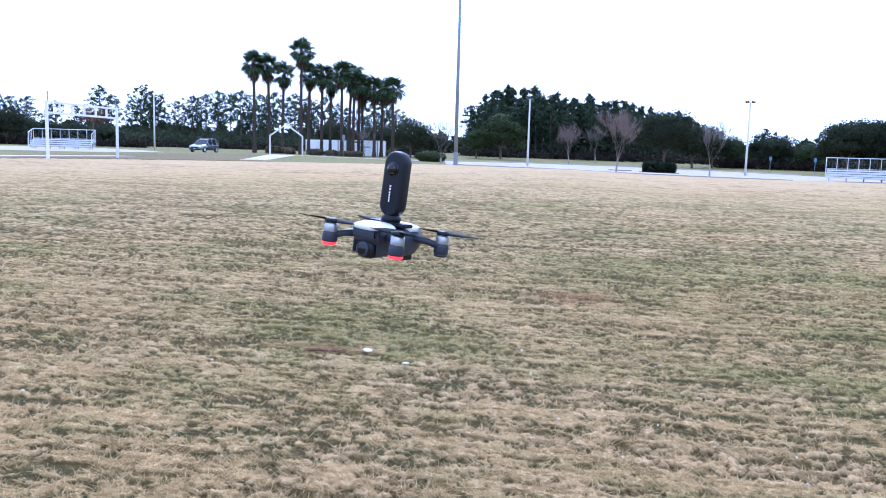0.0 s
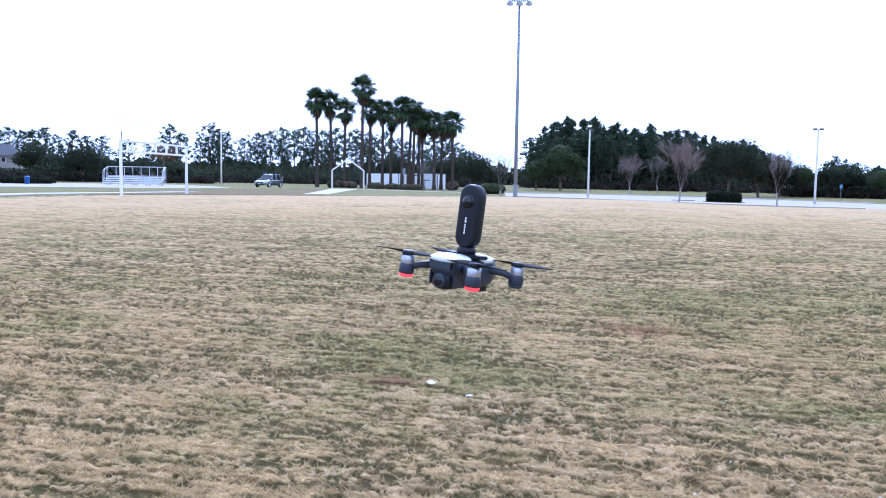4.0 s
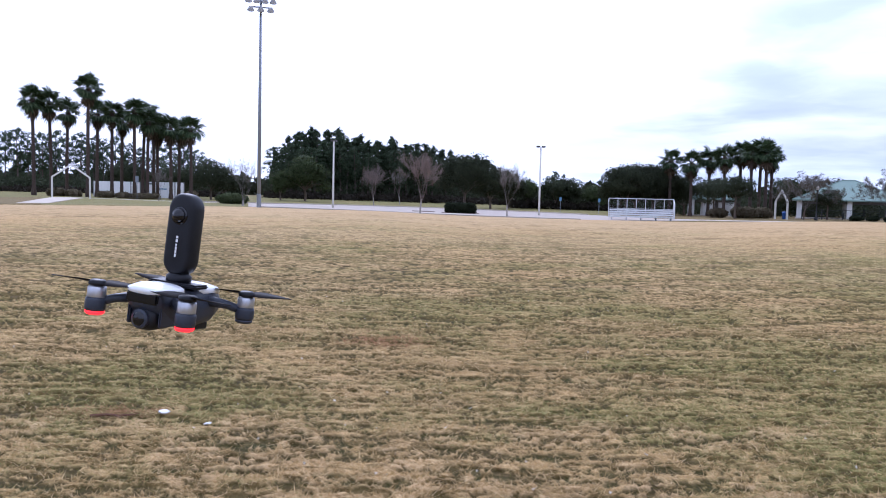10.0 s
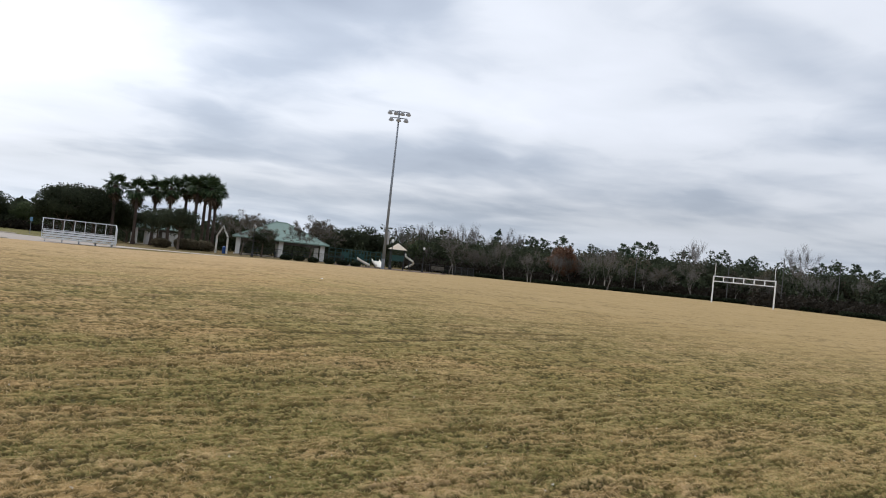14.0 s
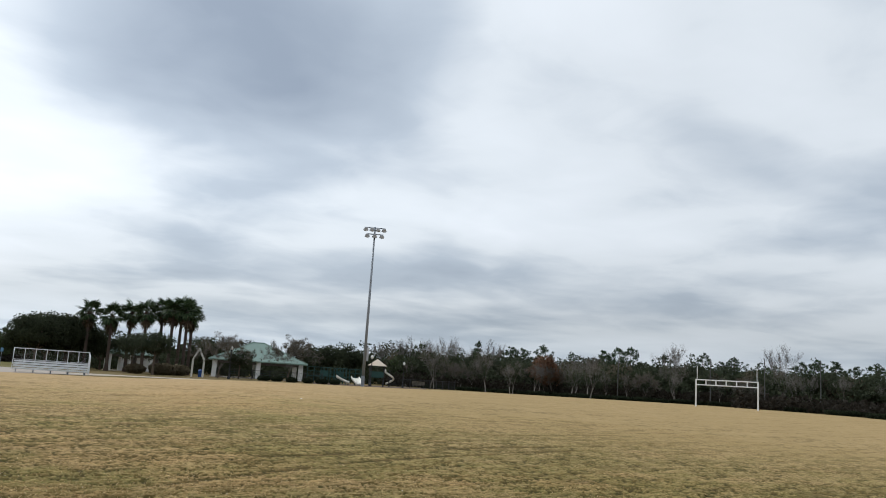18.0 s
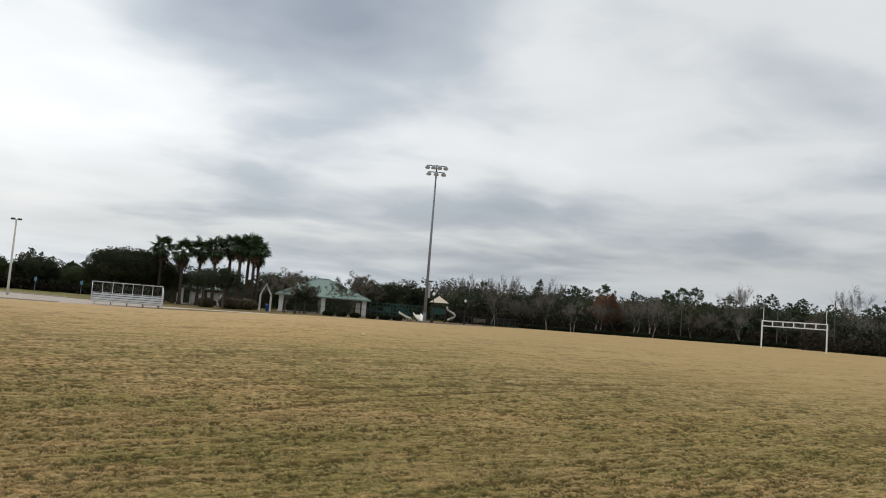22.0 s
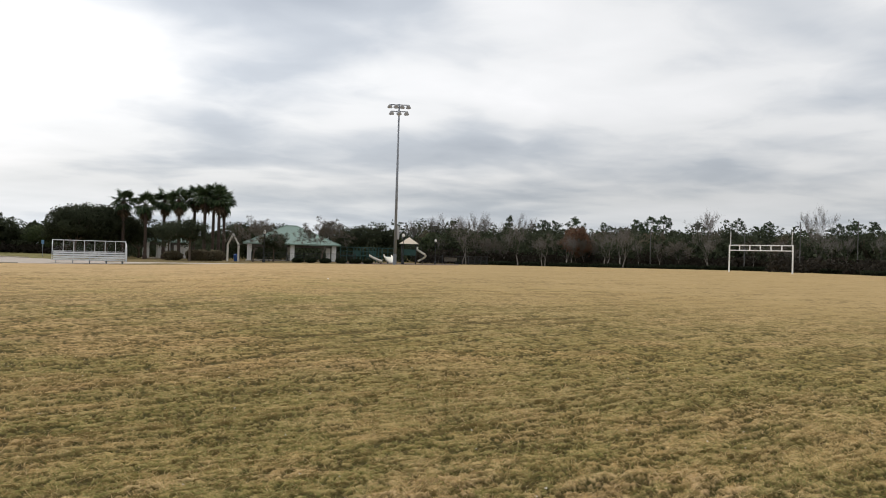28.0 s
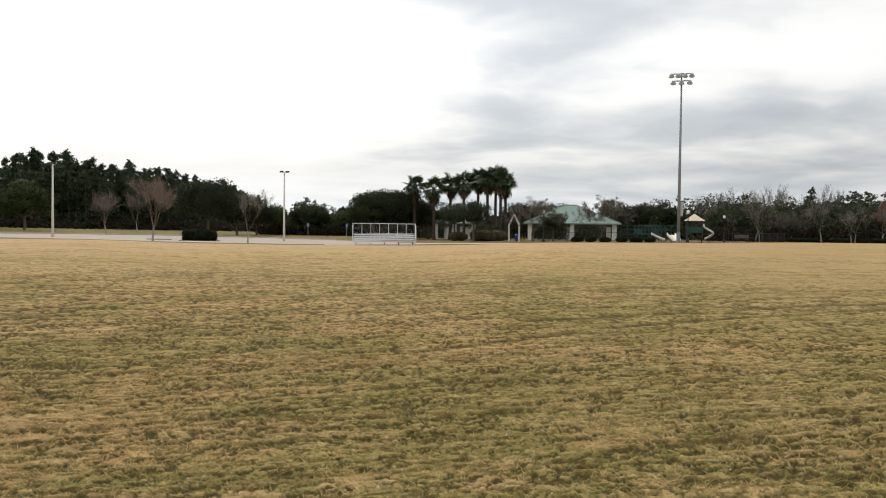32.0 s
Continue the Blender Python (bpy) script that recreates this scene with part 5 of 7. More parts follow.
for i, (a, e, r) in enumerate(P2):
    h = EYE + r * tan(radians(e)) - spot(a, r).z - 1.75
    make_palm(130 + i, h, "fan palm with a full green crown", "palms by the pavilion", stand(a, r), 28, 1.02, 2)


# ---------------------------------------------------------------- shrubs and hedges
h = make_shrub("square_hedge", 201, 1.85, 1.5, 1.15, HEDGE_LEAF, "dark clipped square hedge on an island of the parking lot", box=1.0, per=40, size=0.13, category="hedge")
h.matrix_basis = stand(1.45, 89, 0)
for nm, a0, a1, r0 in (("ground_island_1", 0.1, 2.8, 87.3), ("ground_island_2", -2.0, -0.4, 91.4)):
    island = strip(nm, polar(a0, a1, r0, 12), polar(a0, a1, r0 + 3.2, 12), 0.05, MULCH, 0.05)
    tagged(island, "mulched island in the parking lot", "traffic island", kind="structure")
s = make_shrub("round_shrub", 202, 2.0, 1.6, 1.25, JUNIPER, "spreading green juniper shrub by the light pole", per=34, size=0.15)
s.matrix_basis = stand(-14.6, 97, 0)
s = make_shrub("low_hedge", 203, 4.4, 1.1, 0.8, HEDGE_LEAF, "long low dark hedge beside the drive", box=0.45, per=16, size=0.2, category="hedge")
s.matrix_basis = stand(-45.7, 108, 20)
for i, (a, r, rx, hh) in enumerate(((-25.6, 118, 1.3, 1.0), (-24.6, 117, 1.0, 0.9), (-22.7, 116, 1.3, 0.8), (-21.6, 116, 1.2, 0.75), (-20.6, 115, 1.4, 0.7), (-19.8, 116, 1.1, 0.75), (-17.3, 126, 1.1, 1.4), (19.2, 112, 1.4, 1.2), (20.9, 111, 1.8, 1.5), (22.0, 112, 1.3, 1.4))):
    s = make_shrub("ornamental_grass", 210 + i, rx, rx * 0.8, hh, GRASS_TUFT, "dry tan ornamental grass at the foot of the palms", "ornamental grasses", per=22, size=0.3)
    s.matrix_basis = stand(a, r, i * 40)
for i, (a, r, rx) in enumerate(((27.6, 104, 1.0), (28.5, 104, 0.9), (29.5, 103, 1.1), (30.6, 103, 0.9), (31.6, 103, 1.0), (32.5, 103, 0.8))):
    s = make_shrub("low_shrub", 230 + i, rx * 0.85, 0.7, 0.6, HEDGE_LEAF, "low dark green shrub in front of the pavilion", "shrubs by the pavilion", per=20, size=0.16)
    s.matrix_basis = stand(a, r, i * 30)
for i in range(15):
    a = 39.8 + i * 2.45
    s = make_shrub("low_hedge", 250 + i, 3.0, 0.9, 0.55, HEDGE_LEAF, "low dark hedge along the edge of the field", "hedges along the field", box=0.6, per=16, size=0.22, category="hedge")
    s.matrix_basis = stand(a, float(np.interp(a, (58, 66, 75), (123, 111, 103))) + 3 * sin(i * 0.9), -a)


# ---------------------------------------------------------------- things of the playing field
def goal(at, label, uprights):
    """A combined goal: two posts, a crossbar at 2.44 m, a second one at 3.05 m and struts between."""
    g = empty("goal", at, label, "goal", "goals of the playing field")
    w = 7.32 / 2
    for sx in (-1, 1):
        Shape().rod((sx * w, 0, -0.2), (sx * w, 0, 3.11), 0.085, 10).make("post", WHITE, g)
        if uprights:
            Shape().rod((sx * (w - 0.12), 0, 3.05), (sx * (w - 0.12), 0, 4.55), 0.035, 8).make("upright", WHITE, g)
        else:
            Shape().rod((sx * (w - 0.12), 0, 3.05), (sx * (w - 0.12), 0, 3.6), 0.03, 8).make("upright", GALV, g)
    for z in (2.48, 3.05):
        s = Shape().box(-w + 0.06, w - 0.06, -0.055, 0.055, z - 0.055, z + 0.055)
        soft_edges(s.make("crossbar", WHITE, g), 0.015)
    for k in range(1, 6):
        x = -w + 2 * w * k / 6
        Shape().box(x - 0.05, x + 0.05, -0.045, 0.045, 2.535, 2.995).make("strut", WHITE, g)
    return g


def from_to(az, r, heading):
    p = spot(az, r)
    return pose(p.x, p.y, p.z, 0, 0, heading)


goal(from_to(-37.75, 51.0, 97.5), "white steel football and soccer goal", False)
goal(from_to(59.45, 95.5, -86.5), "white steel football and soccer goal with short uprights", True)


def light_pole(at, label, height=18.3, cabinet=False):
    """A sports-field pole: tapered steel on a concrete stub, crossarms with shaded floodlights."""
    p = empty("floodlight_pole", at, label, "light pole", "floodlight poles")
    Shape().lathe([(0.20, -0.3), (0.195, 1.1), (0.18, 1.2)], 14).make("base", GALV, p, "steel base sleeve")
    sh = Shape()
    sh.smooth = True
    sh.tube([(0, 0, 1.15), (0, 0, 9), (0, 0, height)], [0.175, 0.14, 0.09], 14)
    sh.make("shaft", GALV, p)
    if cabinet:
        soft_edges(Shape().box(0.16, 0.42, -0.14, 0.14, 2.9, 4.4).make("control_box", DULL_GREY, p, "pale grey control cabinet"), 0.02, 1)
    for z, n, half in ((height - 0.1, 4, 1.05), (height - 0.85, 3, 0.85)):
        a = Shape().box(-half - 0.1, half + 0.1, -0.05, 0.05, z - 0.05, z + 0.05)
        a.make("crossarm", GALV, p)
        for k in range(n):
            x = -half + 2 * half * k / (n - 1)
            m = Matrix.Translation((x, -0.30, z - 0.18)) @ Euler((radians(38), 0, 0)).to_matrix().to_4x4()
            l = Shape()
            l.smooth = True
            l.lathe([(0.10, 0.16), (0.15, 0.13), (0.20, 0.02), (0.30, -0.16), (0.31, -0.20)][::-1], 14, m)
            f = l.make("floodlight", DULL_GREY, p)
            Shape().lathe([(0.27, -0.215), (0.25, -0.205)], 14, m).make("lens", LENS, f)
            Shape().rod((x, 0, z), (x, -0.26, z - 0.05), 0.03, 5).make("bracket", GALV, f)
    return p


LENS = material("lamp_glass", (0.35, 0.37, 0.38), (0.45, 0.47, 0.48), 4.0, 0.15)
light_pole(stand(-12.79, 72.7, 15), "tall grey steel floodlight pole beside the parking lot")
light_pole(stand(34.45, 91.2, -32), "tall grey steel floodlight pole beside the playground", 18.3, True)


def bleacher(at, label):
    """Five-row aluminium bleacher, 6.4 m, with railed sides and back."""
    b = empty("bleacher", at, label, "bleacher", "bleachers")
    w = 3.2
    rows = 4
    for i in range(rows):
        y, z = i * 0.62, 0.40 + i * 0.22
        soft_edges(Shape().box(-w, w, y, y + 0.26, z, z + 0.045).make("seat_plank", ALU, b), 0.008, 1)
        if i:
            Shape().box(-w, w, y - 0.34, y - 0.06, z - 0.20, z - 0.16).make("foot_plank", ALU, b)
        Shape().box(-w, w, y + 0.02, y + 0.05, z - 0.10, z - 0.004).make("riser_plank", ALU, b)
    depth, top = (rows - 1) * 0.62 + 0.4, 0.40 + (rows - 1) * 0.22
    for k in range(5):
        x = -w + 0.25 + (2 * w - 0.5) * k / 4
        s = Shape()
        s.rod((x, -0.05, 0.03), (x, depth, 0.03), 0.03, 5)
        s.rod((x, 0.0, 0.30), (x, depth, top - 0.02), 0.03, 5)
        for i in range(rows):
            s.rod((x, i * 0.62 + 0.13, 0), (x, i * 0.62 + 0.13, 0.40 + i * 0.22), 0.028, 5)
        s.rod((x, depth, 0), (x, depth - 1.0, top - 0.3), 0.022, 5)
        s.make("frame", GALV, b)
    rail = 2.22
    r = Shape()
    r.rod((-w - 0.08, depth, rail), (w + 0.08, depth, rail), 0.035, 6)
    r.rod((-w - 0.08, depth, top + 0.12), (w + 0.08, depth, top + 0.12), 0.022, 6)
    r.make("back_rail", ALU, b)
    for sx in (-1, 1):
        x = sx * (w + 0.08)
        r = Shape()
        r.rod((x, depth, rail), (x, 0.5, rail - 0.45), 0.033, 6)
        r.rod((x, 0.5, rail - 0.45), (x, 0.3, 0.35), 0.030, 6)
        r.rod((x, depth, 1.0), (x, 0.5, 0.75), 0.022, 6)
        r.make("side_rail", ALU, b)
        for j in range(4):
            y = 0.55 + (depth - 0.55) * j / 3
            Shape().rod((x, y, 0.2), (x, y, rail - 0.45 * (1 - j / 3)), 0.026, 5).make("rail_post", ALU, b)
    for k in range(8):
        x = -w - 0.08 + (2 * w + 0.16) * k / 7
        Shape().rod((x, depth, 0.7), (x, depth, rail), 0.03, 6).make("rail_post", ALU, b)
    for k in range(7):
        x0, x1 = -w - 0.08 + (2 * w + 0.16) * k / 7, -w - 0.08 + (2 * w + 0.16) * (k + 1) / 7
        Shape().add(*mesh_wires(x0, x1, top + 0.05, rail, depth)).make("wire_mesh", WIRE, b, "chain-link infill")
    return b


def mesh_wires(x0, x1, z0, z1, y, gap=0.16, t=0.0013):
    """Crossed wires as thin square rods, cut at the panel's edge."""
    vs, fs = [], []
    w, hh = x1 - x0, z1 - z0
    for sgn in (1, -1):
        c = -hh
        while c < w:
            a, b = max(0.0, c), min(w, c + hh)
            if b - a > 0.02:
                pa, pb = (a, a - c), (b, b - c)
                if sgn < 0:
                    pa, pb = (w - pa[0], pa[1]), (w - pb[0], pb[1])
                n = len(vs)
                for q in (pa, pb):
                    for dx, dy in ((-t, 0), (t, -t), (t, t)):
                        vs.append((x0 + q[0] + dx, y + dy, z0 + q[1]))
                for k in range(3):
                    fs.append((n + k, n + (k + 1) % 3, n + 3 + (k + 1) % 3, n + 3 + k))
            c += gap
    return vs, fs


WIRE = material("galvanised_wire", (0.36, 0.37, 0.38), (0.46, 0.47, 0.48), 5.0, 0.5, 0.5)
bleacher(stand(14.15, 83.5, -12), "silver aluminium bleacher with railings at the field's edge")
bleacher(stand(-39.25, 98, 24), "silver aluminium bleacher with railings behind the goal")


def lamp_post(at, label, height, heads=2):
    p = empty("lamp_post", at, label, "lamp post", "lamp posts of the parking lot")
    s = Shape()
    s.smooth = True
    s.tube([(0, 0, -0.3), (0, 0, height * 0.5), (0, 0, height)], [0.135, 0.105, 0.08], 10)
    s.make("post", LAMP_POST, p)
    Shape().rod((-0.3, 0, height - 0.02), (0.3, 0, height - 0.02), 0.035, 6).make("arm", LAMP_POST, p)
    for sx in ((-1, 1) if heads == 2 else (1,)):
        hd = soft_edges(Shape().box(sx * 0.32 - 0.2, sx * 0.32 + 0.2, -0.2, 0.2, height - 0.05, height + 0.12).make("lamp_head", BROWN_HEAD, p, "flat brown lamp head"), 0.03, 2)
        Shape().box(sx * 0.32 - 0.16, sx * 0.32 + 0.16, -0.15, 0.15, height - 0.062, height - 0.054).make("lens", LENS, hd)
    return p


BROWN_HEAD = material("bronze_lamp_head", (0.06, 0.05, 0.045), (0.10, 0.085, 0.075), 3.0, 0.5)
for a, r, e, tn in ((-7.65, 94, 3.85, 70), (7.05, 93.5, 3.8, 5), (-33.45, 124, 3.2, 60)):
    p = spot(a, r)
    lamp_post(stand(a, r, tn), "pale concrete parking lot lamp post", EYE + r * tan(radians(e)) - p.z)


def globe_lamp(at, label):
    p = empty("globe_lamp", at, label, "lamp post", "globe lamps of the park")
    s = Shape()
    s.smooth = True
    s.lathe([(0.20, -0.1), (0.19, 0.25), (0.10, 0.45), (0.07, 0.6), (0.055, 3.4), (0.10, 3.5), (0.11, 3.6)], 12)
    s.make("post", BLACK, p)
    g = Shape()
    g.smooth = True
    g.lathe([(0.09, 3.6), (0.15, 3.66), (0.20, 3.79), (0.185, 3.92), (0.11, 4.03), (0.03, 4.06)], 16)
    g.make("globe", GLOBE, p, "milky white globe")
    return p


GLOBE = material("milky_globe", (0.74, 0.72, 0.68), (0.80, 0.78, 0.74), 2.0, 0.3)
globe_lamp(stand(25.25, 103), "black park lamp with a white globe")
globe_lamp(stand(37.3, 109), "black park lamp with a white globe by the fence").scale = (0.8, 0.8, 0.85)
globe_lamp(stand(35.0, 106), "black park lamp with a white globe by the playground")


def arch(at, label, w, eave, apex):
    """A gabled frame of square tubes over the path."""
    a = empty("entrance_arch", at, label, "arch", "entrance arches")
    for sx in (-1, 1):
        Shape().box(sx * w / 2 - 0.09, sx * w / 2 + 0.09, -0.09, 0.09, -0.2, eave).make("post", LAMP_POST, a)
        d = Vector((-sx * w / 2, 0, apex - eave))
        L = d.length
        m = Matrix.Translation((sx * w / 2, 0, eave)) @ Euler((0, math.atan2(d.x, d.z), 0)).to_matrix().to_4x4()
        Shape().box(-0.085, 0.085, -0.085, 0.085, -0.05, L + 0.04, m).make("rafter", LAMP_POST, a)
    return a


arch(stand(-24.75, 95, 24), "pale gabled entrance arch over the path by the palms", 3.7, 2.25, 3.6)
arch(stand(23.15, 108, -71), "pale gabled entrance arch over the path to the pavilion", 2.05, 2.2, 3.6)


def trailer(at, label, length, height=2.59, door=True):
    t = empty("storage_container", at, label, "container", "white storage containers")
    body = Shape()
    n = int(length / 0.14)
    # corrugated long walls
    for y0, sg in ((-1.22, -1), (1.22, 1)):
        vs, fs = [], []
        for i in range(n + 1):
            x = -length / 2 + length * i / n
            y = y0 + sg * (0.007 if (i // 2) % 2 else -0.007)
            vs += [(x, y, 0.16), (x, y, height)]
        for i in range(n):
            q = (2 * i, 2 * i + 2, 2 * i + 3, 2 * i + 1)
            fs.append(q if sg < 0 else q[::-1])
        body.add(vs, fs)
    body.box(-length / 2, length / 2, -1.2, 1.2, height - 0.02, height + 0.02)
    body.box(-length / 2, length / 2, -1.2, 1.2, 0.12, 0.18)
    body.box(-length / 2 - 0.02, -length / 2 + 0.02, -1.2, 1.2, 0.14, height)
    body.make("body", STEEL_WHITE, t)
    for x in (-length / 2, length / 2):
        for y in (-1.22, 1.22):
            Shape().box(x - 0.07, x + 0.07, y - 0.07, y + 0.07, 0.0, height + 0.03).make("corner_post", STEEL_DARK, t)
    if door:
        for k in (-1, 1):
            d = Shape().box(length / 2 - 0.02, length / 2 + 0.03, k * 0.59 - 0.56, k * 0.59 + 0.56, 0.2, height - 0.08).make("door", WHITE, t)
            Shape().rod((length / 2 + 0.06, k * 0.3, 0.25), (length / 2 + 0.06, k * 0.3, height - 0.12), 0.02, 5).make("locking_bar", GALV, d)
    return t


STEEL_DARK = material("grey_steel_edge", (0.28, 0.28, 0.29), (0.36, 0.36, 0.37), 3.0, 0.6)
SIGN_BLUE = material("blue_grey_lettering", (0.10, 0.22, 0.36), (0.14, 0.28, 0.44), 4.0, 0.6)
SIGN_DARK = material("dark_lettering", (0.05, 0.06, 0.08), (0.08, 0.09, 0.11), 4.0, 0.6)
c = trailer(stand(-18.95, 134, -14), "white corrugated storage container with lettering", 4.9)
Shape().box(-2.2, -0.9, -1.252, -1.243, 2.2, 2.42).make("lettering", SIGN_DARK, c)
Shape().box(-0.9, 1.0, -1.252, -1.243, 1.45, 1.62).make("lettering", SIGN_BLUE, c)
c = trailer(stand(-22.0, 139, -12), "white corrugated storage container behind the palms", 6.6, 2.45)


def sign(at, label, z, w, hh, mat):
    s = empty("street_sign", at, label, "sign", "small signs")
    Shape().rod((0, 0, -0.2), (0, 0, z + hh / 2), 0.035, 6).make("post", GALV, s)
    soft_edges(Shape().box(-w / 2, w / 2, -0.065, -0.045, z - hh / 2, z + hh / 2).make("panel", mat, s), 0.006, 1)
    return s


for a, r in ((8.55, 116), (11.25, 116)):
    sign(stand(a, r, 0), "small blue sign on a steel post", 2.0, 0.32, 0.5, SIGN_BLUE)
sign(stand(-20.75, 112, 10), "small pale sign on a post below the palms", 2.6, 0.4, 0.8, GALV)


def bin_(at, label):
    b = empty("litter_bin", at, label, "bin")
    s = Shape()
    s.smooth = True
    s.lathe([(0.22, 0.0), (0.25, 0.05), (0.28, 0.75), (0.30, 0.8)], 14)
    s.make("body", BLUE, b)
    Shape().lathe([(0.31, 0.8), (0.31, 0.84), (0.2, 0.94), (0.05, 0.98)], 14).make("lid", BLUE, b)
    return b


bin_(stand(-45.45, 104), "blue plastic litter bin on the lawn")
bin_(stand(23.35, 109), "blue plastic litter bin inside the arch")


# ---------------------------------------------------------------- parked car
def car(at, label):
    c = empty("suv_car", at, label, "car")
    paint = material("dark_car_paint", (0.36, 0.375, 0.41), (0.42, 0.435, 0.47), 2.0, 0.13, 0.85)
    glass = material("tinted_glass", (0.012, 0.014, 0.016), (0.018, 0.02, 0.022), 2.0, 0.08)
    tyre = material("black_rubber", (0.015, 0.015, 0.016), (0.025, 0.025, 0.026), 6.0, 0.9)
    lamp = material("headlight_glass", (0.6, 0.62, 0.64), (0.75, 0.76, 0.78), 8.0, 0.1)
    # x forward, body lofted through cross-sections
    def ring(x, w, z0, z1, shoulder, top):
        pts = [(-w, z0), (-w * 1.02, z0 + (shoulder - z0) * 0.5), (-w, shoulder), (-top, z1), (top, z1), (w, shoulder), (w * 1.02, z0 + (shoulder - z0) * 0.5), (w, z0)]
        return [Vector((x, y, z)) for y, z in pts]
    s = Shape()
    s.smooth = False
    s.loft([ring(-2.25, 0.74, 0.42, 0.92, 0.80, 0.66), ring(-2.15, 0.86, 0.34, 1.02, 0.92, 0.78), ring(-0.6, 0.91, 0.30, 1.02, 0.95, 0.84), ring(0.75, 0.91, 0.30, 1.03, 0.94, 0.84), ring(1.8, 0.88, 0.32, 0.92, 0.82, 0.74), ring(2.2, 0.78, 0.38, 0.74, 0.68, 0.66), ring(2.3, 0.66, 0.44, 0.66, 0.62, 0.56)])
    soft_edges(s.make("body", paint, c), 0.05, 2)
    s = Shape()
    s.loft([[Vector((x, y, z)) for y, z in ((-w0, 1.0), (-w1, zt), (w1, zt), (w0, 1.0))] for x, w0, w1, zt in ((-2.12, 0.80, 0.76, 1.03), (-1.75, 0.83, 0.64, 1.58), (-1.0, 0.85, 0.66, 1.66), (0.1, 0.85, 0.66, 1.64), (0.9, 0.84, 0.74, 1.04))])
    cab = s.make("cabin_glass", glass, c)
    s = Shape()
    s.loft([[Vector((x, y, z)) for y, z in ((-w, zt - 0.06), (-w * 0.97, zt + 0.02), (w * 0.97, zt + 0.02), (w, zt - 0.06))] for x, w, zt in ((-1.85, 0.62, 1.58), (-1.0, 0.68, 1.67), (0.05, 0.68, 1.655), (0.18, 0.66, 1.61))])
    soft_edges(s.make("roof", paint, c), 0.02, 2)
    for x0, x1, zt0, zt1 in ((0.14, 0.86, 1.62, 1.03), (-0.55, -0.42, 1.66, 1.0), (-1.35, -1.55, 1.64, 1.0), (-1.8, -2.1, 1.58, 1.02)):
        for sy in (-1, 1):
            Shape().tube([(x0, sy * 0.675, zt0), (x1, sy * 0.865, zt1)], [0.035, 0.04], 5).make("pillar", paint, c)
    for sy in (-1, 1):
        Shape().rod((-1.7, sy * 0.56, 1.72), (0.0, sy * 0.56, 1.74), 0.022, 6).make("roof_rail", GALV, c)
        m = soft_edges(Shape().box(0.55, 0.7, sy * 1.0 - 0.09, sy * 1.0 + 0.09, 1.0, 1.14).make("mirror", paint, c), 0.03, 2)
        hl = soft_edges(Shape().box(2.06, 2.24, sy * 0.62 - 0.15, sy * 0.62 + 0.15, 0.66, 0.78).make("headlight", lamp, c), 0.03, 2)
        for x in (-1.35, 1.38):
            w = Shape()
            m4 = Matrix.Translation((x, sy * 0.82, 0.34)) @ Euler((radians(90), 0, 0)).to_matrix().to_4x4()
            w.lathe([(0.20, -0.11), (0.31, -0.115), (0.345, -0.08), (0.345, 0.08), (0.31, 0.115), (0.20, 0.11)], 20, m4)
            wheel = w.make("wheel", tyre, c)
            Shape().lathe([(0.02, -0.12), (0.2, -0.121), (0.2, 0.121), (0.02, 0.12)], 14, m4).make("rim", ALU, wheel)
    for sy in (-1, 1):
        soft_edges(Shape().box(-1.0, 1.0, sy * 0.93 - 0.03, sy * 0.93 + 0.03, 0.27, 0.56).make("sill_cladding", tyre, c), 0.02, 1)
    soft_edges(Shape().box(2.24, 2.315, -0.5, 0.5, 0.5, 0.66).make("grille", tyre, c), 0.02, 1)
    Shape().box(2.19, 2.27, -0.72, 0.72, 0.32, 0.46).make("bumper", tyre, c)
    Shape().box(2.316, 2.325, -0.15, 0.15, 0.44, 0.5).make("licence_plate", WHITE, c)
    return c


car(stand(-30.25, 106, -91), "glossy dark grey compact SUV parked on the grass")


# ---------------------------------------------------------------- pavilion, shelter and playground
def hip_roof(s, w, d, z0, z1, ridge, over=0.0):
    a, b = w / 2 + over, d / 2 + over
    r = ridge / 2
    return s.add([(-a, -b, z0), (a, -b, z0), (a, b, z0), (-a, b, z0), (-r, 0, z1), (r, 0, z1), (-a, -b, z0 - 0.16), (a, -b, z0 - 0.16), (a, b, z0 - 0.16), (-a, b, z0 - 0.16)],
                 [(0, 1, 5, 4), (1, 2, 5), (2, 3, 4, 5), (3, 0, 4), (0, 6, 7, 1), (1, 7, 8, 2), (2, 8, 9, 3), (3, 9, 6, 0), (6, 9, 8, 7)])


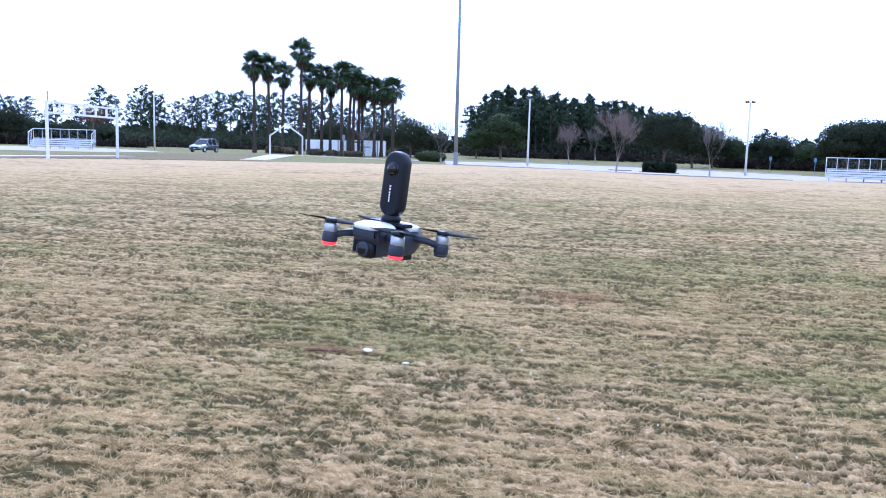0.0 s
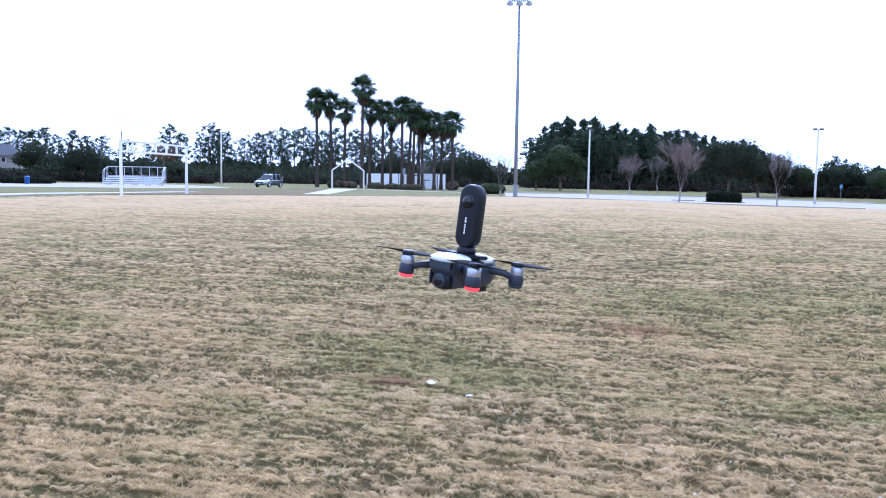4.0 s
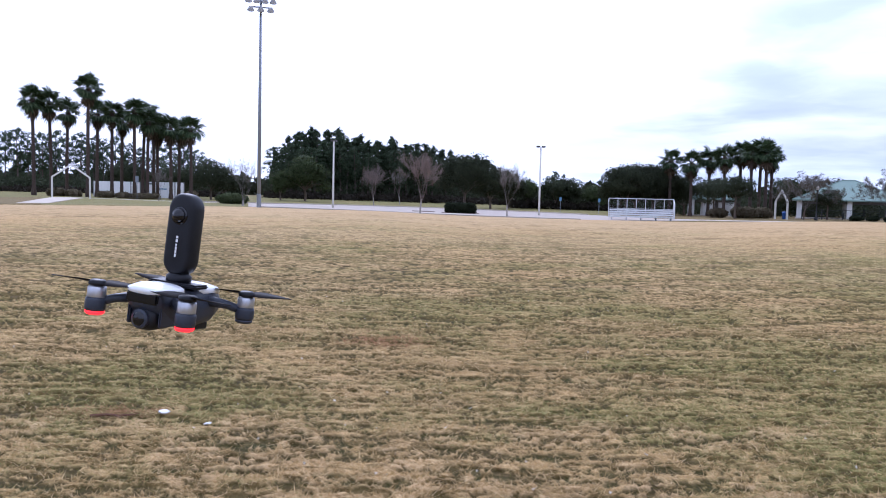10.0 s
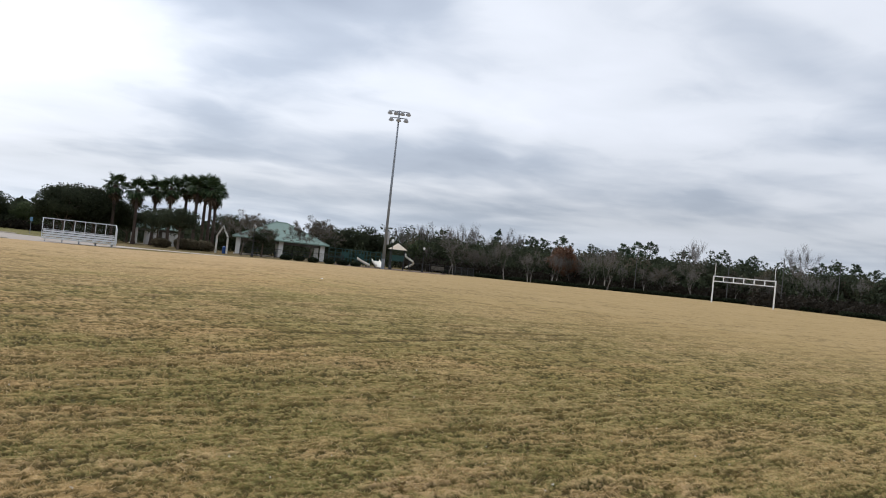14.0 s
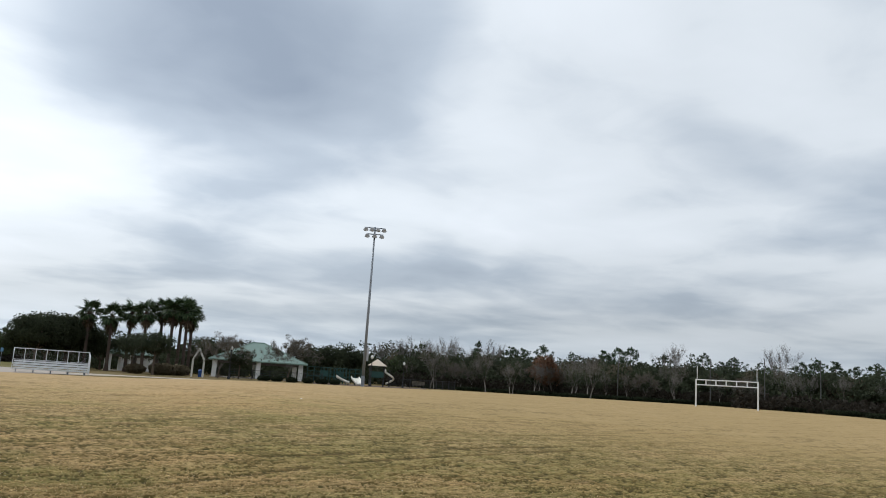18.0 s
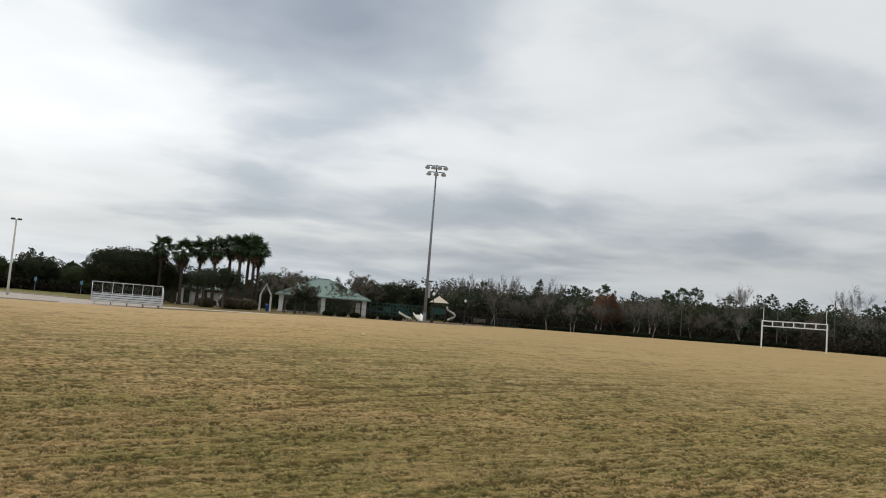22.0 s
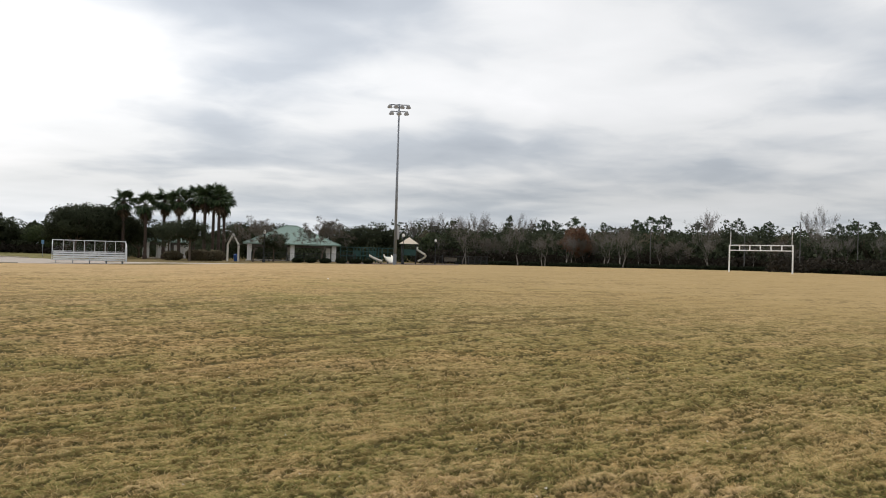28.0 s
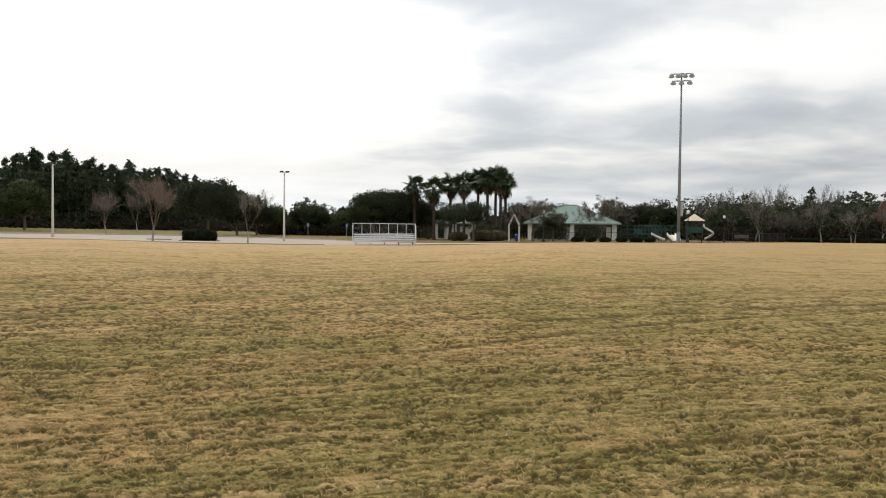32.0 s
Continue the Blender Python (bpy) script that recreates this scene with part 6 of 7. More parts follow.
def pavilion(at, label, w, d, eave, apex, ridge, cols, roof_mat, over=0.8, wall=None):
    p = empty("pavilion", at, label, "pavilion", "green-roofed park buildings")
    Shape().box(-w / 2 - 0.5, w / 2 + 0.5, -d / 2 - 0.5, d / 2 + 0.5, -0.3, 0.08).make("floor_slab", CONCRETE, p)
    roof = hip_roof(Shape(), w, d, eave, apex, ridge, over).make("roof", roof_mat, p)
    # standing seams on the slopes
    a, b, r = w / 2 + over, d / 2 + over, ridge / 2
    n = int(2 * a / 0.6)
    for k in range(n + 1):
        x = -a + 2 * a * k / n
        t = 1.0 if abs(x) <= r else (a - abs(x)) / (a - r)
        for sy in (-1, 1):
            y1 = sy * b * (1 - t)
            Shape().rod((x, sy * b, eave + 0.02), (x, y1, eave + (apex - eave) * t + 0.02), 0.022, 4).make("seam", roof_mat, roof)
    m = int(2 * b / 0.6)
    for k in range(1, m):
        y = -b + 2 * b * k / m
        t = 1 - abs(y) / b
        for sx in (-1, 1):
            Shape().rod((sx * a, y, eave + 0.02), (sx * (a - (a - r) * t), y, eave + (apex - eave) * t + 0.02), 0.022, 4).make("seam", roof_mat, roof)
    ridge_cap = Shape()
    ridge_cap.rod((-r, 0, apex + 0.02), (r, 0, apex + 0.02), 0.07, 6)
    for sx in (-1, 1):
        for sy in (-1, 1):
            ridge_cap.rod((sx * r, 0, apex + 0.02), (sx * a, sy * b, eave + 0.02), 0.06, 6)
    ridge_cap.make("ridge_cap", roof_mat, roof)
    for k in range(cols):
        x = -w / 2 + w * k / (cols - 1)
        for sy in (-1, 1):
            soft_edges(Shape().box(x - 0.32, x + 0.32, sy * d / 2 - 0.32, sy * d / 2 + 0.32, 0.0, eave - 0.14).make("column", WHITE_WALL, p), 0.02, 1)
    Shape().box(-w / 2, w / 2, -d / 2 - 0.12, -d / 2 + 0.12, eave - 0.5, eave - 0.14).make("beam", BROWN_HEAD, p)
    Shape().box(-w / 2, w / 2, d / 2 - 0.12, d / 2 + 0.12, eave - 0.5, eave - 0.14).make("beam", BROWN_HEAD, p)
    if wall:
        x0, x1 = wall
        Shape().box(x0, x1, -d / 2 + 0.5, d / 2 - 0.5, 0.05, eave - 0.15).make("wall", WHITE_WALL, p)
        Shape().box((x0 + x1) / 2 - 0.5, (x0 + x1) / 2 + 0.5, -d / 2 + 0.46, -d / 2 + 0.498, 0.08, 2.15).make("door", BROWN_HEAD, p)
    return p


pavilion(stand(27.05, 121, -24), "open pavilion with a green metal hip roof and white columns", 11.9, 8.6, 2.5, 5.2, 1.6, 3, GREEN_ROOF, 0.9)
pavilion(stand(18.75, 132, -14), "small park building with a green roof and white columns", 6.0, 5.0, 2.6, 4.0, 1.6, 3, GREEN_ROOF, 0.7, (-1.4, 2.2))


def table(at):
    t = empty("picnic_table", at, "dark picnic table with benches under the pavilion", "picnic table", "picnic tables")
    Shape().box(-0.9, 0.9, -0.38, 0.38, 0.70, 0.75).make("tabletop", DARK_GREEN, t)
    for sy in (-1, 1):
        Shape().box(-0.9, 0.9, sy * 0.72 - 0.14, sy * 0.72 + 0.14, 0.42, 0.46).make("bench", DARK_GREEN, t)
        for sx in (-1, 1):
            Shape().rod((sx * 0.6, sy * 0.25, 0.7), (sx * 0.6, sy * 0.7, 0.0), 0.035, 5).make("leg", BLACK, t)
    return t


pv = spot(27.5, 121)
for i in range(4):
    q = Vector((pv.x - 3.6 + i * 2.4 + 0.0, pv.y + 1.5 - (i % 2) * 2.2, pv.z + 0.09))
    table(pose(q.x, q.y, q.z, 0, 0, -24))


def fence(a, b, label, hh=1.2, gap=0.14, mat=None):
    """A picket fence of thin bars between two places."""
    a, b = Vector(a), Vector(b)
    f = empty("metal_fence", Matrix.Translation(a), label, "fence", "metal fences")
    d = b - a
    L = d.length
    n = max(2, round(L / 2.4))
    for k in range(n + 1):
        q = d * k / n
        Shape().box(q.x - 0.04, q.x + 0.04, q.y - 0.04, q.y + 0.04, q.z - 0.2, q.z + hh + 0.08).make("post", mat, f)
    for z in (0.15, hh - 0.05):
        Shape().rod((0, 0, z), (d.x, d.y, d.z + z), 0.025, 4).make("rail", mat, f)
    m = int(L / gap)
    s = Shape()
    for k in range(m):
        q = d * (k + 0.5) / m
        s.rod((q.x, q.y, q.z + 0.08), (q.x, q.y, q.z + hh), 0.011, 3)
    tagged(s.make("pickets", mat, f), kind="stuff")
    return f


for a0, a1, r0, r1 in ((24.4, 28.0, 111, 110), (28.0, 31.6, 110, 108), (36.4, 39.2, 112, 114), (39.2, 41.0, 114, 122)):
    fence(spot(a0, r0), spot(a1, r1), "black steel picket fence round the playground", 1.25, 0.14, BLACK)


def gazebo_tower(at):
    """Play tower with a tan tented roof, deck, two slides and a spiral tube."""
    t = empty("play_tower", at, "dark green play tower with a tan tent roof and cream slides", "play tower")
    for x in (-0.95, 0.95):
        for y in (-0.95, 0.95):
            Shape().rod((x, y, -0.2), (x, y, 2.95), 0.06, 8).make("post", BLACK, t)
    s = Shape()
    z0, z1 = 2.75, 3.65
    s.add([(-1.3, -1.3, z0), (1.3, -1.3, z0), (1.3, 1.3, z0), (-1.3, 1.3, z0), (0, 0, z1), (0, 0, z0 + 0.02)], [(0, 1, 4), (1, 2, 4), (2, 3, 4), (3, 0, 4), (1, 0, 5), (2, 1, 5), (3, 2, 5), (0, 3, 5)])
    s.make("roof", TAN_ROOF, t)
    Shape().box(-0.95, 0.95, -0.95, 0.95, 1.2, 1.28).make("deck", DARK_GREEN, t)
    for x0, x1, y0, y1 in ((-0.95, 0.95, -0.97, -0.93), (-0.97, -0.93, -0.95, 0.95), (0.93, 0.97, -0.95, 0.95)):
        Shape().box(x0, x1, y0, y1, 1.3, 2.0).make("panel", DARK_GREEN, t)
    return t


def slide(at, label, length, height, width=0.6, curl=0.0):
    sl = empty("slide", at, label, "slide", "cream slides")
    n = 14
    vs, fs = [], []
    for i in range(n + 1):
        u = i / n
        z = height * (1 - u) ** 1.25 + 0.25
        y = -length * u
        x = curl * sin(u * 4.2)
        for dx, dz in ((-width / 2, 0.28), (-width / 2, 0.0), (width / 2, 0.0), (width / 2, 0.28), (width / 2 + 0.05, 0.28), (width / 2 + 0.05, -0.06), (-width / 2 - 0.05, -0.06), (-width / 2 - 0.05, 0.28)):
            vs.append((x + dx, y, z + dz))
    for i in range(n):
        for k in range(8):
            k2 = (k + 1) % 8
            fs.append((i * 8 + k, i * 8 + k2, (i + 1) * 8 + k2, (i + 1) * 8 + k))
    s = Shape()
    s.smooth = True
    s.add(vs, fs)
    s.make("chute", SLIDE, sl)
    Shape().rod((0, -length * 0.9, -0.1), (0, -length * 0.9, 0.3), 0.04, 6).make("leg", BLACK, sl)
    Shape().rod((0, -0.1, -0.1), (0, -0.1, height), 0.05, 6).make("leg", BLACK, sl)
    return sl


gazebo_tower(stand(35.4, 108, -34))
slide(stand(33.9, 105.5, -10), "wide cream double slide of the playground", 1.7, 0.72, 1.0)
slide(stand(32.6, 106.5, 62), "long cream slide reaching out of the playground", 1.7, 0.72, 0.4, 0.3)


def spiral(at):
    s = empty("spiral_slide", at, "cream spiral tube slide beside the play tower", "slide")
    pts = [(0.6 * cos(t * 0.42), 0.6 * sin(t * 0.42), 2.25 - 0.13 * t) for t in range(15)]
    q = Shape()
    q.smooth = True
    q.tube(pts, [0.13] * len(pts), 8)
    q.make("chute", SLIDE, s)
    Shape().rod((0, 0, -0.1), (0, 0, 2.3), 0.06, 6).make("post", BLACK, s)
    return s


spiral(stand(36.3, 108.5, 120))


def climber(at):
    """Dark green climbing frame with a ribbed canopy."""
    c = empty("climbing_frame", at, "dark green steel climbing frame with ladder bars", "climbing frame")
    for x in (-2.6, -1.7, -0.8, 0.1, 1.0, 1.8, 2.6):
        for y in (-0.8, 0.8):
            Shape().rod((x, y, -0.2), (x, y, 2.2), 0.05, 6).make("post", DARK_GREEN, c)
    for y in (-0.8, 0.8):
        for z in (1.0, 1.6, 2.15):
            Shape().rod((-2.6, y, z), (2.6, y, z), 0.04, 6).make("rail", DARK_GREEN, c)
    for k in range(14):
        x = -2.6 + 5.2 * k / 13
        Shape().rod((x, -0.8, 2.15), (x, 0.8, 2.15), 0.03, 5).make("rung", DARK_GREEN, c)
        Shape().rod((x, -0.8, 1.0), (x, -0.8, 1.6), 0.018, 4).make("baluster", DARK_GREEN, c)
    for x0, x1 in ((-2.6, -0.8), (1.0, 2.6)):
        Shape().box(x0, x1, -0.8, 0.8, 0.9, 0.98).make("deck", DARK_GREEN, c)
    Shape().box(-0.8, 0.1, -0.84, -0.805, 1.05, 1.75).make("panel", DARK_GREEN, c)
    return c


climber(stand(31.9, 110, -30))
climber(stand(33.0, 114, -36))
b = empty("park_bench", stand(38.4, 112, -38), "brown wooden bench at the playground", "bench")
for k in range(3):
    Shape().box(-0.9, 0.9, -0.2 + k * 0.15, -0.08 + k * 0.15, 0.43, 0.47).make("slat", POSTWOOD, b)
for k in range(3):
    Shape().box(-0.9, 0.9, 0.28, 0.31, 0.55 + k * 0.16, 0.67 + k * 0.16).make("slat", POSTWOOD, b)
for sx in (-1, 1):
    Shape().box(sx * 0.8 - 0.03, sx * 0.8 + 0.03, -0.2, 0.33, 0.0, 0.43).make("leg", BLACK, b)

# posts of a ball net behind the far goal
for a, r, e in ((52.35, 126, 2.2), (58.45, 125, 2.65), (61.85, 124, 2.85), (65.2, 124, 2.85)):
    p = spot(a, r)
    t = empty("net_post", stand(a, r), "tall thin weathered dark grey net post behind the goal", "post", "net posts")
    Shape().tube([(0, 0, -0.3), (0, 0, EYE + r * tan(radians(e)) - p.z)], [0.075, 0.055], 8).make("post", NET_POST, t)
    t.children[0].name = "shaft"


# ---------------------------------------------------------------- house and tank far off
def house(at):
    hs = empty("house", at, "far two-storey house with a grey hip roof", "house")
    wall = material("beige_siding", (0.34, 0.31, 0.27), (0.42, 0.38, 0.33), 0.5, 0.85)
    roof = material("grey_shingles", (0.085, 0.085, 0.09), (0.13, 0.13, 0.135), 1.0, 0.9)
    Shape().box(-6, 6, -4, 4, -0.3, 5.4).make("wall", wall, hs)
    hip_roof(Shape(), 12, 8, 5.5, 8.6, 4.5, 0.5).make("roof", roof, hs)
    for z in (1.0, 3.7):
        for x in (-4.0, -1.3, 1.4, 4.1):
            w = Shape().box(x - 0.6, x + 0.6, -4.08, -4.003, z, z + 1.4).make("window", WHITE, hs)
            Shape().box(x - 0.5, x + 0.5, -4.10, -4.083, z + 0.1, z + 1.3).make("pane", TINT, w)
    return hs


TINT = material("dark_window_glass", (0.02, 0.024, 0.028), (0.03, 0.034, 0.04), 1.0, 0.1)
house(stand(-46.75, 205, 30)).scale = (0.75, 0.75, 0.85)
d = empty("storage_tank", stand(-49.0, 170, 0, 0.9) @ Matrix.Scale(0.72, 4), "white domed tank on short legs", "tank")
s = Shape()
s.smooth = True
s.lathe([(1.5, 1.4), (1.9, 1.9), (2.0, 2.6), (1.9, 3.4), (1.5, 4.2), (0.8, 4.75), (0.2, 4.95)], 20)
s.make("shell", WHITE, d)
for k in range(4):
    t = pi / 4 + k * pi / 2
    Shape().rod((1.3 * cos(t), 1.3 * sin(t), -0.2), (1.3 * cos(t), 1.3 * sin(t), 1.7), 0.12, 6).make("leg", GALV, d)


# ---------------------------------------------------------------- drain in the swale
def drain(x, y, turn):
    g = empty("drain_grate", pose(x, y, gz(x, y) + 0.005, 3, -2, turn), "rusty iron drain grate sunk in the grass", "drain grate")
    w, d = 0.25, 0.25
    fr = Shape()
    for y0, y1 in ((-d - 0.03, -d), (d, d + 0.03)):
        fr.box(-w - 0.03, w + 0.03, y0, y1, -0.04, 0.012)
    for x0, x1 in ((-w - 0.03, -w), (w, w + 0.03)):
        fr.box(x0, x1, -d, d, -0.04, 0.012)
    fr.make("frame", RUST, g)
    for k in range(21):
        xx = -w + 2 * w * (k + 0.5) / 21
        thick = k % 5 == 2
        t = 0.0125 if thick else 0.0075
        soft_edges(Shape().box(xx - t, xx + t, -d, d, -0.03, 0.013 if thick else 0.004).make("rib" if thick else "bar", RUST, g), 0.003, 1)
    for yy in (-0.085, 0.085):
        Shape().box(-w, w, yy - 0.008, yy + 0.008, -0.034, -0.012).make("cross_bar", RUST, g)
    pit = Shape()
    pit.add([(-w, -d, -0.03), (w, -d, -0.03), (w, d, -0.03), (-w, d, -0.03), (-w, -d, -0.8), (w, -d, -0.8), (w, d, -0.8), (-w, d, -0.8)], [(0, 1, 5, 4), (1, 2, 6, 5), (2, 3, 7, 6), (3, 0, 4, 7), (4, 5, 6, 7)])
    pit.make("shaft", PIT, g)
    return g


drain(4.85, 3.20, 95)


def soil_bed(cx, cy, turn):
    """Bare crumbly soil in the hollow round the grate, under the turf's edge."""
    t = radians(turn)
    vs, fs, n = [], [], 72
    for k in range(n):
        a = 2 * pi * k / n
        q = max(abs(cos(a)) / 0.275, abs(sin(a)) / 0.275)
        for j, rr in enumerate((1 / q, 1 / q + 0.05, 0.52, 0.80)):
            u, v = rr * cos(a), rr * sin(a)
            x, y = cx + u * cos(t) - v * sin(t), cy + u * sin(t) + v * cos(t)
            vs.append((x, y, gz(x, y) - 0.012 + (-0.012, 0.0, 0.012, 0.0)[j] + 0.018 * (float(lumps(x, y, 0.05, 18)) - 0.5)))
    for k in range(n):
        for j in range(3):
            a, b = k * 4 + j, ((k + 1) % n) * 4 + j
            fs.append((a, a + 1, b + 1, b))
    tagged(Shape().add(vs, fs).make("soil_bed", SOIL), "dark crumbly soil round the drain grate", "soil", kind="stuff")


soil_bed(4.85, 3.20, 5)
rng = np.random.default_rng(402)
cs = []
while len(cs) < 260:
    x, y = rng.uniform(4.5, 5.35), rng.uniform(2.8, 3.6)
    if not (abs(x - 4.85) < 0.27 and abs(y - 3.2) < 0.27) and bool(in_hollow(x, y)):
        cs.append((x, y, gz(x, y) + 0.006))
v, f = rand_tris(cs, 7, 0.03, 0.03, rng, 0.6, 1.5)
tagged(new("soil_clods", sheet_mesh("soil_clods", v, f, SOIL)), "dark clods and roots at the edge of the drain", "soil", kind="stuff")


# ---------------------------------------------------------------- grass
def grass_blades(name, mat, label, n, seed, kind, reach, wide=0.0024, spot_at=None):
    """Blades on the tufts, with gaps between; farther off fewer and larger clumps stand for them."""
    rng = np.random.default_rng(seed)
    rr = np.linspace(2.7, reach, 400)
    cdf = np.cumsum(1 / ((1 + 0.25 * rr) * (1 + 0.02 * rr)))
    r = np.interp(rng.random(n), cdf / cdf[-1], rr)
    a = np.radians(rng.uniform(-61, 87, n))
    x, y = r * np.sin(a), r * np.cos(a)
    if spot_at:
        x, y = spot_at[0] + rng.normal(size=n) * spot_at[2], spot_at[1] + rng.normal(size=n) * spot_at[3]
        r = np.hypot(x, y)
    up = tufts(x, y)
    g = green_patch(x, y)
    far = ease(r, 5.5, 9)
    crease = 1 - ease(tuft_field(x, y), 0.30 + 0.12 * far, 0.62 + 0.14 * far)
    odds = 0.5 * crease if kind == "gap" else (1 - 0.96 * crease) * (g if kind == "green" else 1 - 0.85 * g)
    odds = odds * (1 - ease(r, reach * 0.45, reach))
    ok = (rng.random(n) < odds) & ~in_hollow(x, y) & ~((x > 20.4) & (y > 4.0) & (y < 7.4))
    x, y, r, up = x[ok], y[ok], r[ok], up[ok]
    n = len(x)
    z = ground_z(x, y) + np.maximum(up, 0)
    hgt = (0.005 + 0.020 * rng.random(n) ** 1.6) * (1 + 0.01 * r)
    t = rng.random(n) * 2 * pi
    w = wide * (1 + 0.14 * r)
    lean = hgt * (1.2 + 2.6 * rng.random(n))
    t2 = rng.random(n) * 2 * pi
    b1 = np.stack([x - w * np.cos(t), y - w * np.sin(t), z - 0.006], -1)
    b2 = np.stack([x + w * np.cos(t), y + w * np.sin(t), z - 0.006], -1)
    tp = np.stack([x + lean * np.cos(t2), y + lean * np.sin(t2), z + hgt], -1)
    V = np.stack([b1, b2, tp], 1).reshape(-1, 3)
    ob = new(name, sheet_mesh(name, V, np.arange(3 * n).reshape(-1, 3), mat))
    tagged(ob, label, "grass", kind="stuff")


grass_blades("dry_grass", BLADE, "short dry tan mown grass", 1000000, 77, "dry", 15, 0.0019)
grass_blades("green_grass", GREEN_BLADE, "short olive green mown grass in patches", 700000, 78, "green", 14, 0.0019)
grass_blades("low_shoots", SHOOT, "dark green shoots low in the dry turf", 200000, 79, "gap", 10, 0.0018)
grass_blades("reddish_grass", RED_BLADE, "patch of reddish dead grass", 5000, 80, "dry", 40, 0.002, (-0.63, 8.7, 0.22, 0.17))
grass_blades("reddish_grass", RED_BLADE, "patch of reddish dead grass", 2500, 81, "dry", 40, 0.002, (-2.35, 5.75, 0.16, 0.09))


# pale crumbs of dead leaf scattered on the turf
rng = np.random.default_rng(404)
cs = []
for _ in range(150):
    az, r = rng.uniform(-45, 70), 4.0 + 9.0 * rng.random() ** 1.5
    x, y = r * sin(radians(az)), r * cos(radians(az))
    cs.append((x, y, gz(x, y) + float(tufts(x, y)) + 0.008))
v, f = rand_tris(cs, 3, 0.008, 0.016, rng, 0.4, 1.0)
tagged(new("leaf_crumbs", sheet_mesh("leaf_crumbs", v, f, STRAW_BIT)), "pale crumbs of dead leaf on the grass", "leaf litter", kind="stuff")


# ---------------------------------------------------------------- litter on the grass
def crumple(name, x, y, size, mat, label, seed, flat=0.4):
    rng = np.random.default_rng(seed)
    bm = bmesh.new()
    bmesh.ops.create_icosphere(bm, subdivisions=2, radius=size)
    for v in bm.verts:
        k = 0.75 + 0.5 * rng.random()
        v.co = Vector((v.co.x * k * 1.3, v.co.y * k, v.co.z * k * flat))
    me = bpy.data.meshes.new(name)
    bm.to_mesh(me)
    bm.free()
    me.materials.append(mat)
    ob = new(name, me)
    ob.matrix_basis = pose(x, y, gz(x, y) + max(0.0, float(tufts(x, y))) + size * flat * 0.25, 0, 8, seed * 37)
    return tagged(ob, label, "litter")


PAPER = material("crumpled_paper", (0.66, 0.66, 0.68), (0.80, 0.80, 0.82), 12.0, 0.8)
crumple("paper_scrap", -2.0, 5.72, 0.04, PAPER, "crumpled white paper scrap on the grass", 3)
crumple("paper_scrap", -1.62, 5.50, 0.022, PAPER, "tiny white paper scrap on the grass", 5)
crumple("paper_scrap", 16.85, 29.0, 0.035, PAPER, "white scrap lying on the field", 7)
crumple("paper_scrap", 2.15, 8.38, 0.02, PAPER, "tiny white scrap on the grass", 9)
STICK = material("brown_stick", (0.10, 0.045, 0.025), (0.17, 0.08, 0.045), 9.0, 0.9)
st = Shape()
pts = [(-2.46, 5.58), (-2.36, 5.62), (-2.26, 5.60), (-2.15, 5.66)]
st.tube([(x, y, gz(x, y) + 0.035) for x, y in pts], [0.012, 0.011, 0.009, 0.005], 6)
st.tube([(-2.3, 5.61, gz(-2.3, 5.61) + 0.035), (-2.22, 5.53, gz(-2.22, 5.53) + 0.04)], [0.006, 0.003], 5)
tagged(st.make("stick", STICK), "short reddish brown stick lying on the grass", "stick")


# ---------------------------------------------------------------- the drone
DRONE_GREY = material("slate_grey_plastic", (0.030, 0.036, 0.052), (0.042, 0.048, 0.066), 30.0, 0.42, spec=0.35)
DRONE_BLACK = material("matt_black_plastic", (0.005, 0.0055, 0.008), (0.009, 0.0095, 0.013), 40.0, 0.45, spec=0.3)
DRONE_WHITE = material("glossy_white_shell", (0.86, 0.87, 0.88), (0.89, 0.90, 0.91), 30.0, 0.2)
MOTOR = material("brushed_motor_can", (0.45, 0.46, 0.50), (0.56, 0.57, 0.61), 60.0, 0.32, 0.7)
GLASS_BLACK = material("black_lens_glass", (0.004, 0.004, 0.006), (0.007, 0.007, 0.01), 50.0, 0.06)
PROP = material("smoky_propeller", (0.020, 0.018, 0.018), (0.032, 0.028, 0.027), 40.0, 0.75, spec=0.15)
RED_LED = glow_material("red_led", (1.0, 0.012, 0.010), 2.2)
GREEN_LED = glow_material("green_led", (0.12, 1.0, 0.55), 3.0)


def sq_ring(cx, w, hh, cz, n=24, p=3.2):
    """A rounded-square cross-section at x = cx."""
    out = []
    for k in range(n):
        t = 2 * pi * k / n
        c, s = cos(t), sin(t)
        out.append(Vector((cx, math.copysign(abs(c) ** (2 / p), c) * w, cz + math.copysign(abs(s) ** (2 / p), s) * hh)))
    return out


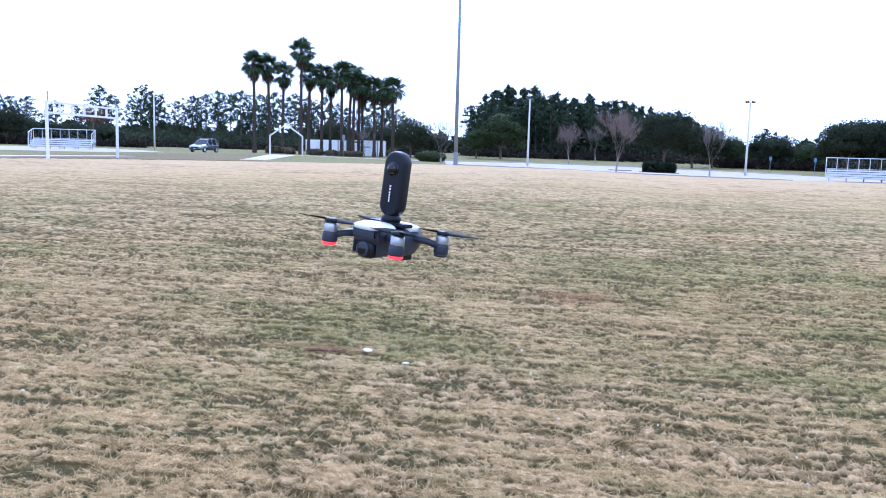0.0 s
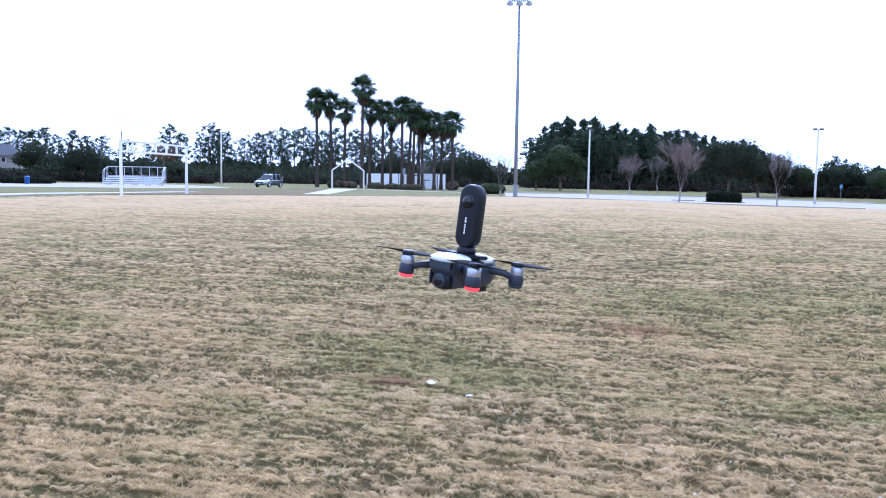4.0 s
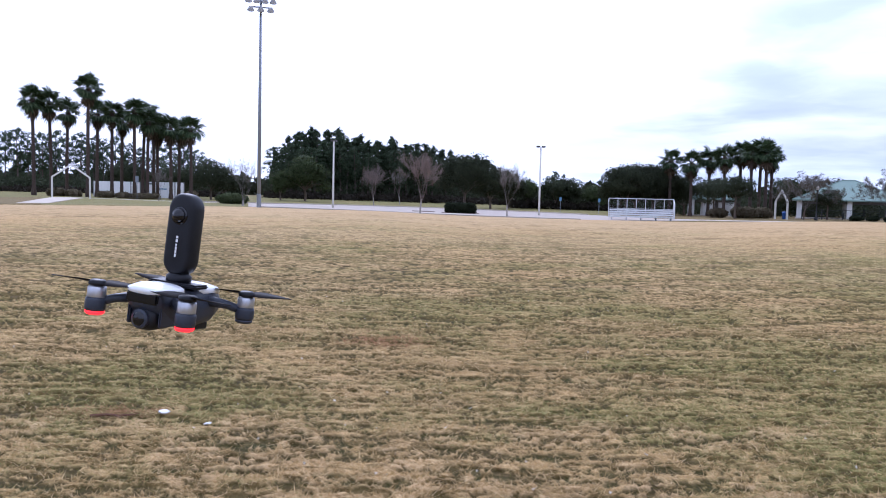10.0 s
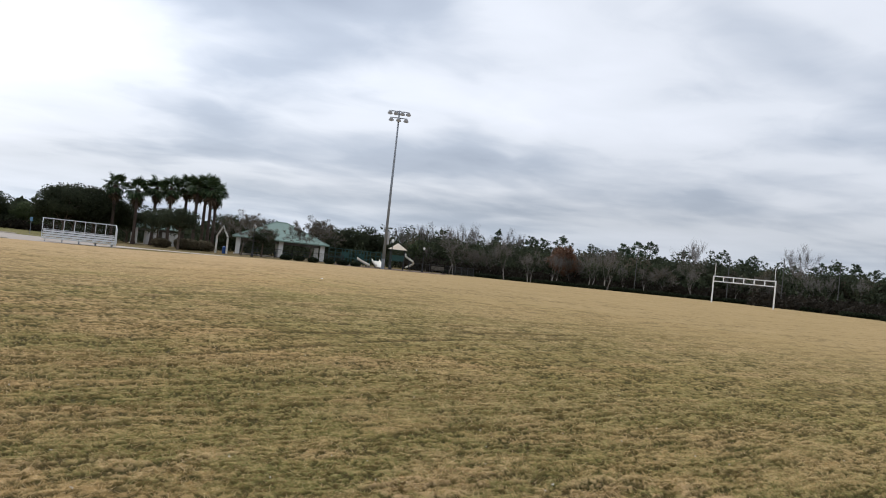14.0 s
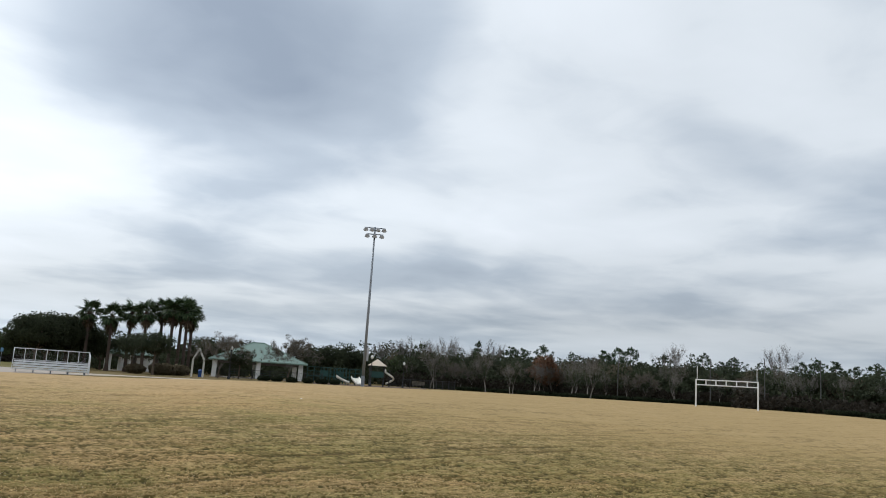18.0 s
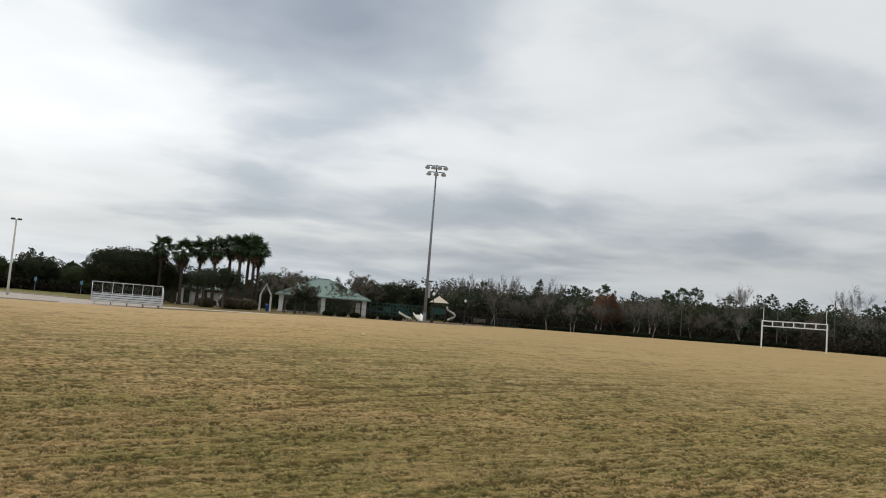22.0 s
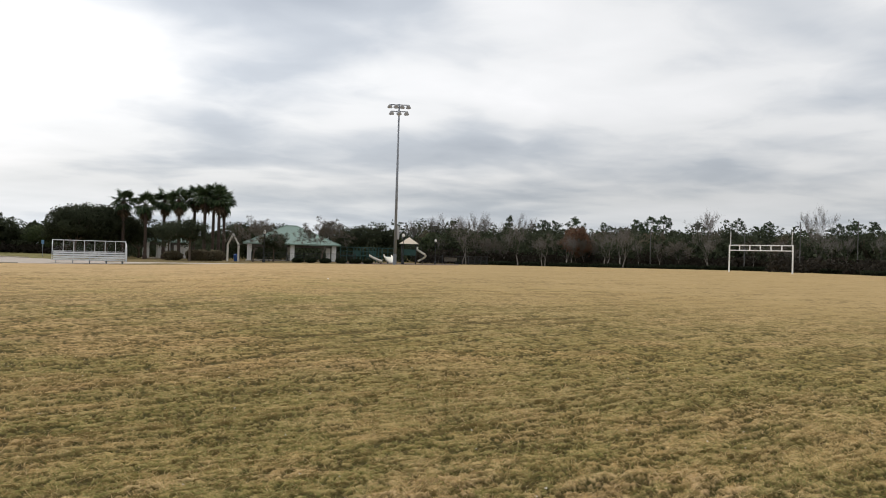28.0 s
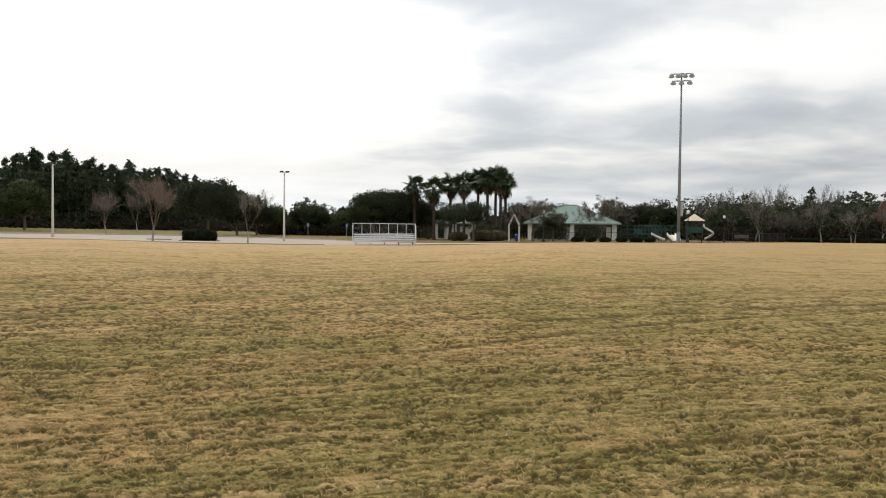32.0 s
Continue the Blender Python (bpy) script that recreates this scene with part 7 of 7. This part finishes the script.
def drone(at):
    """Front along +x."""
    d = empty("camera_drone", at, "small quadcopter drone carrying a panoramic camera, hovering", "drone")
    b = Shape()
    b.smooth = True
    b.loft([sq_ring(x, w, hh, cz) for x, w, hh, cz in ((-0.072, 0.012, 0.008, -0.002), (-0.068, 0.022, 0.016, -0.004), (-0.045, 0.030, 0.024, -0.006), (-0.01, 0.031, 0.026, -0.008), (0.025, 0.030, 0.024, -0.006), (0.050, 0.026, 0.018, 0.002), (0.060, 0.024, 0.012, 0.006), (0.062, 0.018, 0.008, 0.006))])
    body = b.make("body", DRONE_GREY, d)
    sh = Shape()
    sh.smooth = True
    sh.loft([sq_ring(x, w, hh, cz, 24, 2.6) for x, w, hh, cz in ((0.016, 0.022, 0.004, 0.014), (0.022, 0.029, 0.008, 0.015), (0.042, 0.0275, 0.008, 0.0155), (0.060, 0.025, 0.005, 0.0145), (0.064, 0.020, 0.003, 0.0135))])
    sh.make("front_shell", DRONE_WHITE, d, "glossy white top shell")
    sh = Shape()
    sh.smooth = True
    sh.loft([sq_ring(x, w, hh, cz, 24, 2.6) for x, w, hh, cz in ((-0.071, 0.010, 0.004, 0.009), (-0.066, 0.021, 0.007, 0.012), (-0.045, 0.027, 0.0085, 0.0145), (-0.022, 0.029, 0.008, 0.015), (-0.016, 0.022, 0.004, 0.014))])
    sh.make("rear_shell", DRONE_WHITE, d, "glossy white top shell")
    soft_edges(Shape().box(0.056, 0.0645, -0.022, 0.022, -0.001, 0.0115).make("sensor_window", GLASS_BLACK, d, "black sensor window"), 0.002, 2)
    # gimbal with its camera
    g = Shape()
    g.smooth = True
    g.loft([sq_ring(x, w, hh, cz, 20, 2.8) for x, w, hh, cz in ((0.018, 0.012, 0.010, -0.018), (0.026, 0.019, 0.0145, -0.019), (0.052, 0.019, 0.0145, -0.0195), (0.059, 0.015, 0.011, -0.0195))])
    gm = g.make("gimbal", DRONE_BLACK, d)
    my = Euler((0, radians(90), 0)).to_matrix().to_4x4()
    Shape().lathe([(0.0115, 0.0), (0.0115, 0.006), (0.009, 0.0075)], 20, Matrix.Translation((0.057, 0, -0.0195)) @ my).make("lens_ring", DRONE_GREY, gm)
    Shape().lathe([(0.0085, 0.0), (0.0065, 0.0012), (0.002, 0.002)], 18, Matrix.Translation((0.0645, 0, -0.0195)) @ my).make("lens", GLASS_BLACK, gm)
    for sy in (-1, 1):
        soft_edges(Shape().box(0.018, 0.056, sy * 0.0225 - 0.0018, sy * 0.0225 + 0.0018, -0.028, 0.0).make("gimbal_arm", DRONE_GREY, gm), 0.0015, 2)
        soft_edges(Shape().box(-0.05, -0.02, sy * 0.016 - 0.003, sy * 0.016 + 0.003, -0.037, -0.028).make("foot", DRONE_BLACK, d), 0.001, 1)
    for k in range(3):
        Shape().box(-0.0735, -0.0715, -0.009 + k * 0.0065, -0.0055 + k * 0.0065, -0.004, -0.0015).make("status_light", GREEN_LED, d, "green status light")
    # arms with motors and propellers
    half = 0.064
    for i, (sx, sy) in enumerate(((1, 1), (1, -1), (-1, -1), (-1, 1))):
        ex, ey = sx * half, sy * half
        ar = Shape()
        ar.smooth = True
        ar.tube([(sx * 0.030, sy * 0.020, 0.003), (ex * 0.8, ey * 0.72, -0.002), (ex, ey, -0.009)], [0.0080, 0.0056, 0.0056], 10)
        arm = ar.make("arm", DRONE_GREY, d)
        hs = Shape()
        hs.smooth = True
        hs.lathe([(0.008, -0.020), (0.0112, -0.019), (0.0122, -0.016), (0.0122, -0.006), (0.0112, -0.003)], 22, Matrix.Translation((ex, ey, 0)))
        hs.make("motor_mount", DRONE_GREY, arm)
        led = Shape()
        led.smooth = True
        led.lathe([(0.004, -0.0242), (0.0085, -0.0238), (0.0113, -0.0215), (0.0114, -0.0192)], 22, Matrix.Translation((ex, ey, 0)))
        led.make("arm_light", RED_LED if sx > 0 else DRONE_GREY, arm, "glowing red position light" if sx > 0 else "")
        mo = Shape()
        mo.smooth = True
        mo.lathe([(0.0105, -0.003), (0.0109, -0.002), (0.0109, 0.009), (0.0100, 0.0105)], 24, Matrix.Translation((ex, ey, 0)))
        motor = mo.make("motor", MOTOR, d, "silver motor can")
        hb = Shape()
        hb.smooth = True
        hb.lathe([(0.0100, 0.0115), (0.0108, 0.013), (0.0108, 0.0165), (0.007, 0.0185), (0.003, 0.019)], 20, Matrix.Translation((ex, ey, 0)))
        hub = hb.make("propeller_hub", DRONE_BLACK, motor)
        turn = radians((84, 99, 76, 102)[i])
        for j in (0, 1):
            pr = Shape()
            pr.smooth = True
            n = 9
            vs, fs = [], []
            for q in range(n):
                u = q / (n - 1)
                rr = 0.008 + 0.052 * u
                ch = 0.0035 + 0.0085 * sin(pi * min(1, 0.18 + u * 0.80)) * (1 - 0.35 * u)
                tw = 0.32 - 0.26 * u
                for yy, th in ((-ch, 0.0), (0, 0.0009), (ch, 0.0), (0, -0.0006)):
                    vs.append((rr, yy * cos(tw), 0.0158 + yy * sin(tw) * (1 if i % 2 else -1) + th))
            for q in range(n - 1):
                for k in range(4):
                    k2 = (k + 1) % 4
                    fs.append((q * 4 + k, q * 4 + k2, (q + 1) * 4 + k2, (q + 1) * 4 + k))
            fs += [(3, 2, 1, 0), tuple((n - 1) * 4 + k for k in range(4))]
            m = Matrix.Translation((ex, ey, 0)) @ Euler((0, 0, turn + j * pi)).to_matrix().to_4x4()
            pr.add([m @ Vector(q) for q in vs], fs)
            pr.make("propeller_blade", PROP, hub)
    return d


def panoramic_camera(at):
    """A pill-shaped two-lensed camera on its clip; lens along +x."""
    c = empty("panoramic_camera", at, "black pill-shaped panoramic camera standing on the drone", "camera")
    # capsule outline in y-z, rounded slab in x
    def outline(y, z0, z1, n=12):
        pts = []
        for k in range(n + 1):
            t = pi * k / n
            pts.append((y * cos(t), z1 + y * sin(t)))
        for k in range(n + 1):
            t = pi + pi * k / n
            pts.append((y * cos(t), z0 + y * sin(t)))
        return pts
    rings = []
    for x, ins in ((-0.0125, 0.006), (-0.0115, 0.0028), (-0.008, 0.0006), (0.0, 0.0), (0.008, 0.0006), (0.0115, 0.0028), (0.0125, 0.006)):
        rings.append([Vector((x, yy, zz)) for yy, zz in outline(0.0185 - ins, 0.0185, 0.0785)])
    s = Shape()
    s.smooth = True
    s.loft(rings)
    body = s.make("case", DRONE_BLACK, c)
    my = Euler((0, radians(90), 0)).to_matrix().to_4x4()
    for sg in (1, -1):
        m = Matrix.Translation((sg * 0.0122, 0, 0.070)) @ Euler((0, radians(90 * sg), 0)).to_matrix().to_4x4()
        r = Shape()
        r.smooth = True
        r.lathe([(0.0105, 0.0), (0.0105, 0.0012), (0.009, 0.002)], 24, m)
        lr = r.make("lens_ring", GLASS_BLACK, c)
        g = Shape()
        g.smooth = True
        g.lathe([(0.0088, 0.0018), (0.0078, 0.0040), (0.0055, 0.0060), (0.002, 0.0070)], 24, m)
        g.make("lens", GLASS_BLACK, lr)
    # unreadable maker's lettering up the front
    for k, (z, hh, w) in enumerate(((0.022, 0.004, 0.0011), (0.0268, 0.003, 0.0011), (0.0305, 0.0036, 0.0011), (0.035, 0.0022, 0.0011), (0.0392, 0.0035, 0.0014), (0.0436, 0.003, 0.0014))):
        Shape().box(0.01252, 0.01285, -w, w, z, z + hh).make("lettering", WHITE, c)
    Shape().lathe([(0.0022, 0.0), (0.0020, 0.0006)], 12, Matrix.Translation((0.0105, 0.0, 0.0905)) @ Euler((0, radians(62), 0)).to_matrix().to_4x4()).make("indicator", WHITE, c)
    mt = Shape()
    mt.smooth = True
    mt.lathe([(0.010, -0.008), (0.0145, -0.006), (0.0145, 0.0), (0.011, 0.003), (0.009, 0.006)], 20)
    mt.make("mount", DRONE_BLACK, c, "black screw mount")
    cl = Shape()
    cl.smooth = False
    cl.box(-0.014, 0.014, -0.033, 0.033, -0.012, -0.007)
    soft_edges(cl.make("clip", DRONE_BLACK, c), 0.002, 2)
    return c


AWAY = Vector((sin(radians(-20)), cos(radians(-20)), 0))
DRONE_AT = Matrix.Translation((-0.402, 1.13, 1.464)) @ Matrix.Rotation(radians(6.5), 4, AWAY) @ Matrix.Rotation(radians(-108), 4, "Z")
drone(DRONE_AT)
panoramic_camera(DRONE_AT @ Matrix.Translation((-0.004, 0, 0.031)) @ Matrix.Scale(1.08, 4))
